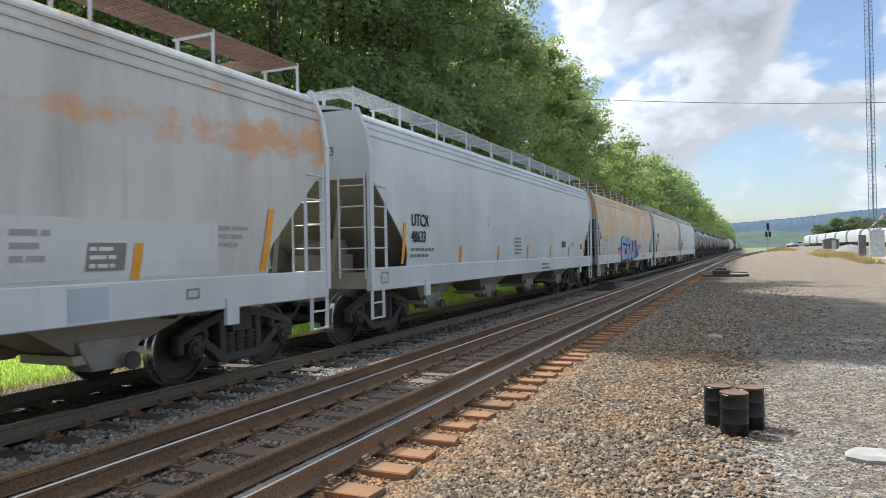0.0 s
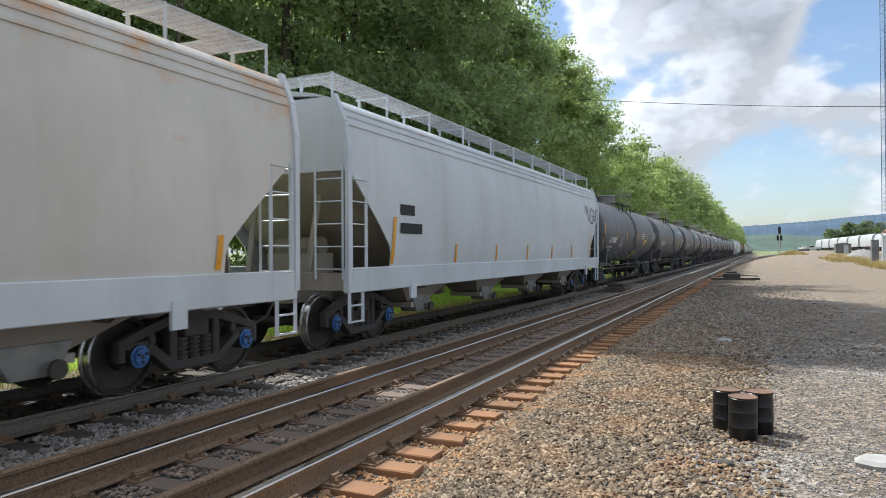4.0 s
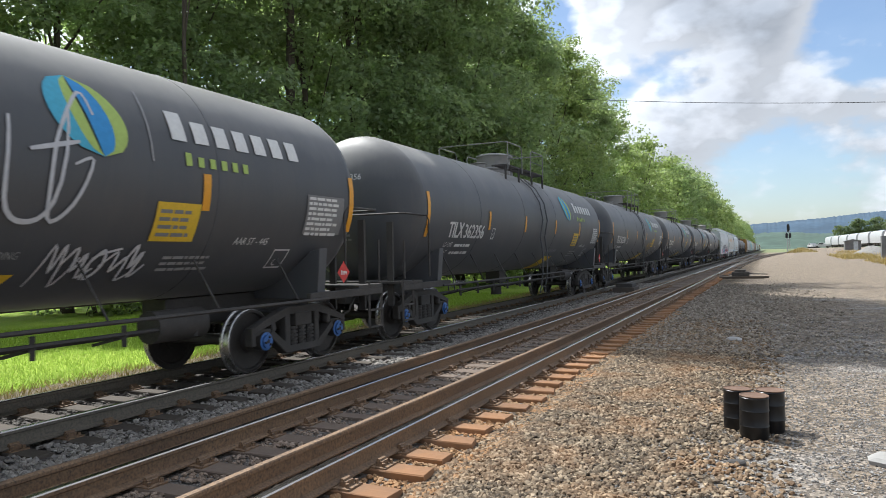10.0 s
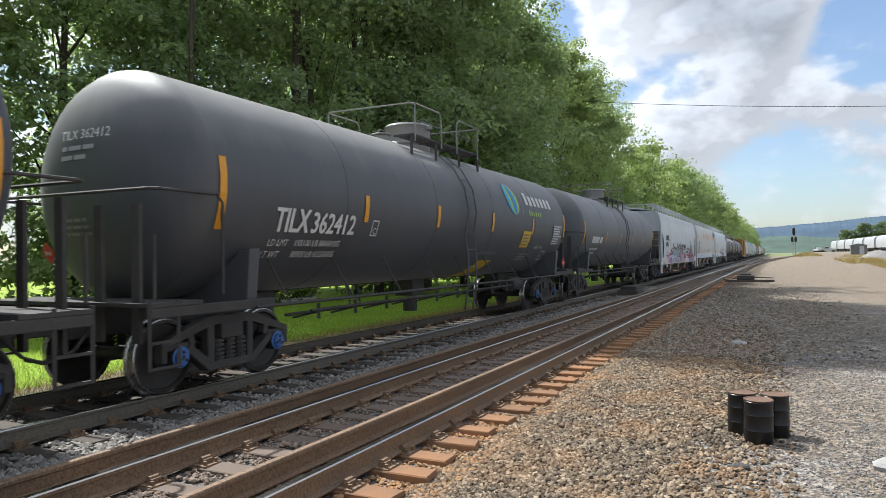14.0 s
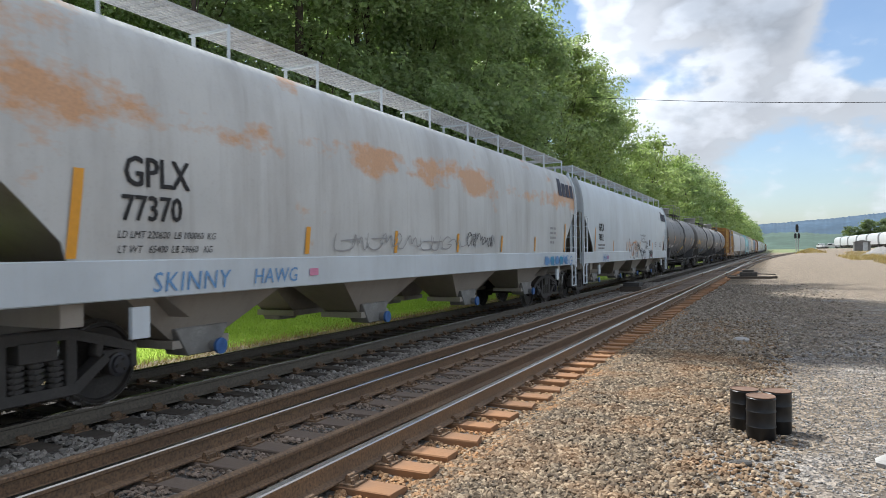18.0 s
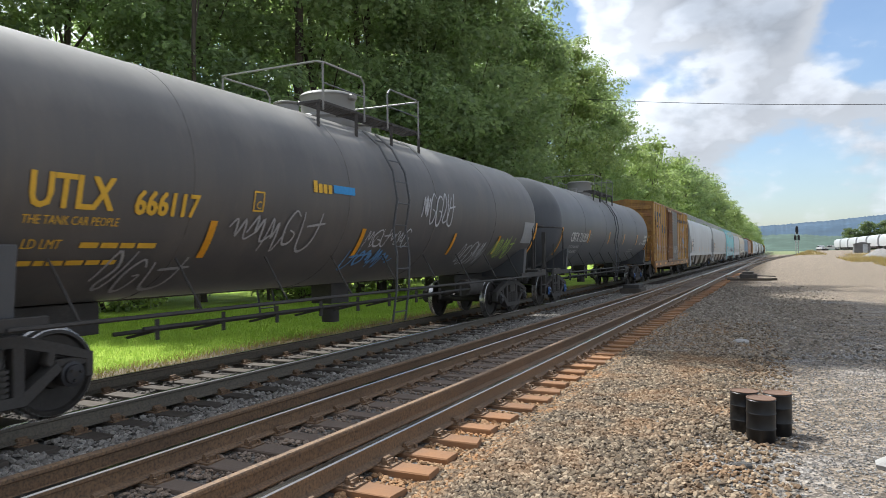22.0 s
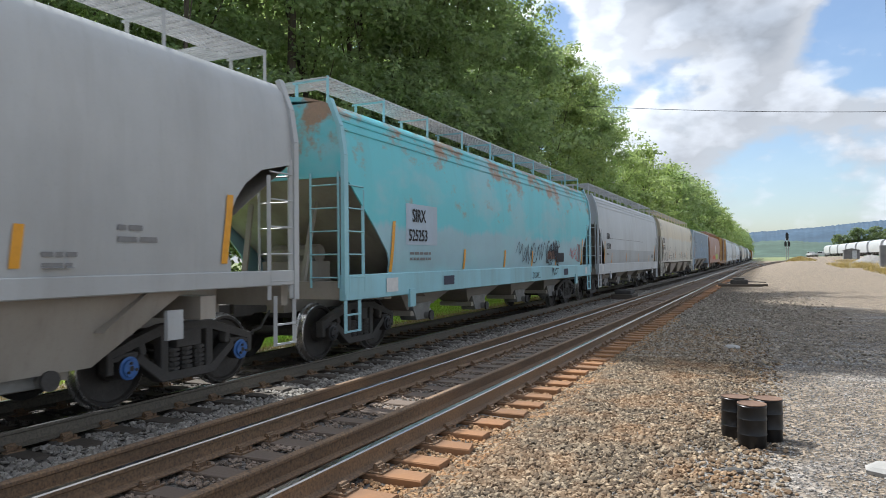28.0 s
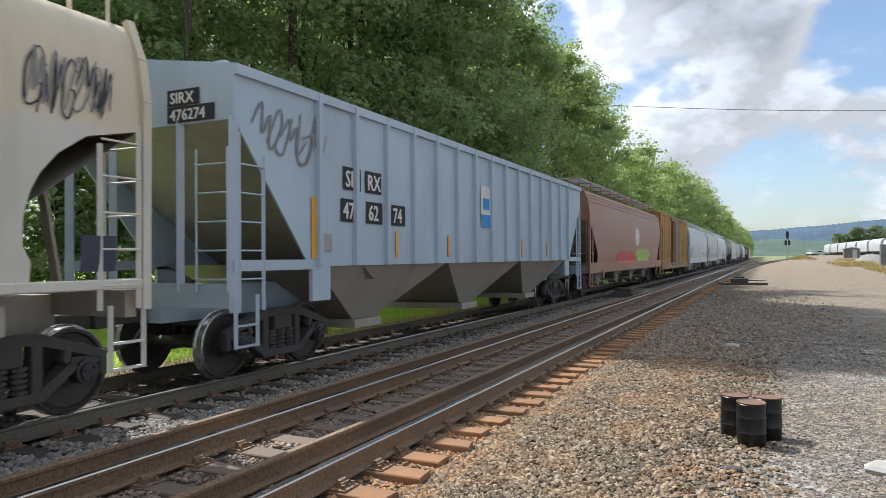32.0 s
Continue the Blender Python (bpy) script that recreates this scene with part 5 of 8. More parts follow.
# ---- box cars ----
def boxcar(D, mat, label, door_mat):
    half = round(D / 2 + 1.75, 2)
    car = thing("box_car", label, "railway wagon", "cars of the freight train")
    w, z0, z1 = 1.50, 0.95, 4.28

    def body(bm):
        box(bm, -w, w, -half, half, z0, z1)
    part("body", shared(("box_body", half), body, mat), mat, car)

    def roof(bm):
        prism(bm, [(-w - 0.05, z1), (w + 0.05, z1), (w + 0.05, z1 + 0.06), (0, z1 + 0.24), (-w - 0.05, z1 + 0.06)], -half - 0.04, half + 0.04, 1)
    part("roof", shared(("box_roof", half), roof, mat), mat, car)

    def roof_rib(bm):
        prism(bm, [(-w, z1 + 0.05), (w, z1 + 0.05), (w, z1 + 0.09), (0, z1 + 0.275), (-w, z1 + 0.09)], -0.04, 0.04, 1)
    for i in range(15):
        part("roof_rib", shared("box_roof_rib", roof_rib, mat), mat, car).location.y = -half + 0.4 + i * (2 * half - 0.8) / 14

    def rib(bm):
        prism(bm, [(w - 0.002, -0.075), (w + 0.06, -0.045), (w + 0.06, 0.045), (w - 0.002, 0.075)], z0 + 0.02, z1 - 0.01, 2)
    for y in (-half + 0.08, -6.94, -6.09, -5.14, -4.21, -3.28, 2.27, 3.2, 4.07, 4.96, 5.91, 6.83, half - 0.08):
        r = part("rib", shared("box_rib", rib, M["yellow_rib"]), M["yellow_rib"], car)
        r.location.y = y

    def sill(bm):
        box(bm, w - 0.02, w + 0.075, -half, half, z0 - 0.17, z0 + 0.17)
        box(bm, -w - 0.075, -w + 0.02, -half, half, z0 - 0.17, z0 + 0.17)
        box(bm, -0.35, 0.35, -half, half, 0.72, z0)
        for y in np.linspace(-half + 2.9, half - 2.9, 6):
            box(bm, -1.4, 1.4, y - 0.05, y + 0.05, 0.68, z0)
    part("side_sill", shared(("box_sill", half), sill, M["door_rust"]), M["door_rust"], car)

    def end(q):
        def f(bm):
            for k in range(8):
                z = z0 + 0.18 + k * 0.40
                y0, y1 = sorted((q * (half - 0.01), q * (half + 0.075)))
                prism(bm, [(-w + 0.1, z), (w - 0.1, z), (w - 0.1, z + 0.05), (w - 0.12, z + 0.19), (-w + 0.12, z + 0.19), (-w + 0.1, z + 0.05)], y0, y1, 1)
        return f
    for q in (-1, 1):
        part("end_rib", shared(("box_end", half, q), end(q), mat, bevel=0.015), mat, car)

    def door(bm):
        box(bm, w - 0.01, w + 0.10, -0.75, 0.75, z0 + 0.12, z1 - 0.12)

    def lock_bar(bm):
        bar(bm, (w + 0.135, 0, z0 + 0.25), (w + 0.135, 0, z1 - 0.25), 0.05, 0.06)

    def cross_bar(bm):
        box(bm, w + 0.098, w + 0.145, -0.74, 0.74, 0, 0.07)

    def plug(bm):
        box(bm, w - 0.01, w + 0.09, -1.3, 1.3, z0 + 0.12, z1 - 0.12)

    def slat(bm):
        box(bm, w + 0.088, w + 0.125, -1.2, 1.2, 0, 0.075)
    a = part("door", shared("box_door", door, M["door_rust"]), M["door_rust"], car, "rusty yellow sliding door")
    a.location.y = -2.10
    for k in range(4):
        part("lock_bar", shared("box_lock_bar", lock_bar, M["door_rust"]), None, a).location.y = -0.62 + k * 0.413
    for z in (z0 + 0.9, z0 + 1.9):
        part("cross_bar", shared("box_cross_bar", cross_bar, M["door_rust"]), None, a).location.z = z
    b = part("door", shared("box_plug", plug, door_mat), door_mat, car, "black louvred plug door")
    b.location.y = 0.2
    for k in range(17):
        part("slat", shared("box_slat", slat, door_mat), door_mat, b).location.z = z0 + 0.26 + k * 0.17

    def track_bar(bm):
        box(bm, w, w + 0.14, -3.0, 4.0, z0 + 0.03, z0 + 0.11)
        box(bm, w, w + 0.12, -3.0, 4.0, z1 - 0.12, z1 - 0.04)
    part("door_track", shared("box_track", track_bar, M["grate_rust"]), None, car)
    for q in (-1, 1):
        ladder(car, 0.97, q, half - 0.05, mat, 1.0, 3.6)
        part("step", shared(("box_step", half, q), stirrup_build(0.97, q, half - 0.05), mat), mat, car)
        bogie(car, q * D / 2, "cap_dark")
    couplers(car, half)
    return car, half


# ---- ribbed hopper ----
def ribbed_hopper(D, mat, label):
    half = round(D / 2 + 1.55, 2)
    car = thing("ribbed_hopper_car", label, "railway wagon", "cars of the freight train")
    w, z0, z1 = 1.55, 1.50, 3.98

    def side(s):
        def f(bm):
            e = half
            prism(bm, [(-e + 1.55, z0), (e - 1.55, z0), (e, 3.35), (e, z1), (-e, z1), (-e, 3.35)], min(s * w, s * (w - 0.03)), max(s * w, s * (w - 0.03)))
        return f
    for s in (-1, 1):
        part("side_sheet", shared(("rib_side", half, s), side(s), mat), mat, car)

    def rib(bm):
        prism(bm, [(w - 0.002, -0.06), (w + 0.075, -0.045), (w + 0.075, 0.045), (w - 0.002, 0.06)], z0 + 0.005, z1 + 0.03, 2)
    n = 15
    for i in range(n):
        y = -half + 1.75 + i * (2 * half - 3.5) / (n - 1)
        r = part("rib", shared("hopper_rib", rib, mat), mat, car)
        r.location.y = y

    def roof(bm):
        prism(bm, [(-w - 0.06, z1 - 0.08), (w + 0.06, z1 - 0.08), (w + 0.06, z1 + 0.05), (0, z1 + 0.3), (-w - 0.06, z1 + 0.05)], -half, half, 1)
        for i in range(14):
            y = -half + 0.6 + i * (2 * half - 1.2) / 13
            box(bm, -0.9, 0.9, y - 0.05, y + 0.05, z1 + 0.12, z1 + 0.32)
    part("roof", shared(("rib_roof", half), roof, mat), mat, car)

    def funnel(bm):
        a = [(-1.5, -2.3, 1.52), (1.5, -2.3, 1.52), (1.5, 2.3, 1.52), (-1.5, 2.3, 1.52)]
        b = [(-0.9, -0.38, 0.55), (0.9, -0.38, 0.55), (0.9, 0.38, 0.55), (-0.9, 0.38, 0.55)]
        loft(bm, [a, b])
        box(bm, -1.0, 1.0, -0.45, 0.45, 0.40, 0.545)
    for k in (-1, 0, 1):
        b = part("hopper_bay", shared("rib_funnel", funnel, M["slope"]), M["slope"], car)
        b.location.y = k * 4.65

    def end(q):
        def f(bm):
            y0, y1 = sorted((q * half, q * (half - 0.05)))
            box(bm, -w, w, y0, y1, 3.35, z1)
        return f

    def slope(q):
        def f(bm):
            a = [(-1.5, q * (half - 0.05), 3.35), (1.5, q * (half - 0.05), 3.35), (1.5, q * (half - 3.4), 1.3), (-1.5, q * (half - 3.4), 1.3)]
            loft(bm, [a, [(x, y - q * 0.05, z - 0.04) for x, y, z in a]])
        return f

    def frame_(q):
        def f(bm):
            y0, y1 = sorted((q * half, q * (half - 0.14)))
            box(bm, -1.5, 1.5, y0, y1, 1.0, 1.3)
            y0, y1 = sorted((q * half, q * (half - 3)))
            box(bm, -0.32, 0.32, y0, y1, 0.78, 1.25)
            for s in (-1, 1):
                bar(bm, (s * 1.5, q * (half - 0.04), 0.95), (s * 1.5, q * (half - 0.04), 3.4), 0.11, 0.09)
                bar(bm, (s * 0.62, q * (half - 0.04), 1.2), (s * 0.62, q * (half - 0.04), 3.4), 0.10, 0.09)
                x0, x1 = sorted((s * 1.50, s * 1.56))
                y0, y1 = sorted((q * half, q * (half - 2.05)))
                box(bm, x0, x1, y0, y1, 1.46, 1.60)
                y0, y1 = sorted((q * (half - 1.6), q * (half - 2.05)))
                box(bm, x0, x1, y0, y1, 1.0, 1.5)
        return f
    for q in (-1, 1):
        part("end_sheet", shared(("rib_end", half, q), end(q), mat), mat, car)
        # slope paint instead of the car's colour stands in for the recess's shade
        part("slope_sheet", shared(("rib_slope", half, q), slope(q), M["slope"]), None, car, "sloping end sheet in dusty paint, darker for its shade")
        part("end_frame", shared(("rib_frame", half, q), frame_(q), mat), mat, car)
        ladder(car, 0.97, q, half - 0.02, mat, 0.95, 3.2)
        end_ladder(car, q, half, mat, 0.98)
        part("step", shared(("rib_step", half, q), stirrup_build(0.97, q, half - 0.02), mat), mat, car)
        bogie(car, q * D / 2, "cap_dark")
    couplers(car, half)
    return car, half

# ---- the train ----
# each car's leading bogie at the start, and the span between its bogies
BOGIES = [(-8.27, 15.9), (11.62, 15.34), (30.95, 15.46), (50.4, 15.79), (70.2, 15.78), (90.04, 13.78), (107.98, 13.8), (125.98, 13.75), (143.8, 13.75), (161.69, 13.78), (179.53, 13.82), (197.54, 13.78), (215.36, 13.79), (233.27, 13.85), (251.26, 16.62), (271.91, 16.3), (292.16, 16.37), (312.84, 13.37), (330.33, 13.82), (348.28, 14.34), (366.91, 11.94), (382.72, 16.95), (403.71, 16.95), (424.63, 13.61), (442.24, 13.01), (459.3, 16.99), (480.4, 14.3), (498.71, 15.9), (518.6, 11.94)]
TRAIN = []


def in_train(k, made):
    TRAIN.append((made[0], BOGIES[k][0] + BOGIES[k][1] / 2))
    return made


def span(k):
    return BOGIES[k][1]


def travelled(t):
    """Metres run by the train since the start."""
    return 14.8882 * t + 0.00249 * t * t - 0.000206 * t ** 3


def weights(car, y, z, skin, ink, rows=2, width=1.2, size=0.085):
    bars(car, y, z, width, rows, skin, ink, size=size)


def plate_box(car, y, z, skin, ink, h=0.26, w=0.20):
    pts, faces = [], []
    for a, b, c, d in ((y, y + w, z, z + 0.02), (y, y + w, z + h - 0.02, z + h), (y, y + 0.02, z, z + h), (y + w - 0.02, y + w, z, z + h)):
        quad_shape(pts, faces, ((a, c), (b, c), (b, d), (a, d)))
    lay(car, "plate_frame", pts, faces, skin, ink)
    word(car, "C", y + w * 0.28, z + h * 0.14, h * 0.55, skin, ink)


def ellipse_mark(car, y, z, skin):
    """The round brand mark: four leaning leaf shapes in blue and green."""
    for k, (m, a, b) in enumerate((("logo_cyan", -1.0, -0.45), ("logo_green", -0.45, -0.12), ("logo_blue", -0.05, 0.55), ("logo_green", 0.55, 0.98))):
        pts, faces = [], []
        n = 12
        for i in range(n + 1):
            s = -1 + 2 * i / n
            c = math.sqrt(max(0.0, 1 - s * s))
            lean = -0.28 * s
            for e in (a, b):
                pts.append((y + 0.42 * (e * c + lean), z + 0.40 * s))
        for i in range(n):
            faces.append((2 * i, 2 * i + 1, 2 * i + 3, 2 * i + 2))
        lay(car, "brand_mark", pts, faces, skin, M[m], 0.012 + 0.001 * k)


def diamond(car, skin, y, z, r, mat):
    pts = [(y, z - r), (y + r, z), (y, z + r), (y - r, z)]
    lay(car, "placard", pts, [(0, 1, 2, 3)], skin, mat, 0.03, "red diamond placard")
    blocks(car, y - r * 0.45, z - r * 0.2, 4, r * 0.16, r * 0.4, r * 0.09, lambda u, v, l: skin(u, v, l + 0.022), M["ink_white"], name="placard_mark")


WEIGHTS = {8: ("195200 LB 88500 KG", "90800 LB 41200 KG"), 6: ("195200 LB 88500 KG", "90800 LB 41200 KG"), 11: ("195200 LB 88500 KG", "90800 LB 41200 KG"), 12: ("195100 LB 88450 KG", "90900 LB 41250 KG")}


def energy_tank(k, number, art=None):
    """The black ethanol cars: one livery, each with its own number."""
    car, half = in_train(k, tank_car(span(k), M["tank_black"], "matt black tank car, white lettering and blue-green round mark"))
    sk = skin_tank
    stripes(car, (-7.47,), 1.99, 2.87, sk, 0.12)
    stripes(car, (7.63,), 2.02, 2.87, sk, 0.12)
    stripes(car, (-4.17, -1.46, 1.5, 4.5), 2.20, 2.63, sk, 0.12)
    word(car, "TILX", -6.44, 1.99, 0.46, sk, M["ink_white"], bold=0.02, wide=0.80)
    word(car, number, -5.62, 1.99, 0.42, sk, M["ink_white"], bold=0.018, wide=0.92)
    word(car, "LD LMT", -6.45, 1.80, 0.13, sk, M["ink_white"])
    if k in WEIGHTS:
        word(car, WEIGHTS[k][0], -5.87, 1.80, 0.13, sk, M["ink_white"])
        word(car, WEIGHTS[k][1], -5.83, 1.64, 0.13, sk, M["ink_white"])
    else:
        bars(car, -5.87, 1.80, 1.0, 1, sk, M["ink_white"], k, 0.07)
        bars(car, -5.95, 1.64, 1.0, 1, sk, M["ink_white"], k + 3, 0.07)
    word(car, "LT WT", -6.5, 1.64, 0.13, sk, M["ink_white"])
    plate_box(car, -3.94, 1.98, sk, M["ink_white"])
    ellipse_mark(car, 2.98, 3.07, sk)
    panel(car, "rule_line", 3.70, 3.72, 2.70, 3.48, sk, M["ink_pale"], 0.0)
    blocks(car, 4.02, 2.98, 7, 0.22, 0.34, 0.13, sk, M["ink_white"])
    blocks(car, 4.18, 2.70, 6, 0.09, 0.15, 0.10, sk, M["logo_green"])
    panel(car, "yellow_panel", 3.78, 4.42, 1.84, 2.27, sk, M["panel_yellow"], 0.03)
    bars(car, 3.84, 2.15, 0.55, 4, lambda u, v, l: sk(u, v, l + 0.004), M["ink_grey"], k, 0.05)
    panel(car, "yellow_panel", 1.30, 2.15, 1.14, 1.52, sk, M["panel_yellow"], 0.75)
    panel(car, "data_panel", 6.48, 7.42, 1.97, 2.53, sk, M["ink_grey"])
    bars(car, 6.52, 2.46, 0.86, 8, lambda u, v, l: sk(u, v, l + 0.004), M["ink_white"], k, 0.05, 1.45)
    word(car, "AAR ST - 445", 5.13, 1.81, 0.13, sk, M["ink_white"], lean=0.2, wide=0.9)
    bars(car, 4.1, 1.64, 0.85, 3, sk, M["ink_pale"], k, 0.04)
    word(car, "VENT TANK WHEN UNLOADING", 1.1, 1.66, 0.10, sk, M["ink_pale"], lean=0.2, wide=0.85)
    word(car, "2 INCH TREAD COMP SHOES", -6.45, 1.01, 0.08, skin_flat(1.485), M["ink_pale"], wide=0.8)
    plate_box(car, 6.02, 1.49, sk, M["ink_white"], 0.26, 0.34)
    flat = skin_flat(1.50)
    diamond(car, flat, 7.3, 1.38, 0.17, M["placard_red"])
    head = skin_head(half)
    word(car, "TILX " + number, -0.55, 3.12, 0.17, head, M["ink_white"])
    bars(car, -0.5, 2.98, 0.7, 2, head, M["ink_pale"], k, 0.07)
    bars(car, -0.45, 2.1, 0.6, 3, head, M["ink_grey"], k, 0.05)
    diamond(car, lambda u, v, l: head(u, v, l + 0.35), -0.35, 1.72, 0.14, M["placard_red"])
    if k in (9, 12):
        panel(car, "lime_tag", -6.75, -6.62, 1.34, 1.48, sk, M["lime"])
    return car, half


def build_train():
    hop, sk, K, W = covered_hopper, skin_round, M["ink_black"], M["ink_white"]
    SILL_TOP[0] = 1.38
    # rusty white hopper
    car, half = in_train(0, hop(span(0), M["white_rust"], "grey-white covered hopper car streaked with rust", M["white"], grate="grate_rust"))
    stripes(car, (-5.0, 0.4, 3.0, 5.66), 1.40, 1.78, sk, 0.12, 0.12)
    stripes(car, (7.75,), 1.42, 2.25, sk, 0.12, 0.2)
    panel(car, "data_panel", 5.06, 5.52, 1.50, 1.78, sk, M["ink_grey"], 0.1)
    bars(car, 5.1, 1.7, 0.36, 3, lambda u, v, l: sk(u, v, l + 0.004), W, 2, 0.05)
    panel(car, "paint_patch", 3.2, 6.9, 1.42, 2.02, sk, M["white_b"], 0.0, 0.006)
    bars(car, 4.3, 1.84, 0.5, 3, sk, M["ink_pale"], 1, 0.07)
    bars(car, 6.9, 1.95, 0.55, 3, sk, M["ink_pale"], 1, 0.06)
    panel(car, "paint_patch", 4.85, 5.3, 1.02, 1.34, skin_sill, M["blue_grey"], 0.0, 0.006)
    plate_box(car, 6.35, 1.14, skin_sill, M["ink_grey"], 0.12, 0.2)
    # white hopper
    car, half = in_train(1, hop(span(1), M["white"], "white covered hopper car with black lettering"))
    word(car, "UTCX", -7.47, 2.14, 0.34, sk, K, bold=0.012, wide=0.85)
    word(car, "48633", -7.48, 1.83, 0.31, sk, K, bold=0.012, wide=0.85)
    bars(car, -7.5, 1.66, 1.1, 2, sk, M["ink_grey"], 4, 0.07)
    stripes(car, (-7.83,), 1.42, 2.2, sk, 0.11, 0.12)
    stripes(car, (-5.0, -2.45, 0.13, 2.66, 5.16), 1.40, 1.77, sk, 0.11, 0.1)
    stripes(car, (7.67,), 1.42, 2.2, sk, 0.11, 0.12)
    panel(car, "data_panel", 4.12, 4.66, 1.72, 1.93, sk, M["ink_navy"])
    bars(car, -1.1, 1.95, 0.75, 5, sk, M["ink_grey"], 6, 0.06)
    bars(car, 5.5, 1.86, 0.4, 2, sk, M["ink_grey"], 6, 0.05)
    panel(car, "data_panel", 6.95, 7.2, 1.66, 1.84, sk, M["ink_navy"])
    plate_box(car, -3.3, 2.25, sk, M["ink_pale"])
    bars(car, 1.5, 1.18, 1.0, 2, skin_sill, M["ink_grey"], 6, 0.07)
    plate_box(car, -8.7, 1.10, skin_sill, M["ink_grey"], 0.2, 0.26)
    word(car, "48633", 0.35, 3.35, 0.22, lambda u, v, l: (u, -half - 0.0 + 0.02 - l - 0.02, v), K)
    # tan hopper with a large sprayed piece
    car, half = in_train(2, hop(span(2), M["tan_rust"], "tan rust-stained covered hopper car with blue-pink graffiti", M["white_b"], grate="grate_rust"))
    panel(car, "paint_patch", -8.6, 7.4, 1.40, 2.08, sk, M["grey_b"], 0.0, 0.005)
    word(car, "ACFX", -7.4, 2.45, 0.30, sk, M["stripe"])
    bars(car, -7.4, 2.2, 0.9, 2, sk, M["stripe"], 5, 0.12)
    stripes(car, (-4.33, 2.22, 3.6, 7.6), 1.40, 1.84, sk, 0.11, 0.1)
    stripes(car, (-7.75,), 1.42, 2.2, sk, 0.11, 0.12)
    blob(car, -4.1, 2.9, 1.05, 2.15, sk, M["spray_pink"], 3, 0.010, "pink sprayed cloud")
    piece(car, [("hook", -3.2, 1.75, "spray_sky", 0.12), ("ring", -1.45, 1.15, "spray_sky", 0.10), ("cup", -0.25, 0.95, "spray_sky", 0.10), ("zag", 0.72, 1.0, "spray_violet", 0.15), ("tail", 1.6, 1.0, "spray_violet", 0.0)], 1.18, 2.12, sk, M["spray_black"], 0.30, 0.06, 0.016, "pale blue sprayed piece with bold black outlines")
    graffiti(car, -4.0, -3.4, 1.55, 1.75, sk, M["spray_black"], 9, 0.03)
    graffiti(car, 2.3, 3.6, 1.62, 1.95, sk, M["spray_black"], 10, 0.03)
    graffiti(car, 4.3, 5.2, 1.10, 1.3, skin_sill, M["spray_black"], 11, 0.03)
    panel(car, "data_panel", 6.9, 7.1, 1.62, 1.82, sk, M["ink_navy"])
    # white hopper with many short strips
    car, half = in_train(3, hop(span(3), M["white_warm"], "warm white covered hopper car with rusty roofline and orange strips", M["white_b"], cap="cap_blue"))
    panel(car, "paint_patch", -7.7, -6.4, 2.35, 2.85, sk, M["ink_white"], 0.0, 0.006)
    word(car, "AOKX", -7.55, 2.41, 0.42, sk, M["ink_navy"], bold=0.02, wide=0.78)
    word(car, "6878", -7.53, 2.02, 0.34, sk, M["ink_navy"], 1.25, bold=0.015, wide=0.8)
    plate_box(car, -6.35, 2.3, sk, K)
    word(car, "LD LMT 202800", -7.5, 1.80, 0.12, sk, K)
    word(car, "LT WT", -7.5, 1.62, 0.12, sk, K)
    word(car, "NEW 12-88", -6.75, 1.62, 0.12, sk, K)
    panel(car, "red_dot", -7.65, -7.55, 1.79, 1.89, sk, M["spray_red"])
    stripes(car, (-7.9,), 1.42, 2.3, sk, 0.11, 0.12)
    stripes(car, (-5.2, -3.45, -1.87, -0.2, 1.46, 3.1, 4.8, 7.7), 1.42, 1.84, sk, 0.10, 0.08)
    panel(car, "yellow_panel", -0.1, 0.6, 1.62, 1.8, sk, M["panel_yellow"])
    bars(car, -4.9, 1.18, 1.1, 1, skin_sill, M["ink_grey"], 7, 0.09)
    graffiti(car, -3.6, -1.8, 1.08, 1.30, skin_sill, M["spray_black"], 12, 0.035)
    # white hopper
    car, half = in_train(4, hop(span(4), M["white_b"], "white covered hopper car with a sprayed tag", M["white"], cap="cap_blue"))
    stripes(car, (-7.8, 7.8), 1.42, 2.25, sk, 0.11, 0.12)
    stripes(car, (-5, -2.5, 0, 2.5, 5), 1.40, 1.8, sk, 0.10, 0.08)
    bars(car, -7.5, 2.3, 0.9, 2, sk, K, 5, 0.24, 1.4)
    graffiti(car, 7.0, 9.0, 2.6, 3.4, sk, M["spray_black"], 14, 0.06, 3)
    # black tanks
    car, half = in_train(5, tank_car(span(5), M["tank_black"], "matt black tank car with yellow panels and strips"))
    ts = skin_tank
    stripes(car, (-7.47, 8.0), 2.0, 2.87, ts, 0.12)
    stripes(car, (-4.6, -1.97, 1.5, 4.6), 2.2, 2.66, ts, 0.12)
    word(car, "UCRX", -6.3, 2.0, 0.36, ts, W, bold=0.015)
    bars(car, -5.3, 2.02, 0.9, 1, ts, W, 4, 0.3)
    weights(car, -6.2, 1.8, ts, W)
    for i, line in enumerate(("EXTERIOR HEATER PIPES", "NO INLET OR OUTLET", "PIPE CAPS REQUIRED")):
        word(car, line, -3.57, 2.25 - i * 0.105, 0.10, ts, W, wide=0.72)
    bars(car, -3.59, 1.94, 1.1, 2, ts, W, 5, 0.05)
    bars(car, -3.53, 1.68, 1.4, 5, ts, M["ink_pale"], 6, 0.04)
    panel(car, "yellow_panel", 1.65, 2.3, 1.14, 1.68, ts, M["panel_yellow"], 0.15)
    panel(car, "yellow_panel", 3.74, 4.37, 1.98, 2.28, ts, M["panel_yellow"])
    panel(car, "data_panel", 6.9, 7.75, 2.2, 2.72, ts, M["ink_pale"])
    bars(car, 2.6, 2.55, 1.4, 3, ts, W, 7, 0.07)
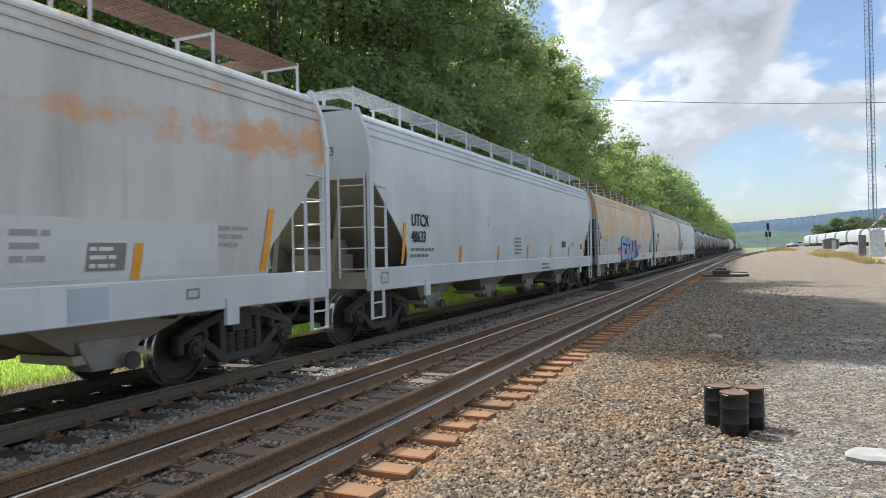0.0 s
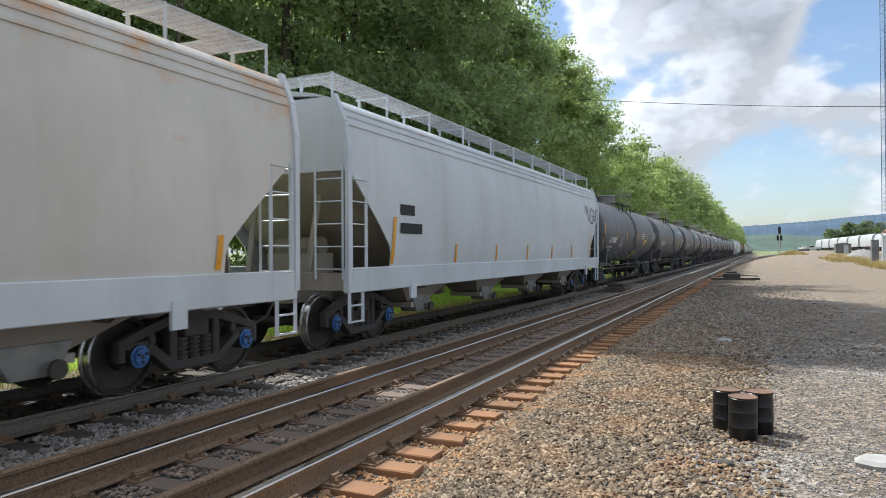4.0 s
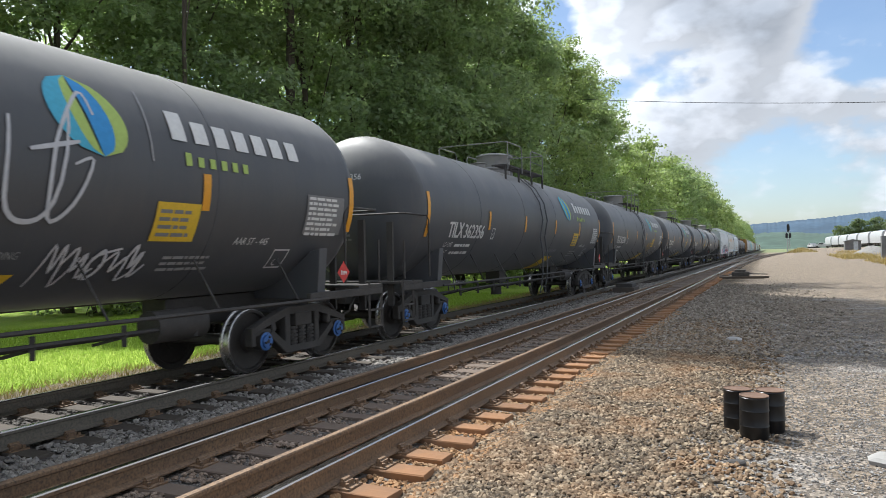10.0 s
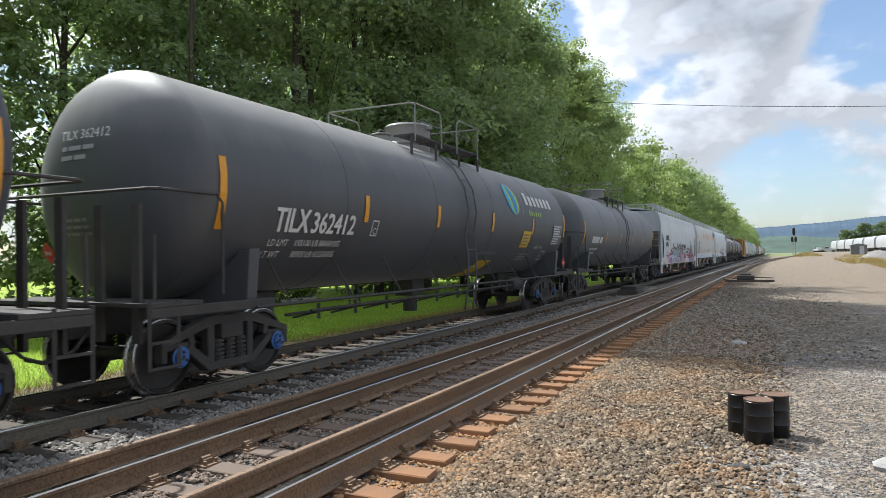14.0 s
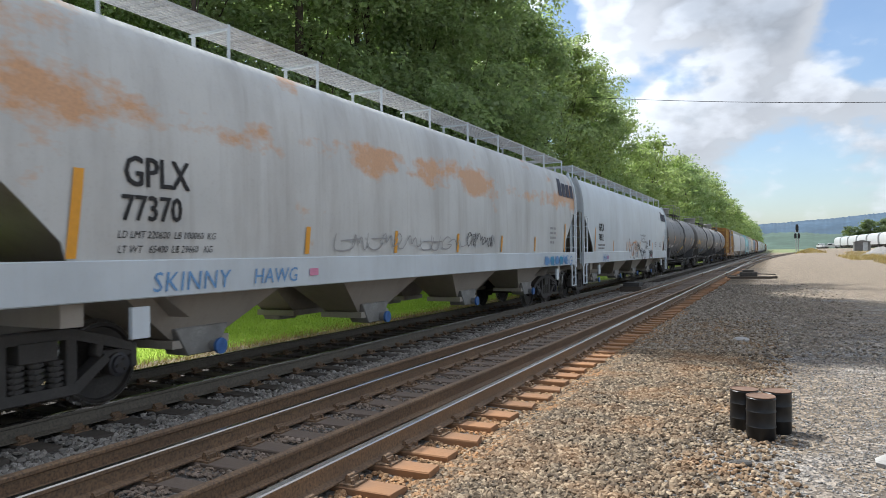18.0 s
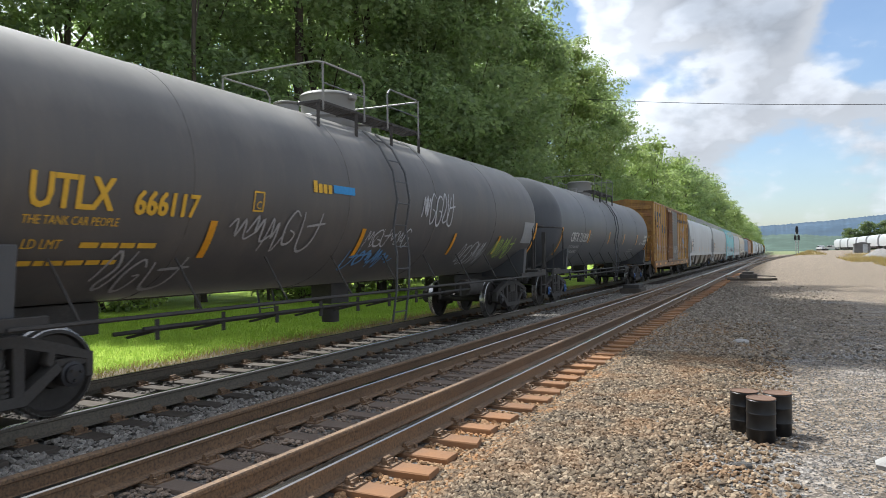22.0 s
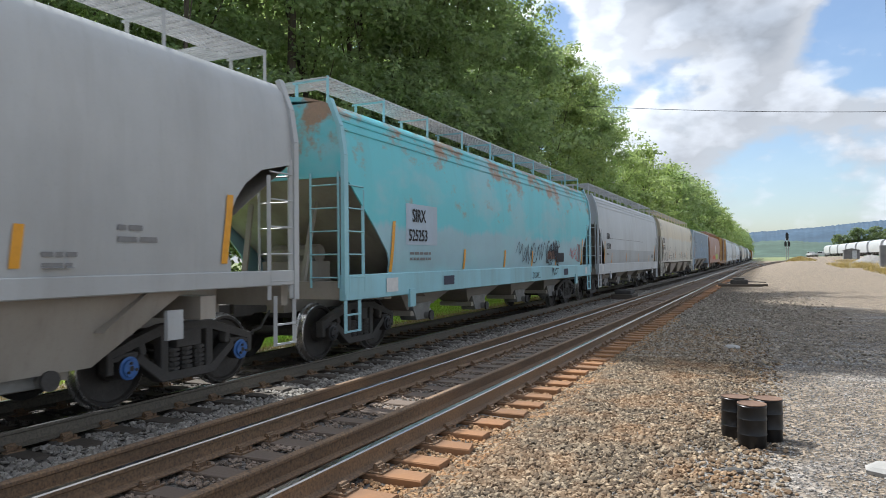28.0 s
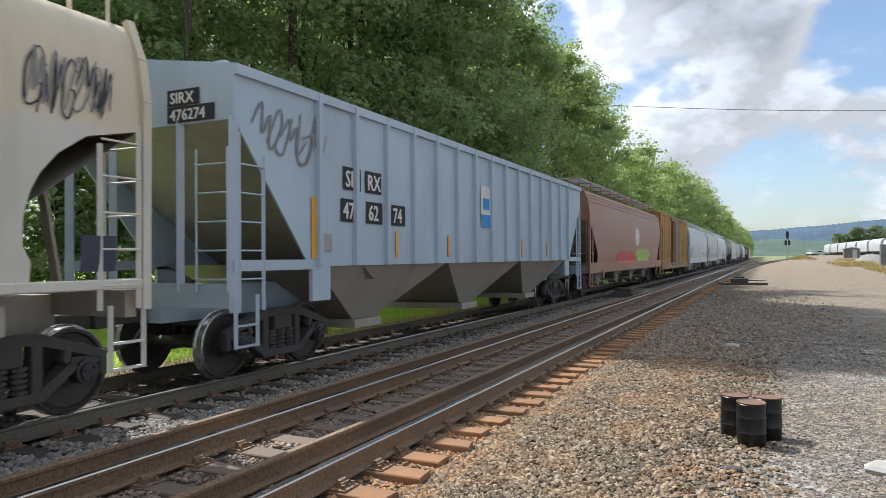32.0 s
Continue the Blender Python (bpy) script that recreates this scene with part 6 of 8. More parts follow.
    bars(car, 2.7, 1.72, 0.7, 4, ts, W, 8, 0.06)
    bars(car, 4.0, 1.66, 1.6, 2, ts, M["ink_pale"], 9, 0.06)
    plate_box(car, 6.2, 1.55, ts, W, 0.2, 0.3)
    energy_tank(6, "362319")
    energy_tank(7, "362428")
    car, half = energy_tank(8, "362362")
    graffiti(car, -2.7, -0.6, 1.35, 2.35, ts, M["spray_white"], 20, 0.05, 6, "white sprayed scrawl")
    graffiti(car, -0.4, 0.6, 1.45, 2.35, ts, M["spray_white"], 21, 0.05, 3)
    graffiti(car, 2.0, 2.9, 2.0, 3.3, ts, M["spray_white"], 22, 0.06, 2)
    graffiti(car, 2.6, 3.8, 1.35, 1.8, ts, M["spray_white"], 23, 0.05)
    energy_tank(9, "362356")
    energy_tank(10, "362396")
    car, half = [x for x in TRAIN[10:11]][0][0], 7.6
    graffiti(car, 2.4, 3.9, 1.4, 2.2, ts, M["ink_yellow"], 24, 0.05, 3)
    car, half = energy_tank(11, "362422")
    graffiti(car, -4.2, -1.3, 1.5, 1.75, ts, M["ink_pale"], 25, 0.04)
    graffiti(car, 2.2, 3.8, 1.5, 2.2, ts, M["ink_pale"], 26, 0.05)
    energy_tank(12, "362412")
    car, half = in_train(13, tank_car(span(13), M["tank_grey"], "plain charcoal tank car", cap="cap_dark"))
    stripes(car, (-7.6, 7.6), 2.0, 2.8, ts, 0.12)
    stripes(car, (-4, -1.2, 1.6, 4.6), 2.1, 2.5, ts, 0.1)
    bars(car, -6.3, 2.05, 1.8, 1, ts, W, 4, 0.3)
    weights(car, -6.2, 1.8, ts, W)
    # white hopper covered in sprayed pieces
    SILL_TOP[0] = 1.36
    car, half = in_train(14, hop(span(14), M["white_b"], "white covered hopper car with large grey and pink graffiti", style="arch", low=1.36, cap="cap_blue", caps_mat="placard_red"))
    word(car, "DOWX", -7.62, 2.41, 0.46, sk, K, 1.15, bold=0.02, wide=0.85)
    word(car, "69340", -7.62, 2.03, 0.42, sk, K, 1.1, bold=0.02, wide=0.85)
    word(car, "LD LMT  220600", -7.69, 1.64, 0.13, sk, K, wide=0.9)
    word(car, "LT WT   65400", -7.69, 1.46, 0.13, sk, K, wide=0.9)
    plate_box(car, -6.1, 2.2, sk, K)
    for y in (-8.6, -5.3, -2.6, 0.1, 2.8, 5.5, 8.4):
        panel(car, "reflector", y - 0.3, y + 0.3, 0.99, 1.09, skin_sill, M["stripe"])
    blob(car, -7.3, -4.9, 1.0, 1.72, sk, M["spray_pink"], 31, 0.011, "pink sprayed cloud")
    crest(car, -6.0, 1.1, 1.0, 2.30, [(0.0, 0.38), (0.05, 0.45), (0.125, 0.68), (0.13, 0.50), (0.17, 0.48), (0.215, 0.62), (0.22, 0.98), (0.26, 0.80), (0.34, 0.72), (0.42, 0.76), (0.47, 0.68), (0.505, 0.98), (0.53, 0.84), (0.60, 0.80), (0.645, 0.97), (0.69, 0.86), (0.755, 1.0), (0.76, 0.66), (0.80, 0.56), (0.86, 0.62), (0.90, 0.56), (0.905, 0.74), (0.95, 0.50), (1.0, 0.44)], sk, M["spray_silver"], M["spray_black"], 0.10, 0.014, "grey sprayed piece with black outlines")
    for i, (a, b, c, d, m) in enumerate(((-5.95, -5.2, 1.02, 1.4, "logo_cyan"), (-3.9, -3.5, 1.2, 1.75, "logo_cyan"), (-3.0, -2.4, 1.03, 1.35, "spray_pink"), (-2.3, -1.75, 1.3, 1.7, "logo_cyan"), (-1.2, -0.7, 1.2, 1.75, "logo_cyan"), (-2.2, -1.8, 1.25, 1.5, "spray_pink"), (-0.9, -0.2, 1.02, 1.5, "spray_pink"), (-0.2, 0.2, 1.04, 1.4, "logo_cyan"), (0.3, 2.3, 1.02, 1.75, "spray_pink"))):
        blob(car, a, b, c, d, sk, M[m], 132 + i, 0.020 + 0.001 * (i % 3))
    pts, faces = [], []
    for line in ([(-5.6, 1.75), (-5.1, 1.95), (-4.8, 1.85), (-5.1, 1.6), (-5.4, 1.55)], [(-4.75, 1.1), (-4.5, 1.6), (-4.9, 1.75)], [(-4.3, 2.05), (-3.9, 1.95), (-3.1, 2.0), (-2.75, 1.75), (-2.8, 1.3), (-3.3, 1.1)], [(-4.2, 1.05), (-4.0, 1.55), (-4.3, 1.8)], [(-3.55, 1.7), (-3.45, 1.2), (-3.2, 1.1)], [(-2.5, 1.15), (-2.65, 1.6), (-2.2, 1.9), (-1.7, 1.7), (-1.7, 1.2), (-2.1, 1.05), (-2.5, 1.2)], [(-1.5, 1.1), (-1.45, 1.9), (-1.05, 1.85), (-1.1, 1.5), (-1.4, 1.45), (-1.0, 1.3), (-1.0, 1.1), (-1.5, 1.08)], [(-0.85, 2.0), (-0.8, 1.2), (-0.3, 1.1)], [(-0.85, 1.95), (-0.2, 2.0)], [(-0.8, 1.55), (-0.4, 1.6)], [(0.0, 1.1), (0.15, 1.6), (0.6, 1.65), (0.75, 1.1)]):
        ribbon(pts, faces, curl(line), 0.055)
    lay(car, "graffiti", pts, faces, sk, M["ink_navy"], 0.030, "thin dark inner lines")
    graffiti(car, -0.6, 2.5, 1.78, 2.32, sk, M["spray_black"], 37, 0.05, 12)
    graffiti(car, -0.6, 2.5, 1.82, 2.28, sk, M["spray_black"], 48, 0.035, 11, "", 0.022)
    graffiti(car, 1.5, 2.6, 1.2, 1.8, sk, M["spray_black"], 49, 0.05, 4, "", 0.026)
    for i, (text, y) in enumerate((("BEEF IS WHEN", 3.35), ("U NEED BGUNS", 2.85), ("TO WALK DA", 3.2), ("STREET", 3.55))):
        word(car, text, y, 1.84 - i * 0.21, 0.22, sk, M["spray_black"], 1.0, bold=0.008, lean=0.12, wide=0.85)
    crest(car, 4.5, 8.3, 1.0, 2.35, [(0.0, 0.25), (0.06, 0.62), (0.16, 0.70), (0.2, 0.86), (0.28, 1.0), (0.36, 0.74), (0.40, 0.60), (0.48, 0.58), (0.50, 0.84), (0.60, 0.92), (0.66, 0.66), (0.72, 0.52), (0.82, 0.40), (0.92, 0.30), (1.0, 0.16)], sk, M["spray_violet"], M["spray_black"], 0.06, 0.014, "red and blue sprayed piece")
    for i, (a, b, c, d) in enumerate(((4.75, 5.15, 1.15, 1.8), (5.3, 5.75, 1.2, 2.1), (6.0, 6.35, 1.1, 1.6), (6.45, 6.85, 1.3, 2.1), (6.95, 7.5, 1.05, 1.5))):
        blob(car, a, b, c, d, sk, M["spray_red"], 144 + i, 0.021)
    pts, faces = [], []
    for line in ([(4.6, 1.05), (4.85, 1.8), (5.2, 1.85), (5.15, 1.2)], [(5.25, 1.1), (5.3, 2.0), (5.55, 2.2), (5.85, 1.75), (5.85, 1.1)], [(5.95, 1.05), (6.0, 1.65), (6.35, 1.7), (6.4, 1.2)], [(6.45, 1.1), (6.45, 2.05), (6.85, 2.15), (6.95, 1.6), (6.8, 1.1)], [(6.9, 1.1), (7.1, 1.5), (7.6, 1.35), (7.9, 1.05)]):
        ribbon(pts, faces, curl(line), 0.07)
    lay(car, "graffiti", pts, faces, sk, M["spray_white"], 0.030)
    bars(car, 5.4, 2.5, 0.9, 4, sk, M["ink_grey"], 4, 0.05)
    # a pair of white hoppers
    SILL_TOP[0] = 1.58
    car, half = in_train(15, hop(span(15), M["white_rust"], "white covered hopper car with rust blooms and blue tags", M["white"], low=1.58, caps_mat="cap_blue", seams=False))
    word(car, "GPLX", -7.63, 2.33, 0.44, sk, K, bold=0.012, wide=0.8)
    word(car, "77370", -7.66, 1.98, 0.37, sk, K, bold=0.012, wide=0.85)
    word(car, "LD LMT 220600  LB 100060  KG", -7.7, 1.80, 0.11, sk, K, lean=0.2, wide=0.9)
    word(car, "LT WT   65400  LB 29660   KG", -7.7, 1.65, 0.11, sk, K, lean=0.2, wide=0.9)
    stripes(car, (-8.2,), 1.6, 2.45, sk, 0.11, 0.1)
    stripes(car, (-4.63, -2.15, 0.4, 2.9, 5.4), 1.62, 2.0, sk, 0.10, 0.1)
    stripes(car, (8.27,), 1.6, 2.45, sk, 0.11, 0.12)
    word(car, "SKINNY", -7.3, 1.24, 0.30, skin_sill, M["spray_blue"], 1.1, lean=0.15)
    word(car, "HAWG", -5.75, 1.26, 0.27, skin_sill, M["spray_blue"], 1.05, lean=0.15)
    panel(car, "hazard_sticker", -4.6, -4.4, 1.32, 1.42, skin_sill, M["spray_pink"])
    graffiti(car, -4.0, 0.5, 1.65, 1.95, sk, M["ink_pale"], 52, 0.035, 10)
    graffiti(car, 0.8, 2.4, 1.68, 2.05, sk, M["spray_black"], 53, 0.03, 5)
    blocks(car, 7.85, 3.3, 4, 0.34, 0.52, 0.09, sk, M["ink_navy"])
    bars(car, 6.8, 2.25, 0.6, 4, sk, M["ink_pale"], 5, 0.08)
    for i, y in enumerate((6.2, 6.75, 7.2, 7.65, 8.15)):
        blob(car, y, y + 0.4, 1.2, 1.5, skin_sill, M[("spray_blue", "logo_cyan", "spray_blue", "logo_cyan", "spray_blue")[i]], 54 + i, 0.014)
    graffiti(car, 6.2, 9.0, 1.19, 1.48, skin_sill, M["spray_blue"], 60, 0.05, 8)
    car, half = in_train(16, hop(span(16), M["white"], "clean white covered hopper car with black tags", low=1.58, caps_mat="cap_blue", seams=False))
    word(car, "GPLX", -7.4, 2.34, 0.40, sk, K, bold=0.012, wide=0.8)
    word(car, "78012", -7.45, 1.99, 0.35, sk, K, bold=0.012, wide=0.85)
    bars(car, -7.5, 1.80, 1.3, 2, sk, M["ink_grey"], 5, 0.07)
    word(car, "LX 78012", 0.3, 3.3, 0.2, lambda u, v, l: (u, -half - l, v), K)
    stripes(car, (-8.05,), 1.6, 2.45, sk, 0.11, 0.15)
    stripes(car, (-4.93, -2.2, 0.98, 4.6), 1.6, 2.0, sk, 0.10, 0.12)
    stripes(car, (8.3,), 1.6, 2.4, sk, 0.11, 0.12)
    graffiti(car, -2.0, 0.3, 1.2, 2.2, sk, M["spray_black"], 61, 0.05, 3)
    graffiti(car, -2.0, 0.3, 1.25, 2.1, sk, M["spray_orange"], 62, 0.05, 3)
    graffiti(car, -6.9, -6.0, 1.2, 1.5, skin_sill, M["spray_blue"], 63, 0.03)
    for i, line in enumerate(("HAMMERING ON SIDE", "OF CAR WILL", "CONTAMINATE PRODUCT")):
        word(car, line, 1.15 + (0.25 if i == 1 else 0) - (0.05 if i == 2 else 0), 2.28 - i * 0.15, 0.14, sk, K)
    graffiti(car, 1.04, 2.1, 1.2, 1.76, sk, M["spray_black"], 64, 0.075, 4)
    graffiti(car, 3.31, 4.4, 1.2, 1.70, sk, M["spray_black"], 65, 0.065, 4)
    panel(car, "paint_patch", 3.9, 4.3, 1.28, 1.40, skin_sill, M["spray_pink"])
    for y in (2.28, 4.5):
        panel(car, "graffiti", y, y + 0.05, 1.38, 1.72, sk, M["spray_black"], 0.1)
        panel(car, "graffiti", y - 0.03, y + 0.06, 1.21, 1.29, skin_sill, M["spray_black"])
    graffiti(car, 2.5, 3.25, 1.66, 1.92, sk, M["spray_black"], 66, 0.03, 5)
    graffiti(car, 2.6, 3.1, 1.93, 2.05, sk, M["spray_black"], 68, 0.03, 2)
    graffiti(car, 0.0, 0.9, 1.4, 2.0, sk, M["spray_black"], 67, 0.05, 3)
    panel(car, "data_panel", 3.56, 3.97, 1.82, 2.12, sk, K)
    bars(car, 3.6, 2.04, 0.34, 4, lambda u, v, l: sk(u, v, l + 0.004), M["ink_pale"], 8, 0.03, 2.2)
    bars(car, 5.4, 1.98, 0.6, 3, sk, M["ink_grey"], 8, 0.06)
    bars(car, 7.0, 1.98, 0.7, 3, sk, M["ink_grey"], 9, 0.06)
    blocks(car, 7.85, 3.25, 4, 0.34, 0.52, 0.09, sk, M["ink_navy"])
    panel(car, "hazard_sticker", -6.2, -5.9, 1.3, 1.42, skin_sill, M["spray_pink"])
    # tanks of other owners
    car, half = in_train(17, tank_car(span(17), M["tank_black"], "black tank car with chalky tags", cap="cap_dark"))
    stripes(car, (-7.3, 7.4), 1.7, 2.5, ts, 0.12)
    stripes(car, (-4.2, -1.38, 1.43, 5.17), 2.06, 2.52, ts, 0.11)
    word(car, "BRCX", -6.1, 1.76, 0.32, ts, W, wide=0.85)
    bars(car, -5.0, 1.78, 0.9, 1, ts, W, 6, 0.2)
    weights(car, -6.0, 1.58, ts, W)
    graffiti(car, -3.3, -2.0, 1.7, 2.1, ts, M["ink_pale"], 70, 0.04, 5)
    panel(car, "yellow_panel", 0.55, 1.1, 1.42, 1.86, ts, M["panel_yellow"], 0.35)
    panel(car, "data_panel", 0.85, 1.05, 1.5, 1.66, lambda u, v, l: ts(u, v, l + 0.004), W)
    panel(car, "data_panel", 6.3, 7.1, 1.9, 2.4, ts, M["ink_pale"])
    bars(car, 3.4, 1.62, 0.8, 1, ts, M["ink_pale"], 2, 0.06)
    plate_box(car, 5.4, 1.45, ts, W, 0.2, 0.3)
    car, half = in_train(18, tank_car(span(18), M["tank_brown"], "sooty brown-black tank car with yellow lettering and tags", cap="cap_dark"))
    Y = M["ink_yellow"]
    word(car, "UTLX", -6.72, 2.1, 0.46, ts, Y, bold=0.02, wide=0.78)
    word(car, "666117", -5.56, 2.08, 0.36, ts, Y, bold=0.02, wide=0.82)
    word(car, "THE TANK CAR PEOPLE", -6.72, 1.95, 0.12, ts, Y, wide=0.8)
    word(car, "LD LMT", -6.65, 1.72, 0.13, ts, Y, wide=0.9)
    bars(car, -6.05, 1.73, 1.1, 1, ts, Y, 5, 0.07)
    bars(car, -6.6, 1.56, 1.5, 1, ts, Y, 6, 0.06)
    stripes(car, (-4.37, -1.0, 2.6, 5.2), 1.62, 2.06, ts, 0.11)
    stripes(car, (-7.6, 7.8), 1.6, 2.45, ts, 0.12)
    plate_box(car, -3.75, 2.2, ts, Y)
    panel(car, "brand_mark", -2.0, -1.42, 2.56, 2.68, ts, M["logo_blue"])
    blocks(car, -2.5, 2.54, 4, 0.09, 0.17, 0.03, ts, Y)
    graffiti(car, -4.1, -2.4, 1.7, 2.25, ts, M["ink_pale"], 71, 0.05, 5)
    graffiti(car, -5.7, -4.7, 1.25, 1.7, ts, M["ink_pale"], 72, 0.05, 3)
    graffiti(car, -1.2, 0.2, 1.4, 1.75, ts, M["spray_blue"], 73, 0.05, 5)
    graffiti(car, -0.9, 0.6, 1.75, 2.1, ts, M["spray_white"], 74, 0.035, 6)
    graffiti(car, 0.9, 2.2, 2.2, 2.9, ts, M["spray_white"], 75, 0.05, 5)
    graffiti(car, 3.2, 4.4, 1.4, 1.9, ts, M["spray_white"], 76, 0.04, 5)
    graffiti(car, 5.0, 6.2, 1.5, 2.1, ts, M["logo_green"], 77, 0.05, 4)
    panel(car, "data_panel", 6.8, 7.6, 1.9, 2.45, ts, M["ink_pale"])
    car, half = in_train(19, tank_car(span(19), M["tank_grey"], "charcoal tank car with white lettering"))
    word(car, "CBTX 721059", -6.62, 2.0, 0.43, ts, W, wide=0.88, bold=0.008)
    word(car, "LD LMT 204900 LB 92900 KG", -6.5, 1.79, 0.12, ts, W, lean=0.2, wide=0.9)
    word(car, "LT WT   81100 LB 36800 KG", -6.55, 1.63, 0.12, ts, W, lean=0.2, wide=0.9)
    stripes(car, (-7.75, 8.07), 1.57, 2.42, ts, 0.13)
    stripes(car, (-4.27, -0.98, 2.0, 5.08), 1.98, 2.43, ts, 0.12)
    plate_box(car, -4.1, 2.02, ts, M["ink_pale"])
    panel(car, "data_panel", 6.83, 7.8, 1.97, 2.48, ts, M["ink_grey"])
    bars(car, 6.86, 2.4, 0.9, 7, lambda u, v, l: ts(u, v, l + 0.004), W, 3, 0.05, 1.4)
    word(car, "AAR ST-470", 5.9, 1.99, 0.15, ts, W, lean=0.15)
    bars(car, 3.9, 1.72, 1.2, 2, ts, M["ink_pale"], 4, 0.05)
    head = skin_head(half)
    word(car, "CBTX 721059", -0.55, 2.86, 0.18, head, W)
    bars(car, -0.5, 2.7, 0.75, 2, head, M["ink_pale"], 5, 0.07)
    bars(car, -0.4, 2.1, 0.6, 3, head, M["ink_pale"], 5, 0.05)
    # box car
    car, half = in_train(20, boxcar(span(20), M["yellow_box"], "rusty yellow box car with a black louvred door", M["black_door"]))
    bs, over = skin_flat(1.505), skin_flat(1.552)
    for a, b, c, d in ((-7.45, -6.98, 3.3, 3.85), (-6.85, -6.15, 3.62, 3.85), (-6.45, -6.0, 3.28, 3.6), (-6.0, -5.25, 3.62, 3.82), (-5.35, -4.95, 3.2, 3.95), (-7.55, -6.75, 3.1, 3.18), (-7.55, -7.47, 2.6, 3.1), (-7.5, -6.75, 2.58, 2.66), (-6.85, -6.77, 2.66, 3.1), (-6.6, -5.6, 2.98, 3.1), (-4.97, -4.4, 2.72, 3.2), (-4.15, -3.55, 2.72, 3.06), (-3.4, -2.95, 2.72, 3.04)):
        panel(car, "brand_mark", a, b, c, d, bs, M["faded_navy"], 0.16)
    word(car, "AB", -6.74, 2.12, 0.36, bs, M["ink_grey"], 1.3, bold=0.01)
    bars(car, -6.6, 1.80, 1.15, 1, bs, M["ink_grey"], 2, 0.22)
    for a, b, c, d in ((-6.02, -5.22, 1.55, 3.4), (-4.14, -3.36, 1.1, 2.3), (1.55, 2.2, 1.45, 2.2), (4.14, 4.88, 2.1, 3.3), (5.04, 5.7, 2.3, 2.95), (3.28, 4.0, 1.0, 2.1)):
        panel(car, "paint_patch", a, b, c, d, bs, M["box_red"], 0.0, 0.004)
    panel(car, "paint_patch", 1.6, 2.1, 1.16, 1.45, bs, M["terracotta"], 0.0, 0.006)
    panel(car, "paint_patch", -7.5, -7.02, 1.2, 1.4, bs, M["terracotta"], 0.0, 0.006)
    bars(car, -6.5, 1.42, 0.7, 2, bs, M["ink_grey"], 5, 0.07)
    word(car, "next", 3.36, 2.80, 0.26, bs, M["faded_navy"], bold=0.01, wide=0.9)
    word(car, "load", 3.36, 2.57, 0.26, bs, M["faded_navy"], bold=0.01, wide=0.9)
    word(car, "any", 6.07, 2.82, 0.22, bs, M["spray_red"])
    word(car, "road", 6.09, 2.63, 0.22, bs, M["faded_navy"])
    word(car, "The", 1.63, 3.56, 0.40, over, M["faded_navy"], bold=0.018)
    word(car, "nationwide", 2.40, 3.56, 0.40, over, M["faded_navy"], bold=0.018, wide=1.12)
    word(car, "boxcar pool", 4.84, 3.60, 0.40, over, M["faded_navy"], bold=0.018, wide=1.14)
    pts, faces = [], []
    for a, b in (((4.22, 3.37), (4.95, 2.95)), ((5.68, 3.36), (5.05, 3.05)), ((4.33, 2.16), (4.95, 2.55)), ((5.7, 2.14), (5.05, 2.55)), ((5.0, 3.05), (5.0, 2.45))):
        ribbon(pts, faces, [a, (a[0] + (b[0] - a[0]) * 0.3, a[1] + (b[1] - a[1]) * 0.3), (a[0] + (b[0] - a[0]) * 0.7, a[1] + (b[1] - a[1]) * 0.7), b], 0.27)
    lay(car, "cross_mark", pts, faces, bs, M["spray_blue"], 0.012, "blue painted cross")
    for i, y in enumerate((-7.3, -5.9, -3.9, -1.2, 1.7, 3.95, 6.4)):
        panel(car, "reflector", y - 0.28, y + 0.28, 0.88, 1.01, skin_flat(1.577), M["stripe"])
    for i, (a, b) in enumerate(((-6.9, -6.4), (-6.2, -5.3), (-4.4, -3.5), (-3.3, -2.4))):
        graffiti(car, a, b, 1.5, 2.1, skin_flat(1.508 if i < 3 else 1.61), M["spray_white"], 80 + i, 0.045, 2)
    # three sprayed domes over grimy panels
    pts, faces = [], []
    for a, b in ((2.36, 3.22), (3.22, 4.04), (4.04, 4.94)):
        ribbon(pts, faces, [(a + (b - a) * i / 12, 1.38 + 0.74 * math.sin(math.pi * (0.12 + 0.76 * i / 12)) ** 0.5) for i in range(13)], 0.05)
    lay(car, "graffiti", pts, faces, bs, M["spray_white"], 0.02, "white sprayed outline of three domes")
    for i, (a, b, c, d) in enumerate(((2.42, 3.10, 1.15, 1.75), (3.3, 3.95, 1.12, 1.95), (4.16, 4.86, 1.12, 1.8), (-5.05, -4.4, 1.2, 1.6), (-7.4, -7.05, 1.2, 1.65))):
        blob(car, a, b, c, d, bs, M[("slope", "door_rust", "box_red", "door_rust", "slope")[i]], 90 + i, 0.007, "grimy overpainted patch")
    graffiti(car, 2.5, 3.05, 1.2, 1.6, bs, M["ink_pale"], 85, 0.05, 2)
    graffiti(car, 3.35, 3.9, 1.2, 1.7, bs, M["ink_pale"], 86, 0.05, 2)
    graffiti(car, 4.2, 4.8, 1.2, 1.6, bs, M["faded_navy"], 87, 0.05, 2)
    panel(car, "paint_patch", 5.13, 5.71, 1.0, 1.83, bs, M["yellow_rib"], 0.0, 0.006)
    panel(car, "data_panel", 5.19, 5.69, 1.84, 2.0, bs, M["spray_blue"])
    panel(car, "data_panel", 6.11, 6.6, 1.2, 1.93, bs, M["ink_white"])
    panel(car, "data_panel", 6.13, 6.58, 1.22, 1.91, lambda u, v, l: bs(u, v, l + 0.004), M["faded_navy"])
    panel(car, "data_panel", 6.9, 7.05, 1.5, 1.7, bs, M["spray_blue"])
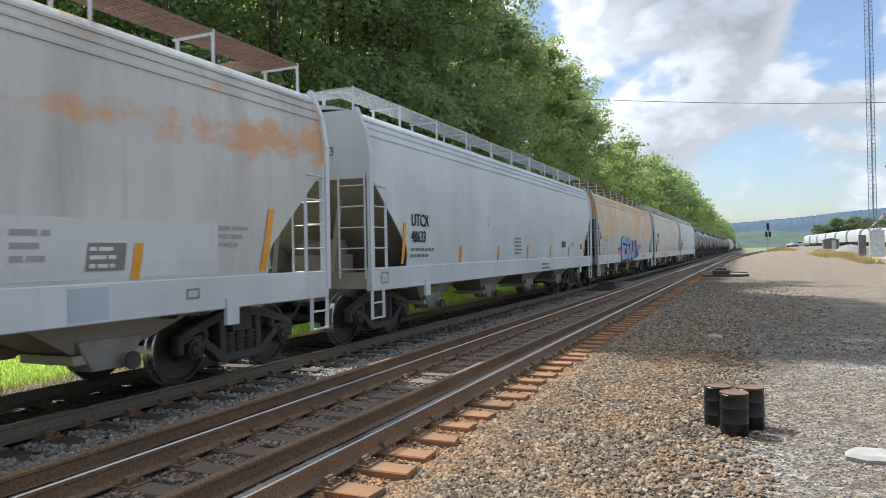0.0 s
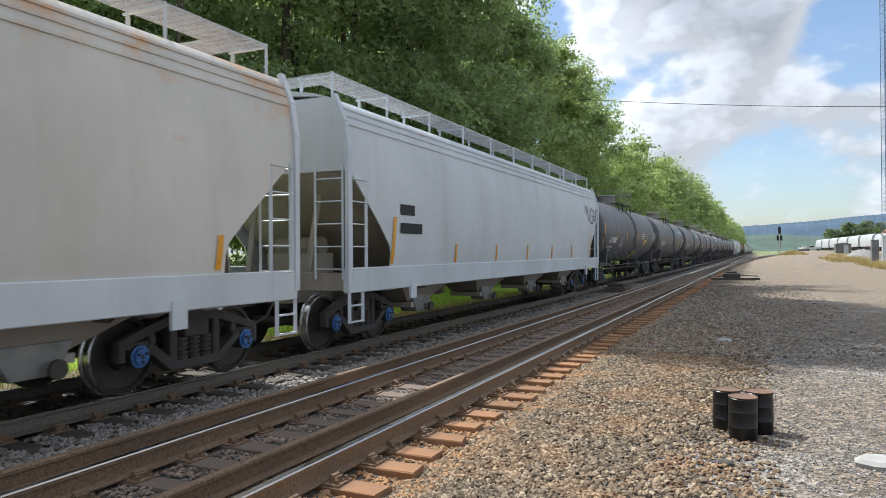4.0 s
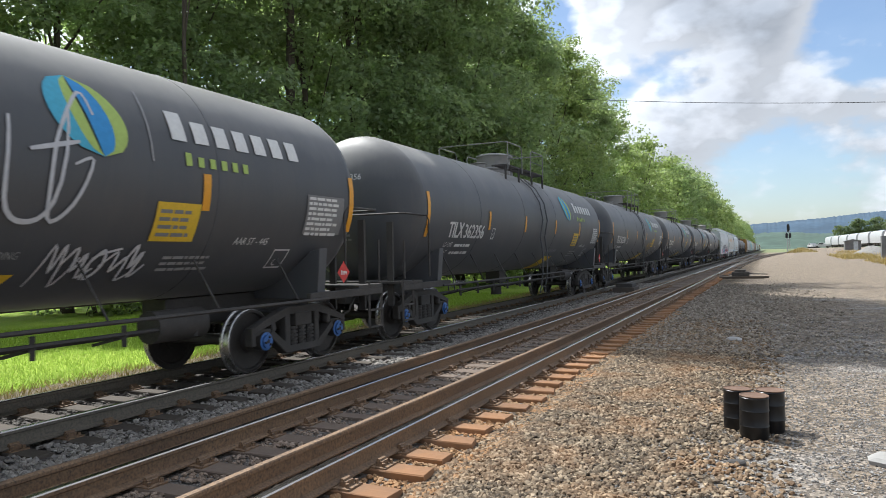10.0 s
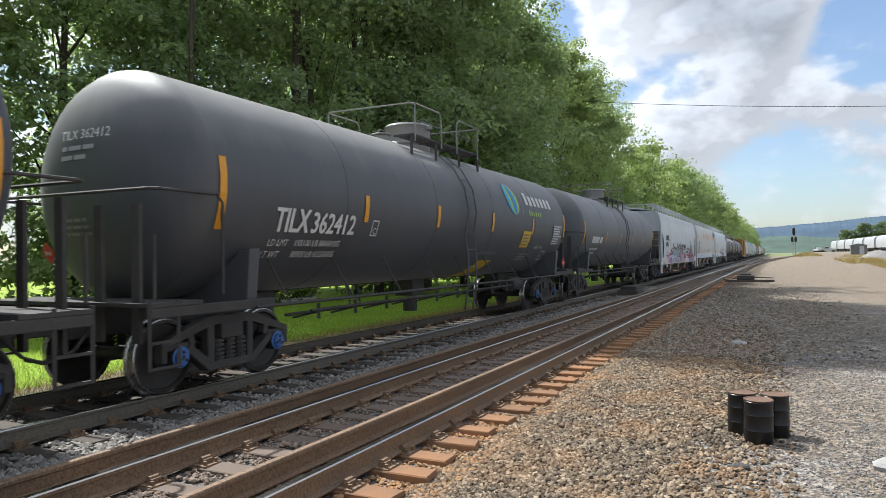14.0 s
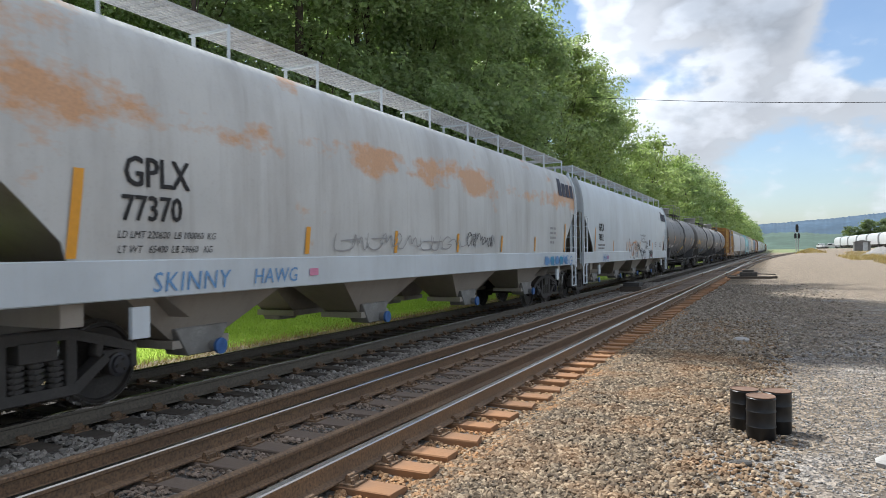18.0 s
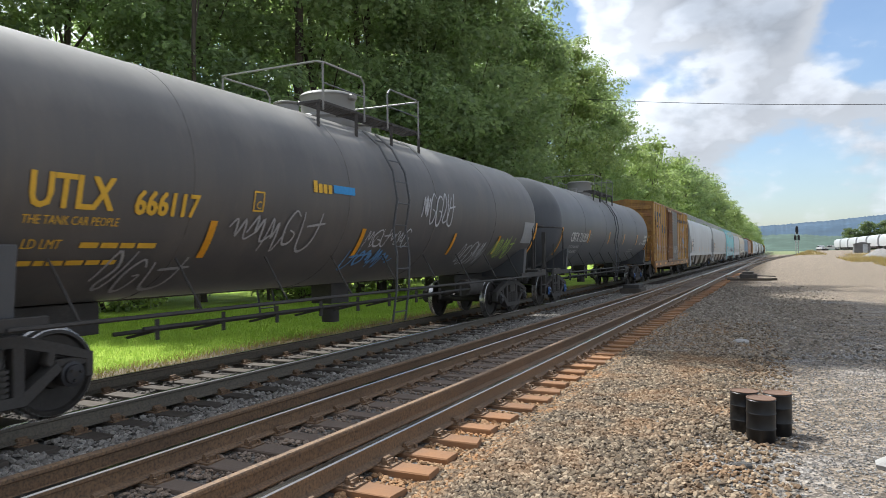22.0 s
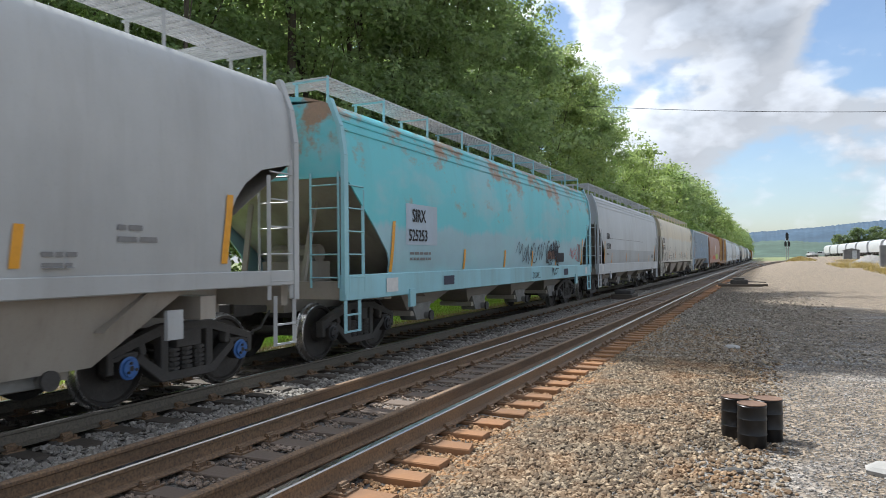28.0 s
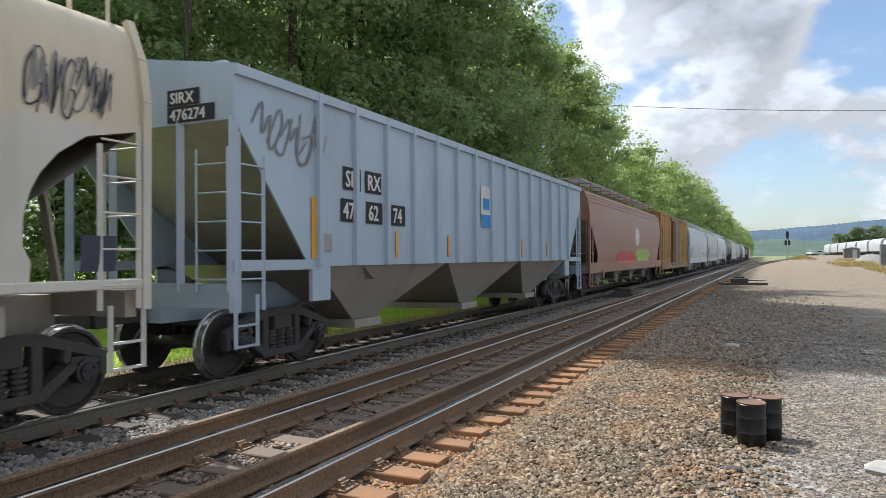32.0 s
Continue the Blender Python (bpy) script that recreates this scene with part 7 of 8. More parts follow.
    graffiti(car, -0.9, 1.3, 1.45, 1.98, skin_flat(1.63), M["spray_white"], 91, 0.05, 7)
    graffiti(car, -0.9, 1.3, 1.2, 1.45, skin_flat(1.63), M["ink_pale"], 92, 0.04, 7)
    # grey hoppers
    car, half = in_train(21, hop(span(21), M["grey_b"], "light grey covered hopper car with black lettering", style="arch", low=1.50, deep=0.20, seams=False))
    word(car, "CAIX", -8.1, 2.34, 0.36, sk, K, bold=0.008, wide=0.85)
    word(car, "635276", -8.15, 1.97, 0.30, sk, K, bold=0.006, wide=0.85)
    bars(car, -8.1, 1.8, 1.0, 2, sk, M["ink_grey"], 3, 0.06)
    stripes(car, (-8.3,), 1.6, 2.42, sk, 0.10, 0.15)
    stripes(car, (-5.6, -2.8, 0, 2.8, 5.6, 8.5), 1.6, 1.98, sk, 0.10, 0.08)
    plate_box(car, -6.6, 1.7, sk, K)
    word(car, "CAIX", -0.4, 3.55, 0.18, lambda u, v, l: (u, -half - l, v), K)
    word(car, "635276", -0.45, 3.35, 0.18, lambda u, v, l: (u, -half - l, v), K)
    car, half = in_train(22, hop(span(22), M["grey"], "light grey covered hopper car with orange strips", style="arch", low=1.50, deep=0.20, seams=False, cap="cap_blue"))
    stripes(car, (8.5, -8.4), 1.6, 2.43, sk, 0.11, 0.12)
    stripes(car, (5.95, 3.0, 0.0, -3.0, -5.8), 1.58, 1.97, sk, 0.10, 0.1)
    bars(car, 7.0, 1.95, 0.5, 2, sk, M["ink_grey"], 3, 0.07)
    bars(car, 6.2, 1.68, 0.4, 2, sk, M["ink_grey"], 3, 0.06)
    bars(car, -8.0, 2.3, 0.9, 2, sk, K, 3, 0.25, 1.4)
    # peeling turquoise hopper
    SILL_TOP[0] = 1.40
    car, half = in_train(23, hop(span(23), M["turquoise"], "turquoise covered hopper car peeling to rust, with tags", M["turq_sill"], low=1.40))
    panel(car, "paint_patch", -6.15, -4.85, 1.9, 2.65, sk, M["blue_grey"], 0.0, 0.006)
    word(car, "SIRX", -5.92, 2.32, 0.34, sk, K, bold=0.012, wide=0.8)
    word(car, "525253", -6.06, 1.97, 0.30, sk, K, bold=0.012, wide=0.85)
    bars(car, -6.0, 1.72, 1.1, 2, sk, M["ink_grey"], 3, 0.06)
    stripes(car, (-6.7,), 1.42, 2.3, sk, 0.10, 0.12)
    stripes(car, (-3.52, -1.0, 1.2, 3.58), 1.42, 1.84, sk, 0.10, 0.1)
    stripes(car, (6.78,), 1.42, 2.3, sk, 0.10, 0.15)
    graffiti(car, 2.5, 3.9, 1.42, 2.15, sk, M["spray_black"], 95, 0.055, 6)
    graffiti(car, 2.6, 3.8, 1.5, 2.2, sk, M["spray_black"], 94, 0.04, 5, "", 0.022)
    panel(car, "paint_patch", 2.7, 3.5, 1.6, 1.85, sk, M["terracotta"], 0.0, 0.01)
    graffiti(car, -0.1, 2.2, 1.4, 2.1, sk, M["spray_black"], 96, 0.04, 4)
    word(car, "DGAF...", 1.15, 1.08, 0.25, skin_sill, M["spray_black"], lean=0.2, wide=0.9)
    graffiti(car, 3.0, 3.6, 1.08, 1.36, skin_sill, M["spray_black"], 98, 0.04, 2)
    graffiti(car, 5.2, 6.3, 1.5, 2.1, sk, M["spray_red"], 99, 0.04, 3)
    panel(car, "data_panel", 3.75, 4.5, 1.52, 1.8, sk, K)
    panel(car, "data_panel", 6.3, 6.6, 1.5, 2.1, sk, M["ink_grey"])
    panel(car, "data_panel", 4.4, 4.9, 1.1, 1.3, skin_sill, M["ink_navy"])
    panel(car, "data_panel", 7.2, 7.5, 1.08, 1.32, skin_sill, W)
    panel(car, "data_panel", -6.9, -6.5, 1.08, 1.32, skin_sill, W)
    panel(car, "data_panel", -4.6, -4.1, 1.12, 1.3, skin_sill, M["ink_navy"])
    # pale grey hopper
    car, half = in_train(24, hop(span(24), M["grey_b"], "pale grey covered hopper car", low=1.40))
    word(car, "SIRX", -6.25, 2.4, 0.34, sk, K, bold=0.01, wide=0.85)
    word(car, "525189", -6.35, 2.0, 0.32, sk, K, bold=0.01, wide=0.85)
    bars(car, -6.3, 1.75, 0.7, 1, sk, M["ink_grey"], 3, 0.1)
    stripes(car, (-6.75, 6.6), 1.42, 2.3, sk, 0.10, 0.12)
    stripes(car, (-5.3, -2.0, 1.32, 4.65), 1.42, 1.84, sk, 0.10, 0.1)
    panel(car, "dirt_band", -6.6, 6.6, 1.41, 1.98, sk, M["grey_dirt"], 0.0, 0.005)
    panel(car, "sheet_seam", -6.5, 2.7, 2.43, 2.445, sk, M["ink_grey"], 0.0, 0.006)
    panel(car, "data_panel", 5.6, 6.0, 1.6, 1.8, sk, M["ink_navy"])
    panel(car, "data_panel", 6.8, 7.1, 1.1, 1.34, skin_sill, W)
    panel(car, "data_panel", -7.3, -7.0, 1.1, 1.34, skin_sill, W)
    for i, line in enumerate(("SIRX", "525189")):
        word(car, line, 0.4, 3.45 - i * 0.22, 0.2, lambda u, v, l: (u, -half - l, v), K)
    # cream hopper with line drawings
    SILL_TOP[0] = 1.36
    car, half = in_train(25, hop(span(25), M["cream"], "cream covered hopper car with black line doodles", over=1.15, style="arch", low=1.42, deep=0.10, seams=False))
    word(car, "TILX", -8.58, 2.55, 0.42, sk, K, bold=0.015, wide=0.85)
    word(car, "636735", -8.62, 2.12, 0.38, sk, K, bold=0.015, wide=0.9)
    word(car, "LD LMT 218100", -8.72, 1.72, 0.11, sk, K, wide=0.85)
    word(car, "LT WT   67900", -8.75, 1.57, 0.11, sk, K, wide=0.85)
    plate_box(car, -6.75, 2.1, sk, K)
    stripes(car, (-8.78,), 1.5, 2.43, sk, 0.11, 0.12)
    stripes(car, (-5.5, -2.3, 1.4, 4.9), 1.6, 2.02, sk, 0.10, 0.1)
    pts, faces = [], []
    truck = [(-6.08, 1.75), (-6.1, 1.95), (-5.8, 2.0), (-5.2, 2.3), (-4.85, 2.3), (-4.8, 2.02), (-4.2, 1.98), (-4.15, 1.75), (-6.0, 1.75)]
    ribbon(pts, faces, truck, 0.03)
    for c in (-5.55, -4.45):
        for r in (0.2, 0.1):
            ribbon(pts, faces, [(c + r * math.cos(a * 0.6), 1.55 + r * math.sin(a * 0.6)) for a in range(12)], 0.035)
    ribbon(pts, faces, [(5.6 + 0.75 * math.cos(a * 0.45), 1.9 + 0.42 * math.sin(a * 0.45)) for a in range(15)], 0.03)
    lay(car, "graffiti", pts, faces, sk, M["spray_black"], 0.014, "black line drawing of a pickup truck")
    graffiti(car, -8.2, -7.3, 1.4, 2.0, sk, M["spray_black"], 101, 0.03, 5)
    graffiti(car, -7.1, -6.5, 1.6, 1.98, sk, M["spray_black"], 107, 0.03, 4)
    graffiti(car, -7.2, -6.5, 1.38, 1.56, sk, M["spray_black"], 108, 0.03, 5)
    word(car, "DO NOT HAMMER", -6.75, 1.62, 0.09, sk, M["spray_red"], 1.2)
    graffiti(car, -3.9, -3.0, 1.4, 2.0, sk, M["spray_black"], 102, 0.025, 4)
    graffiti(car, -2.8, -2.0, 1.5, 2.35, sk, M["spray_black"], 103, 0.025, 2)
    graffiti(car, -0.3, 4.4, 1.45, 2.1, sk, M["spray_black"], 104, 0.025, 11)
    graffiti(car, -9.7, -8.6, 3.3, 3.9, sk, M["ink_grey"], 105, 0.035, 5)
    graffiti(car, 8.3, 9.2, 2.9, 3.6, sk, M["spray_black"], 106, 0.03, 5)
    graffiti(car, 8.35, 9.15, 2.95, 3.55, sk, M["ink_grey"], 109, 0.03, 4, "", 0.022)
    panel(car, "data_panel", -8.7, -8.4, 1.0, 1.32, skin_sill, W)
    panel(car, "data_panel", 8.9, 9.3, 1.5, 1.85, sk, M["ink_navy"])
    for i, line in enumerate(("TILX", "636735")):
        word(car, line, 0.55, 3.62 - i * 0.22, 0.2, lambda u, v, l: (u, -half - l, v), K)
    bars(car, -0.6, 3.6, 0.9, 6, lambda u, v, l: (u, -half - l, v), M["ink_grey"], 4, 0.07, 2.0)
    # ribbed hopper
    car, half = in_train(26, ribbed_hopper(span(26), M["blue_grey"], "pale blue-grey ribbed hopper car with black number panels"))
    rs = skin_flat(1.553)
    for text, y, z in (("SI", -6.3, 2.68), ("RX", -5.65, 2.68), ("47", -6.37, 2.18), ("62", -5.62, 2.18), ("74", -4.8, 2.18)):
        panel(car, "number_panel", y, y + 0.52, z, z + 0.36, rs, K)
        word(car, text, y + 0.05, z + 0.05, 0.36, lambda u, v, l: rs(u, v, l + 0.005), W, bold=0.015, wide=0.9)
    stripes(car, (-7.07,), 1.62, 2.5, rs, 0.11)
    stripes(car, (-4.6, -2.4, 2.3, 4.6), 1.62, 2.08, rs, 0.10)
    panel(car, "brand_mark", -0.62, 0.02, 2.3, 3.26, rs, W)
    panel(car, "brand_mark", -0.5, -0.1, 2.72, 2.98, lambda u, v, l: rs(u, v, l + 0.004), M["logo_blue"])
    panel(car, "brand_mark", -0.6, 0.0, 2.3, 2.6, lambda u, v, l: rs(u, v, l + 0.004), M["logo_blue"])
    graffiti(car, -8.4, -6.9, 2.9, 3.7, rs, M["ink_grey"], 110, 0.05, 5)
    es = lambda u, v, l: (u, -half - l - 0.003, v)
    for text, z in (("SIRX", 3.62), ("476274", 3.40)):
        panel(car, "number_panel", 0.45, 1.25 if len(text) > 4 else 1.0, z - 0.03, z + 0.18, es, K)
        word(car, text, 0.5, z, 0.2, lambda u, v, l: es(u, v, l + 0.005), W, bold=0.01)
    panel(car, "data_panel", -6.95, -6.6, 1.72, 1.98, rs, M["ink_pale"])
    # farther back
    SILL_TOP[0] = 1.38
    car, half = in_train(27, hop(span(27), M["terracotta"], "terracotta covered hopper car with a green and white emblem"))
    blob(car, 0.2, 5.0, 1.3, 2.1, sk, M["logo_green"], 112, 0.012)
    blob(car, -4.5, 0.8, 1.2, 1.9, sk, M["spray_red"], 113, 0.012)
    blob(car, 0.3, 1.6, 2.1, 3.1, sk, M["ink_white"], 114, 0.012)
    in_train(28, boxcar(span(28), M["yellow_box"], "yellow box car with dark doors", M["black_door"]))
    y = 534.6
    for i in range(12):
        k = (1, 24, 16, 5, 3, 22, 13, 16, 6, 13, 20, 3)[i]
        c = copy_thing(TRAIN[k][0], Matrix.Identity(4))
        TRAIN.append((c, y + span(k) / 2))
        y += span(k) + 4.05


build_train()
for car_, y_ in TRAIN:
    car_.location = (TRAIN_X, y_, RAIL)


# ---- woods ----
def crown_points(rnd, height, spread, base, clumps, per, sigma):
    """Leaf places and the ways they face: boughs of domed clumps over an uneven crown."""
    c = []
    while len(c) < clumps:
        a, h = rnd.uniform(0, 2 * math.pi), rnd.uniform(0, 1) ** 0.85
        lobe = 0.70 + 0.30 * math.sin(3 * a + 4 * h) * math.cos(2 * a - 5 * h)
        r = spread * lobe * (math.sin(math.pi * (0.12 + 0.86 * h)) ** 0.7) * rnd.uniform(0.55, 1.0)
        x, y, z = r * math.cos(a), r * math.sin(a), base + (height - base) * h
        for _ in range(5):
            g = 1.55 * sigma
            c.append((x + rnd.gauss(0, g), y + rnd.gauss(0, g), z + rnd.gauss(0, g * 0.6)))
    c = np.array(c[:clumps])
    n = clumps * per
    d = RNG.normal(0, 1, (n, 3))
    d[:, 2] = np.abs(d[:, 2]) * np.where(RNG.uniform(0, 1, n) < 0.22, -0.5, 1.0)
    d /= np.linalg.norm(d, axis=1)[:, None]
    size = np.repeat(RNG.uniform(0.8, 1.7, clumps) * sigma * 1.35, per)[:, None]
    p = np.repeat(c, per, 0) + d * size * RNG.uniform(0.45, 1.08, (n, 1)) * np.array([1.0, 1.0, 0.62])
    face = d * 0.7 + np.array([0, 0, 0.55]) + RNG.normal(0, 0.42, (n, 3))
    return c, p, face


def leaves_mesh(name, p, face, size, mat):
    """Folded, pointed leaves at p."""
    n = len(p)
    s = size * RNG.uniform(0.55, 1.4, n)[:, None]
    face = face / np.linalg.norm(face, axis=1)[:, None]
    a = np.cross(face, RNG.normal(0, 1, (n, 3)))
    a /= np.linalg.norm(a, axis=1)[:, None]
    b = np.cross(face, a)
    tip, side, fold = a * s, b * s * 0.40, face * s * 0.12
    v = np.stack([p - tip * 0.5, p + side + fold, p + tip * 0.55, p - side + fold], 1)
    f = np.arange(n * 4).reshape(n, 4)
    return quick_mesh(name, v.reshape(-1, 3), f, mat)


def trunk_build(rnd, height, base, spread, clumps):
    def build(bm):
        lean = [(0, 0, -0.2)]
        for i in range(1, 6):
            h = height * 0.82 * i / 5
            lean.append((lean[-1][0] + rnd.uniform(-0.25, 0.25), lean[-1][1] + rnd.uniform(-0.25, 0.25), h))
        r0 = (0.011 if base < 20 else 0.006) * height + 0.05
        for i, (a, b) in enumerate(zip(lean, lean[1:])):
            cyl(bm, a, b, r0 * (1 - i / 6.0), 9, r0 * (1 - (i + 1) / 6.0))
        for c in clumps[:: max(1, len(clumps) // 18)]:
            k = min(4, max(1, int(5 * (c[2] * 0.7) / (height * 0.82))))
            a = Vector(lean[k])
            b = Vector(c)
            m = (a + b) / 2 + Vector((0, 0, rnd.uniform(-0.2, 0.7)))
            cyl(bm, a, m, r0 * 0.26, 6, r0 * 0.14)
            cyl(bm, m, b, r0 * 0.14, 5, 0.015)
    return build


def tree(name, label, seed, height, spread, base, clumps, per, size, mat, sigma=0.75):
    rnd = random.Random(seed)
    t = thing(name, label, "tree", "trees of the wood")
    c, p, face = crown_points(rnd, height, spread, base, clumps, per, sigma)
    part("trunk", shared(("trunk", seed), trunk_build(rnd, height, base, spread, c.tolist()), M["bark"]), None, t)
    part("crown", leaves_mesh("crown", p, face, size, mat), None, t)
    return t


def build_woods():
    rnd = random.Random(5)
    dark = "tall dark green broadleaf tree at the wood's edge"
    kinds = {
        "a": tree("tree", dark, 11, 20, 5.2, 1.6, 290, 120, 0.235, M["leaf"], 0.72),
        "b": tree("tree", "tall broadleaf tree with an open sunlit crown", 12, 19, 4.6, 3.0, 190, 120, 0.225, M["leaf_light"], 0.66),
        "c": tree("tree", dark, 13, 22, 5.6, 2.0, 320, 120, 0.235, M["leaf"], 0.74),
        "d": tree("tree", "slender broadleaf tree in the wood", 14, 14, 3.6, 1.2, 150, 120, 0.21, M["leaf_light"], 0.6),
        # added: its crown is out of view and only casts the yard's shadow
        "t": tree("tree", "added bare-trunked tree, its unseen high crown shading the yard", 20, 37, 4.4, 23.0, 250, 80, 0.46, M["leaf"], 0.9),
        "f": tree("tree", "distant broadleaf tree along the line", 16, 20, 5.4, 1.0, 170, 40, 0.50, M["leaf_light"], 0.95),
        "g": tree("tree", "distant dark broadleaf tree along the line", 17, 21, 5.7, 1.0, 180, 40, 0.50, M["leaf"], 0.95),
    }
    shrub = tree("shrub", "leafy shrub below the trees", 15, 3.0, 2.0, 0.2, 26, 90, 0.20, M["leaf_light"], 0.45)
    used = set()

    def stand(src, x, y, s=1.0, tall=1.0):
        m = Matrix.Translation((x, y, float(rise(x, y)))) @ Matrix.Rotation(rnd.uniform(0, 6.28), 4, "Z")
        if src.name in used:
            src = copy_thing(src, m)
        else:
            used.add(src.name)
            src.matrix_basis = m
        src.scale = (s, s, s * tall)
        return src

    # the edge: lower trees opposite the viewer, the tall ones a little down the line
    edge = [("b", -26.5, -16, 0.85), ("a", -28, -9, 0.8), ("d", -26, -4, 1.1), ("b", -28, 1, 0.9), ("d", -26.5, 6, 1.15), ("a", -29, 10.5, 0.82), ("b", -27, 13.5, 0.9), ("c", -24.5, 18, 0.88), ("a", -22.5, 22.5, 0.98), ("a", -20, 27, 1.02), ("c", -18.8, 31.5, 0.95), ("a", -18, 35.5, 1.1), ("t", -19.5, 25.6, 1.02), ("t", -19.5, 30.5, 0.82), ("c", -17.6, 40.0, 1.14), ("a", -17.2, 47, 0.98), ("b", -17.6, 53, 1.0), ("b", -17.0, 59, 1.04), ("a", -17.8, 66, 1.02), ("b", -17.2, 73, 1.02), ("c", -18.0, 80, 0.86)]
    for k, x, y, s in edge:
        stand(kinds[k], x, y, s, rnd.uniform(0.95, 1.05))
    # one more of these, stretched slim, for a thin shadow band on the yard
    stand(kinds["t"], -19.5, 19.3, 0.42, 1.95)
    y = -14.0
    while y < 80:
        stand(kinds[rnd.choice("acca")], (-36 if y < 20 else -26.5) + rnd.uniform(-2, 2), y, rnd.uniform(0.8, 0.95) if y < 22 else rnd.uniform(0.9, 1.05))
        y += rnd.uniform(8.0, 11.0)
    y = 88.0
    while y < 700:
        s = rnd.uniform(0.72, 0.9) if y < 130 else rnd.uniform(0.82, 1.02)
        stand(kinds[rnd.choice("fgf")], -17.5 + rnd.uniform(-1.5, 1.5), y, s)
        y += rnd.uniform(6, 9) if y < 250 else rnd.uniform(10, 15)
    for x, y in ((-25, -6), (-24.5, 1.5), (-24, 6.5), (-25.5, 10), (-24, 14), (-23, 18), (-20, 24), (-17.5, 31), (-17, 40), (-17, 52)):
        stand(shrub, x + rnd.uniform(-0.8, 0.6), y, rnd.uniform(0.9, 1.5))
    # beyond the parked cars
    far = tree("tree", "rounded dark green tree beyond the parked cars", 18, 11, 6.0, 0.3, 70, 40, 0.7, M["leaf_far"], 1.0)
    for x, y, s in ((33, 400, 0.9), (41, 398, 1.15), (48, 405, 1.2), (55, 396, 1.1), (63, 400, 1.2), (72, 398, 1.0)):
        c = stand(far, x, y, s)
        tagged(c, group="trees beyond the yard")
    side = tree("tree", "leafy tree leaning in beside the cabinet", 19, 9.5, 3.4, 1.0, 60, 70, 0.26, M["leaf_light"], 0.7)
    stand(side, 13.0, 62, 1.0)
    stand(side, 17.5, 66, 1.1)


build_woods()


# ---- in the yard ----
def barrel(x, y, lean):
    t = thing("barrel", "small black oily steel keg with a rusted lid", "barrel", "kegs standing on the gravel", at=pose(x, y, 0, lean, 0, lean * 40))

    def body(bm):
        prof = [(0.0, 0.122), (0.01, 0.129), (0.12, 0.131), (0.13, 0.136), (0.14, 0.131), (0.265, 0.131), (0.275, 0.136), (0.285, 0.131), (0.385, 0.129), (0.398, 0.135), (0.404, 0.129)]
        lathe(bm, prof, False, 28)
    part("body", shared("keg_body", body, M["barrel"]), None, t)

    def lid(bm):
        lathe(bm, [(0.405, 0.12), (0.408, 0.131), (0.415, 0.133), (0.417, 0.124), (0.410, 0.115), (0.411, 0.02)], False, 28)
    part("lid", shared("keg_lid", lid, M["barrel_lid"]), None, t, "rusty lid")


for x_, y_, a_ in ((-0.165, 7.30, 1.0), (-0.325, 7.60, -1.0), (-0.02, 7.63, 0.5)):
    barrel(x_, y_, a_)


def switch_stand():
    t = thing("switch_machine", "low dark steel switch machine on two long sleepers", "switch machine", at=pose(-1.6, 46.5, 0))

    def base(bm):
        box(bm, -1.2, 1.3, -0.45, -0.2, 0, 0.14)
        box(bm, -1.2, 1.6, 0.2, 0.45, 0, 0.14)
    part("sleeper", shared("sw_base", base, M["tie_old"]), None, t)

    def case(bm):
        box(bm, -0.5, 0.5, -0.3, 0.3, 0.144, 0.42)
        box(bm, -0.35, 0.3, -0.22, 0.22, 0.42, 0.55)
    part("housing", shared("sw_case", case, M["dark_rock"], bevel=0.03), None, t)

    def rod(bm):
        pipe(bm, [(-1.3, 0, 0.16), (-0.4, 0, 0.25)], 0.03)
        pipe(bm, [(0.4, 0.1, 0.3), (1.5, 0.2, 0.25)], 0.03)
    part("rod", shared("sw_rod", rod, M["under"]), None, t)


switch_stand()


def stone_thing(name, label, x, y, sx, sy, sz, mat, seed):
    rnd = random.Random(seed)
    bm = bmesh.new()
    n = 9
    a = [(sx * rnd.uniform(0.8, 1.05) * math.cos(6.283 * i / n), sy * rnd.uniform(0.8, 1.05) * math.sin(6.283 * i / n)) for i in range(n)]
    loft(bm, [[(px, py, -0.01) for px, py in a], [(px * 1.04, py * 1.04, sz * rnd.uniform(0.5, 0.7)) for px, py in a], [(px * 0.8, py * 0.8, sz * rnd.uniform(0.9, 1.05)) for px, py in a]])
    ob = new(name, mesh_of(name, bm, mat, smooth=25))
    ob.matrix_world = pose(x, y, 0, 0, 0, rnd.uniform(-20, 20))
    tagged(ob, label, "stone")


stone_thing("concrete_chunk", "flat pale chunk of broken concrete on the gravel", -0.66, 14.9, 0.17, 0.22, 0.07, M["slab"], 1)
stone_thing("rock", "flat dark rock lying on the gravel", -0.28, 6.35, 0.075, 0.06, 0.04, M["dark_rock"], 2)
stone_thing("concrete_chunk", "large flat pale slab of broken concrete", 0.93, 6.85, 0.24, 0.2, 0.06, M["slab"], 3)


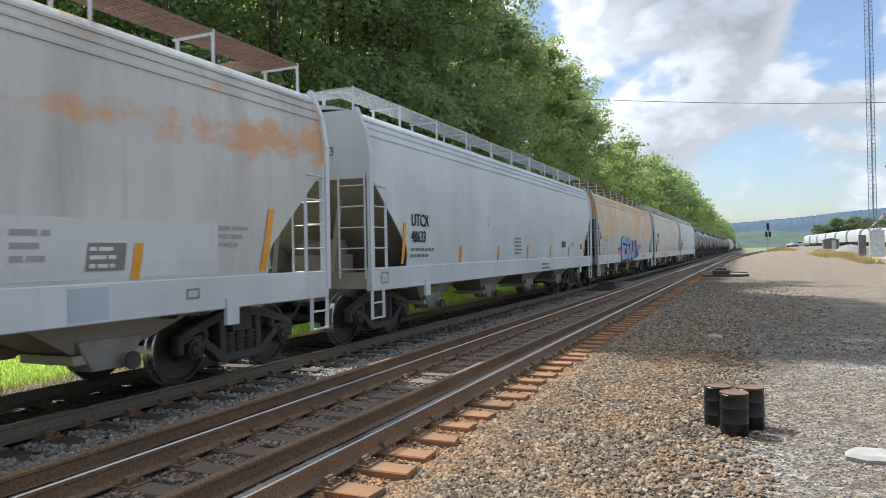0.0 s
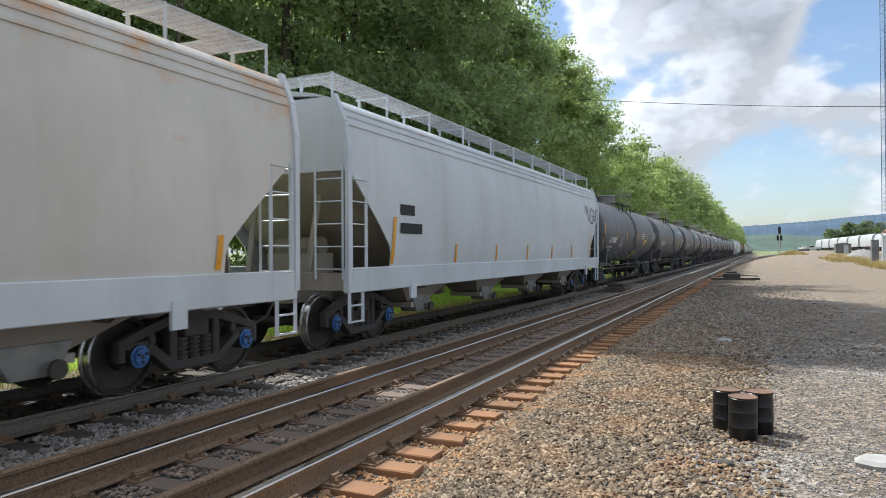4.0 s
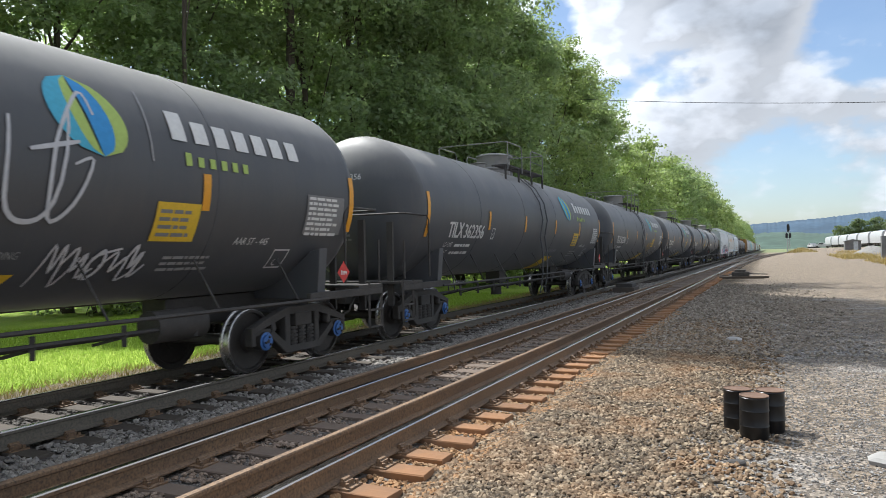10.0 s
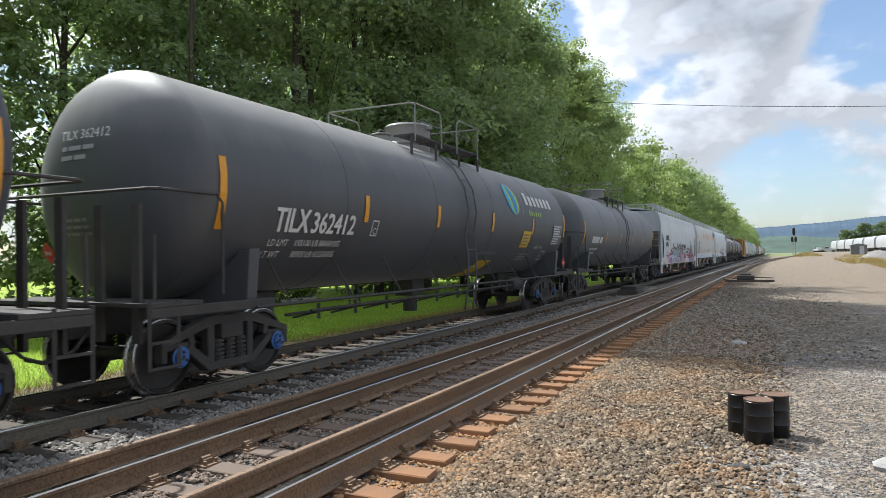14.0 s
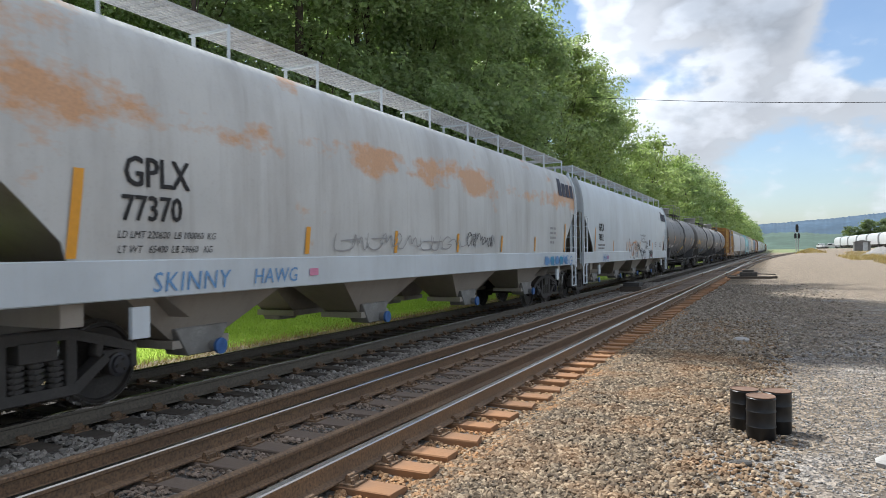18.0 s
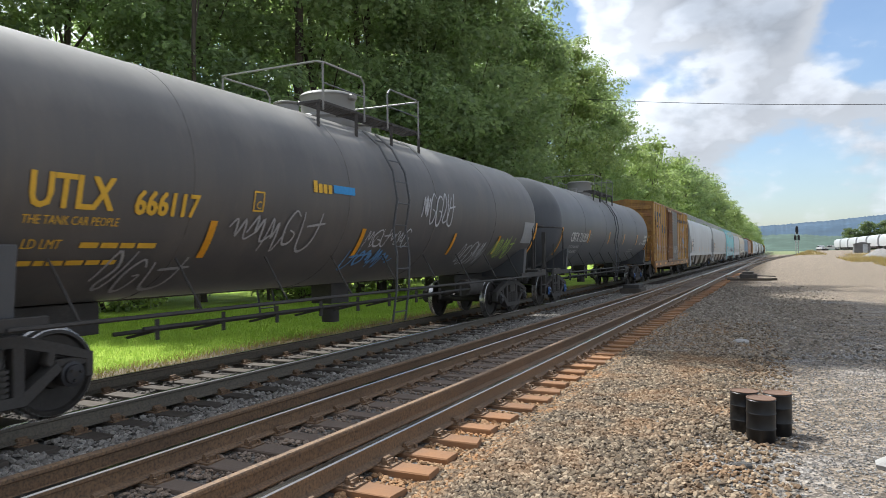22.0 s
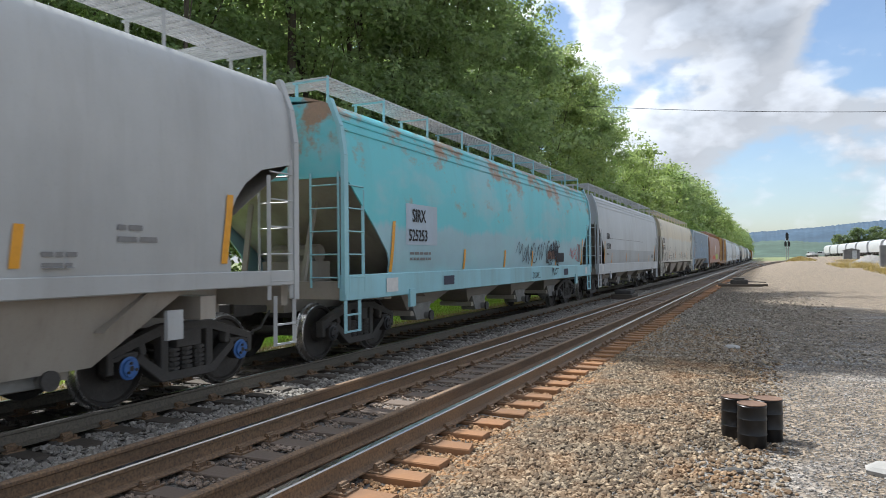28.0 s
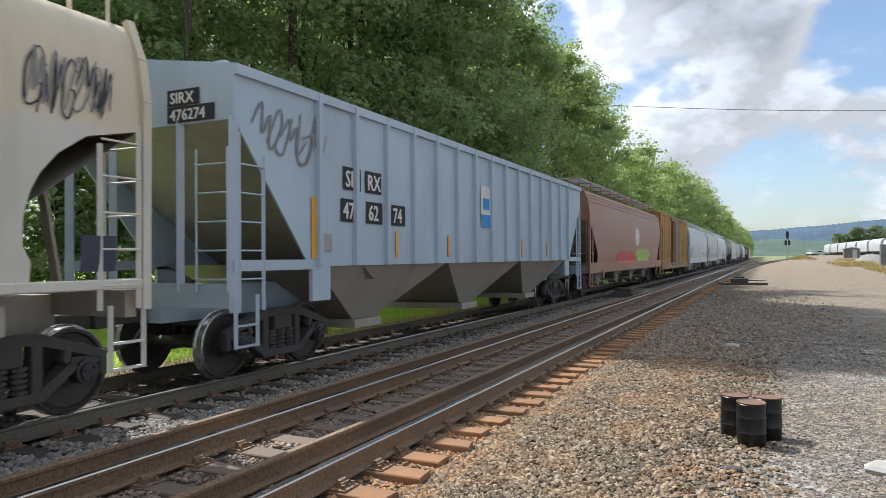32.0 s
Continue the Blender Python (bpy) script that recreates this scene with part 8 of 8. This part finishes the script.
# ---- far distance ----
def ridge(name, label, dist, pts, mat):
    """A long wooded ridge: heights along headings, with a rough crest."""
    v, f = [], []
    rnd = random.Random(3)
    rows = []
    for a, h in pts:
        x, y = dist * math.sin(radians(a)), dist * math.cos(radians(a))
        rows.append((x, y, h))
    fine = []
    for (x0, y0, h0), (x1, y1, h1) in zip(rows, rows[1:]):
        for k in range(24):
            s = k / 24
            fine.append((x0 + (x1 - x0) * s, y0 + (y1 - y0) * s, h0 + (h1 - h0) * s + rnd.uniform(-1, 1) * dist * 0.0006))
    bm = bmesh.new()
    ring = []
    for x, y, h in fine:
        d = Vector((x, y, 0)).normalized() * dist * 0.12
        ring.append([bm.verts.new((x - d.x * k, y - d.y * k, z)) for k, z in ((1.6, -8), (1.0, h * 0.35), (0.45, h * 0.75), (0, h), (-0.8, h * 0.5), (-1.5, -8))])
    for a, b in zip(ring, ring[1:]):
        for i in range(5):
            bm.faces.new((a[i], b[i], b[i + 1], a[i + 1]))
    ob = new(name, mesh_of(name, bm, mat, smooth=60))
    tagged(ob, label, "hill", kind="structure")


ridge("backdrop_ridge", "wooded ridge on the horizon, coloured blue for haze", 3600, [(-30, 60), (-12, 95), (-6, 108), (-1.1, 118), (1, 125), (3.9, 137), (6, 150), (7.9, 158), (10, 168), (20, 190), (40, 150), (75, 60)], M["hill"])
ridge("backdrop_slope", "green slope before the ridge, coloured for haze", 2000, [(-30, 10), (-12, 26), (-4, 38), (0.8, 44), (4, 36), (7, 30), (14, 40), (25, 46), (50, 30), (75, 10)], M["hill_near"])


def ground_z(x, y):
    return float(rise(x, y))


def signal_mast(x, y):
    t = thing("railway_signal", "black twin-head colour-light signal on a silver mast", "railway signal", at=pose(x, y, ground_z(x, y)))

    def mast(bm):
        box(bm, -0.5, 0.5, -0.4, 0.4, -0.3, 0.5)
        cyl(bm, (-0.45, 0, 0.4), (-0.45, 0, 5.6), 0.14, 8)
        cyl(bm, (0.45, 0, 0.4), (0.45, 0, 5.6), 0.14, 8)
        for k in range(12):
            bar(bm, (-0.55, 0, 0.8 + k * 0.4), (0.55, 0, 0.8 + k * 0.4), 0.04, 0.04)
        box(bm, -0.9, 0.9, -0.5, 0.5, 3.4, 3.5)
    part("mast", shared("signal_mast", mast, M["mast"]), None, t)

    def head(bm):
        prism(bm, [(-0.45, 5.2), (0.45, 5.2), (0.55, 5.8), (0.55, 6.6), (0.3, 7.0), (-0.3, 7.0), (-0.55, 6.6), (-0.55, 5.8)], -0.12, -0.05, 1)
        for z in (5.6, 6.1, 6.6):
            cyl(bm, (0, -0.4, z), (0, -0.05, z), 0.14, 10)
    part("signal_head", shared("signal_head", head, M["signal"]), None, t)

    def low(bm):
        for x in (-0.62, 0.62):
            prism(bm, [(x - 0.45, 3.7), (x + 0.45, 3.7), (x + 0.45, 4.7), (x, 5.0), (x - 0.45, 4.7)], -0.2, -0.1, 1)
            for z in (4.0, 4.5):
                cyl(bm, (x, -0.5, z), (x, -0.2, z), 0.13, 10)
    part("signal_head", shared("signal_low", low, M["signal"]), None, t)
    t.scale = (0.75, 0.75, 1.28)


signal_mast(5.5, 235)


def parked_car(k, x, y, turn):
    half = 8.1
    t = thing("parked_hopper_car", "clean white hopper car parked in the yard", "railway wagon", "white cars parked in the yard", at=pose(x, y, ground_z(x, y), 0, 0, turn))

    def body(bm):
        ring = [(-1.5, 1.1), (-1.6, 1.8), (-1.6, 3.2), (-1.35, 4.0), (-0.6, 4.4), (0.6, 4.4), (1.35, 4.0), (1.6, 3.2), (1.6, 1.8), (1.5, 1.1)]
        prism(bm, ring, -half, half, 1)

    def gear(bm):
        for y in (-6.2, 6.2):
            box(bm, -1.1, 1.1, y - 1.1, y + 1.1, 0.25, 0.8)
            for q in (-0.85, 0.85):
                for s in (-0.8, 0.8):
                    cyl(bm, (s - 0.06, y + q, 0.46), (s + 0.06, y + q, 0.46), 0.46, 14)
        box(bm, -0.3, 0.3, -half - 0.4, half + 0.4, 0.8, 1.1)
        for y in (-3.6, 0, 3.6):
            prism(bm, [(y - 1.5, 1.1), (y - 0.4, 0.5), (y + 0.4, 0.5), (y + 1.5, 1.1)], -1.3, 1.3)
    part("body", shared("parked_body", body, M["car_white"]), None, t)
    part("running_gear", shared("parked_gear", gear, M["under"]), None, t)


for k in range(8):
    s_ = k * 19.2
    parked_car(k, 29.6 - s_ * 0.050, 180 + s_, 2.9)


def hut():
    x, y = 16.1, 170
    t = thing("equipment_hut", "grey sided equipment hut with a shallow roof", "hut", at=pose(x, y, ground_z(x, y) - 0.05))

    def wall(bm):
        box(bm, -1.45, 1.45, -1.2, 1.2, 0, 1.95)

    def roof(bm):
        prism(bm, [(-1.6, 1.9), (1.6, 1.9), (1.6, 1.98), (0, 2.35), (-1.6, 1.98)], -1.35, 1.35, 1)

    def door(bm):
        box(bm, 0.1, 0.95, -1.24, -1.2, 0.05, 1.85)
    part("wall", shared("hut_wall", wall, M["hut"]), None, t)
    part("roof", shared("hut_roof", roof, M["hut"]), None, t)
    part("door", shared("hut_door", door, M["alu"]), None, t)


hut()


def gravel_heap():
    bm = bmesh.new()
    rnd = random.Random(4)
    n = 26
    rings = []
    for r, h in ((1.0, -0.1), (0.8, 0.35), (0.5, 0.8), (0.22, 1.15), (0.03, 1.25)):
        rings.append([(3.0 * r * math.cos(6.283 * i / n) * rnd.uniform(0.92, 1.08), 2.4 * r * math.sin(6.283 * i / n) * rnd.uniform(0.92, 1.08), h * rnd.uniform(0.9, 1.1)) for i in range(n)])
    loft(bm, rings)
    ob = new("gravel_heap", mesh_of("gravel_heap", bm, M["heap"], smooth=60))
    ob.matrix_world = pose(14.2, 122, ground_z(14.2, 122))
    tagged(ob, "low heap of grey gravel in the yard", "gravel heap")


gravel_heap()


def cabinets():
    x, y = 13.6, 94
    z = ground_z(x, y)
    pad = thing("concrete_pad", "weathered concrete pad with an earthy edge", "concrete pad", at=pose(x, y, z))

    def slab(bm):
        box(bm, -2.2, 9, -22, 4, -0.6, -0.02)
        box(bm, -1.7, 9, -21.5, 3.6, -0.02, 0.12)
    part("slab", shared("pad_slab", slab, M["concrete"], bevel=0.03), None, pad)
    a = thing("relay_cabinet", "tall dull aluminium relay cabinet on the pad", "cabinet", at=pose(x, y, z + 0.125))

    def body(bm):
        box(bm, -0.72, 0.72, -0.5, 0.5, 0, 2.95)
        prism(bm, [(-0.78, 2.95), (0.78, 2.95), (0.78, 3.02), (0, 3.2), (-0.78, 3.02)], -0.56, 0.56, 1)

    def door(bm):
        box(bm, -0.66, -0.01, -0.54, -0.502, 0.1, 2.8)

    def door2(bm):
        box(bm, 0.01, 0.66, -0.54, -0.502, 0.1, 2.8)

    def handle(bm):
        box(bm, -0.08, -0.04, -0.58, -0.54, 1.2, 1.5)
    part("body", shared("cab_body", body, M["alu"]), None, a)
    d = part("door", shared("cab_door", door, M["alu"]), None, a)
    part("handle", shared("cab_handle", handle, M["under"]), None, d)
    part("door", shared("cab_door2", door2, M["alu"]), None, a)
    c = thing("relay_cabinet", "dark grey steel cabinet on the pad", "cabinet", at=pose(x - 1.15, y + 2.4, z + 0.125))

    def dark(bm):
        box(bm, -0.38, 0.38, -0.4, 0.4, 0, 2.6)
        box(bm, -0.3, 0.3, -0.43, -0.402, 0.15, 2.4)
    part("body", shared("cab_dark", dark, M["hut"], bevel=0.02), None, c)
    g = thing("crossing_gate_arm", "raised white gate arm with red bands", "gate arm", at=pose(x, y - 1.6, z + 0.125))

    def post(bm):
        cyl(bm, (0.9, 0, 0), (0.9, 0, 4.6), 0.07, 8)

    def arm(bm):
        bar(bm, (-1.1, 0, 3.05), (1.05, 0, 5.35), 0.05, 0.16)
    part("post", shared("gate_post", post, M["mast"]), None, g)
    part("arm", shared("gate_arm", arm, M["gate_white"]), None, g)
    for k in range(3):
        u = 0.12 + k * 0.3
        def band(bm, u=u):
            bar(bm, (-1.1 + 2.15 * u, -0.01, 3.05 + 2.3 * u), (-1.1 + 2.15 * (u + 0.1), -0.01, 3.05 + 2.3 * (u + 0.1)), 0.06, 0.165)
        part("red_band", shared(("gate_band", k), band, M["gate_red"]), None, g)


cabinets()


def tower(x, y, h):
    t = thing("lattice_tower", "tall slim blue-grey lattice radio tower", "tower", at=pose(x, y, ground_z(x, y)))
    w = 0.72

    def legs(k):
        a = k * 2.0944 + 0.4
        return (w * math.cos(a), w * math.sin(a))
    for k in range(3):
        def leg(bm, k=k):
            px, py = legs(k)
            cyl(bm, (px, py, -0.2), (px, py, h), 0.055, 6)
        part("leg", shared(("tower_leg", k), leg, M["tower"]), None, t)

    def lattice(bm):
        n = int(h / 0.75)
        for i in range(n):
            z0, z1 = i * 0.75, (i + 1) * 0.75
            for k in range(3):
                a, b = legs(k), legs((k + 1) % 3)
                bar(bm, (*a, z0), (*b, z0), 0.03, 0.03)
                if i % 2:
                    a, b = b, a
                bar(bm, (*a, z0), (*b, z1), 0.028, 0.028)
    part("lattice", shared("tower_lattice", lattice, M["tower"], smooth=0), None, t)

    def cable(bm):
        bar(bm, (0.1, -0.3, 0), (0.1, -0.3, h), 0.12, 0.05)
        for i in range(int(h / 0.38)):
            bar(bm, (-0.08, -0.3, i * 0.38), (0.28, -0.3, i * 0.38), 0.03, 0.03)
    part("cable_ladder", shared("tower_cable", cable, M["tower"], smooth=0), None, t)


tower(21.0, 148.5, 72)


def wire():
    bm = bmesh.new()
    a, b = Vector((-30, 58.5, 17.75)), Vector((24, 60, 11.35))
    pts = [a.lerp(b, i / 24) - Vector((0, 0, 1.1 * (1 - (2 * i / 24 - 1) ** 2))) for i in range(25)]
    pipe(bm, pts, 0.022, 5)
    ob = new("overhead_cable", mesh_of("overhead_cable", bm, M["wire"]))
    tagged(ob, "thin dark cable strung across the line", "cable")


wire()


def far_truck(x, y, turn, s):
    t = thing("maintenance_truck", "small white maintenance truck far down the yard", "truck", at=pose(x, y, ground_z(x, y), 0, 0, turn))

    def body(bm):
        prism(bm, [(-2.6, 0.5), (2.6, 0.5), (2.6, 1.15), (1.5, 1.25), (1.0, 1.9), (-0.6, 1.9), (-0.7, 1.3), (-2.6, 1.3)], -0.95, 0.95)

    def glass(bm):
        prism(bm, [(-0.45, 1.32), (1.25, 1.32), (0.92, 1.8), (-0.45, 1.8)], -0.96, 0.96)

    def wheel(bm):
        cyl(bm, (-0.98, 0, 0.38), (0.98, 0, 0.38), 0.38, 14)
    part("body", shared("truck_body", body, M["car_white"], bevel=0.04), None, t)
    part("window", shared("truck_glass", glass, M["glass_dark"]), None, t)
    for y in (-1.7, 1.7):
        w = part("wheel", shared("truck_wheel", wheel, M["under"]), None, t)
        w.location.y = y


far_truck(15.2, 300, 20, 1)
far_truck(18.4, 296, 70, 1)


def junction_box():
    t = thing("track_box", "low dark trackside box beside the rails", "track box", at=pose(-5.75, 31.2, 0))

    def base(bm):
        box(bm, -0.45, 0.45, -0.7, 0.7, 0.0, 0.25)

    def top(bm):
        box(bm, -0.35, 0.35, -0.5, 0.5, 0.252, 0.42)
    part("base", shared("jb_base", base, M["tie_old"]), None, t)
    part("lid", shared("jb_top", top, M["under"], bevel=0.02), None, t)


junction_box()


# ---- weeds, lawn and loose stone ----
def blades(name, label, cat, n, xs, ys, size, mat, wid=0.012):
    x, y = RNG.uniform(*xs, n), RNG.uniform(*ys, n)
    z = rise(x, y)
    a, h = RNG.uniform(0, 6.28, n), size * RNG.uniform(0.5, 1.3, n)
    lean = RNG.normal(0, 0.45, (n, 2)) * h[:, None]
    dx, dy = np.cos(a) * wid, np.sin(a) * wid
    v = np.stack([np.stack([x - dx, y - dy, z - 0.01], -1), np.stack([x + dx, y + dy, z - 0.01], -1), np.stack([x + lean[:, 0], y + lean[:, 1], z + h], -1)], 1)
    ob = new(name, quick_mesh(name, v.reshape(-1, 3), np.arange(n * 3).reshape(n, 3), mat))
    tagged(ob, label, cat, kind="stuff")


blades("lawn_grass", "short bright green mown lawn grass", "grass", 80000, (-20, -10.2), (4, 32), 0.08, M["grass"], 0.012)
blades("verge_grass", "thin dry grass along the track's dirt edge", "grass", 9000, (-10.6, -9.5), (3, 40), 0.10, M["weed"], 0.008)
for i_, (x0_, x1_, y0_, y1_, n_) in enumerate(((8, 13, 95, 118, 1500), (4.5, 8.5, 150, 215, 2400), (11, 20, 118, 150, 1600), (9.5, 12.5, 72, 90, 900))):
    blades("weeds", "patch of dry yellow weeds in the yard", "weeds", n_, (x0_, x1_), (y0_, y1_), 0.5, M["weed"], 0.03)
blades("weeds", "small green weed tuft in the gravel", "weeds", 60, (2.1, 2.35), (10.9, 11.1), 0.09, M["grass"], 0.008)

# ---- sleepers ----
def tie_mesh(v):
    def build(bm):
        rnd = random.Random(v)
        h = 0.115
        a = [(-1.30 + rnd.uniform(-0.03, 0.03), -h), (1.30 + rnd.uniform(-0.03, 0.03), -h), (1.30 + rnd.uniform(-0.03, 0.03), h), (-1.30, h)]
        ring = [[(x, y, z) for x, y in a] for z in (-0.14, 0.012)]
        top = [(x * 0.996, y * 0.93, 0.024 + rnd.uniform(-0.006, 0.006)) for x, y in a]
        loft(bm, ring + [top])
    return build


def plate_mesh(bm):
    """Tie plate with its clips and screws, at a rail's foot."""
    box(bm, -0.19, 0.19, -0.10, 0.10, 0.018, 0.036)
    for s in (-1, 1):
        box(bm, s * 0.105 - 0.03, s * 0.105 + 0.03, -0.055, 0.055, 0.036, 0.075)
        cyl(bm, (s * 0.095, -0.05, 0.075), (s * 0.095, 0.05, 0.075), 0.022, 6)
        for q in (-1, 1):
            cyl(bm, (s * 0.155, q * 0.065, 0.036), (s * 0.155, q * 0.065, 0.068), 0.016, 6)


def build_ties():
    rnd = random.Random(9)
    for track, cx, mat, phase in ((TRACKS[1], NEAR_X, "tie", 5.14), (TRACKS[0], TRAIN_X, "tie_old", 5.4)):
        for i in range(-36, 125):
            y = phase + i * 0.53
            me = shared(("sleeper", i % 5, mat), tie_mesh(i % 5), M[mat])
            t = part("sleeper", me, None, track)
            t.location = (cx + rnd.uniform(-0.05, 0.05), y + rnd.uniform(-0.03, 0.03), rnd.uniform(-0.012, 0.004))
            t.rotation_euler.z = radians(rnd.uniform(-1.0, 1.0))
            for s in (-1, 1):
                if -12 < i < 60:
                    p = part("tie_plate", shared("tie_plate", plate_mesh, M["rail"]), None, t)
                    p.location = (s * HALF_GAUGE, 0, 0)
    # the rest, far down the line
    for track, cx, mat in ((TRACKS[1], NEAR_X, M["tie"]), (TRACKS[0], TRAIN_X, M["tie_old"])):
        bm = bmesh.new()
        for i in range(125, 420):
            y = 5.2 + i * 0.53
            box(bm, cx - 1.3, cx + 1.3, y - 0.11, y + 0.11, -0.1, 0.02)
        ob = part("far_sleepers", bm, mat, track)
        ob["kind"] = "stuff"
    bm = bmesh.new()
    for i in range(0, 330):
        y = 62 + i * 0.55
        x = float(siding_x(y))
        box(bm, x - 1.3, x + 1.3, y - 0.11, y + 0.11, -0.1, 0.024)
    ob = part("far_sleepers", bm, M["tie_old"], TRACKS[3])
    ob["kind"] = "stuff"


build_ties()


def scatter(name, label, n, xs, ys, size, mat, bias=1.0, lift=0.0, keep=None, fade=None):
    """Loose stones, thinning out down the line."""
    x = RNG.uniform(xs[0], xs[1], n)
    y = ys[0] + (ys[1] - ys[0]) * RNG.uniform(0, 1, n) ** bias
    m = np.ones(n, bool) if keep is None else keep(x, y)
    if fade is not None:
        m &= RNG.uniform(0, 1, n) < np.clip((fade[1] - x) / (fade[1] - fade[0]), 0, 1)
    if len(ys) > 2:
        m &= RNG.uniform(0, 1, n) > np.clip((y - ys[2]) / (ys[1] - ys[2]), 0, 1)
    x, y = x[m], y[m]
    s = size * RNG.uniform(0.55, 1.35, len(x)) * (1 + np.clip(y - 8, 0, 40) * 0.015)
    z = rise(x, y) + s * 0.28 + lift
    ob = new(name, stones_mesh(name, x, y, z, s, mat))
    tagged(ob, label, "ballast", kind="stuff")


def off_ties(cx, phase):
    """True between the sleepers, and clear of the rails."""
    def f(x, y):
        k = np.abs((y - phase + 0.265) % 0.53 - 0.265)
        rails = np.minimum(np.abs(x - cx - HALF_GAUGE), np.abs(x - cx + HALF_GAUGE))
        return ((k > 0.135) | (np.abs(x - cx) > 1.36)) & (rails > 0.1)
    return f


near_gap, main_gap = off_ties(NEAR_X, 5.14), off_ties(TRAIN_X, 5.4)
scatter("ballast_shoulder", "loose tan angular ballast stones beside the track", 88000, (-2.62, 0.35), (2.2, 20, 12), 0.0235, M["ballast"], 1.5, 0.0, None, (-1.5, 0.2))
scatter("ballast_shoulder", "tan ballast stones along the far shoulder", 15000, (-2.6, 2.4), (13, 40, 22), 0.030, M["ballast_far"], 1.2, 0.0, None, (-1.8, 2.4))
scatter("track_ballast", "rust-stained ballast stones round the sleeper ends", 12000, (-3.1, -2.35), (2.2, 22), 0.023, M["ballast_rust"], 1.5, 0.0, near_gap)
scatter("track_ballast", "grimy brown ballast between the near rails", 16000, (-5.2, -3.1), (2.2, 30), 0.024, M["ballast_brown"], 1.4, 0.008, near_gap)
scatter("track_ballast", "grey ballast stones between the two tracks", 17000, (-6.6, -5.1), (2.5, 40), 0.032, M["ballast_grey"], 1.5, 0.0, main_gap)
scatter("track_ballast", "oily ballast stones between the main rails, shade in their colour", 9000, (-9.3, -6.5), (4, 34), 0.032, M["ballast_oily_shade"], 1.4, 0.0, main_gap)
scatter("ballast_shoulder", "tan ballast stones along the near shoulder", 17000, (-2.62, 0.2), (2.25, -12), 0.026, M["ballast"], 1.2, 0.0, None, (-1.6, 0.1))
scatter("track_ballast", "grimy brown ballast between the near rails", 7000, (-5.2, -3.1), (2.25, -12), 0.028, M["ballast_brown"], 1.2, 0.004, near_gap)
scatter("track_ballast", "grey ballast stones between the two tracks", 8000, (-6.6, -5.1), (2.55, -12), 0.034, M["ballast_grey"], 1.2, 0.0, main_gap)
scatter("yard_chips", "fine pale gravel chips on the yard", 46000, (-1.3, 3.6), (3.5, 22, 11), 0.0105, M["chip"], 1.4, 0.0, None, None)


def motions():
    steps = [i * 2.0 for i in range(17)]
    for car, y in TRAIN:
        walk(car, [(t, pose(TRAIN_X, y - travelled(t), RAIL)) for t in steps])
    turn = {}
    wheels = [(o, -1 if o.location.y < 0 else 1) for o in scene.objects if o.name.startswith("wheelset")]
    for w, q in wheels:
        if q not in turn:
            rows = [(i / FPS, pose(0, q * AXLE_HALF, WHEEL_R, math.degrees(travelled(i / FPS) / WHEEL_R))) for i in range(32 * FPS + 1)]
            walk(w, rows)
            turn[q] = w.animation_data
        else:
            # every axle turns alike, so all share the two sets of keys
            w.rotation_mode = "QUATERNION"
            keys = w.animation_data_create()
            keys.action, keys.action_slot = turn[q].action, turn[q].action_slot


motions()
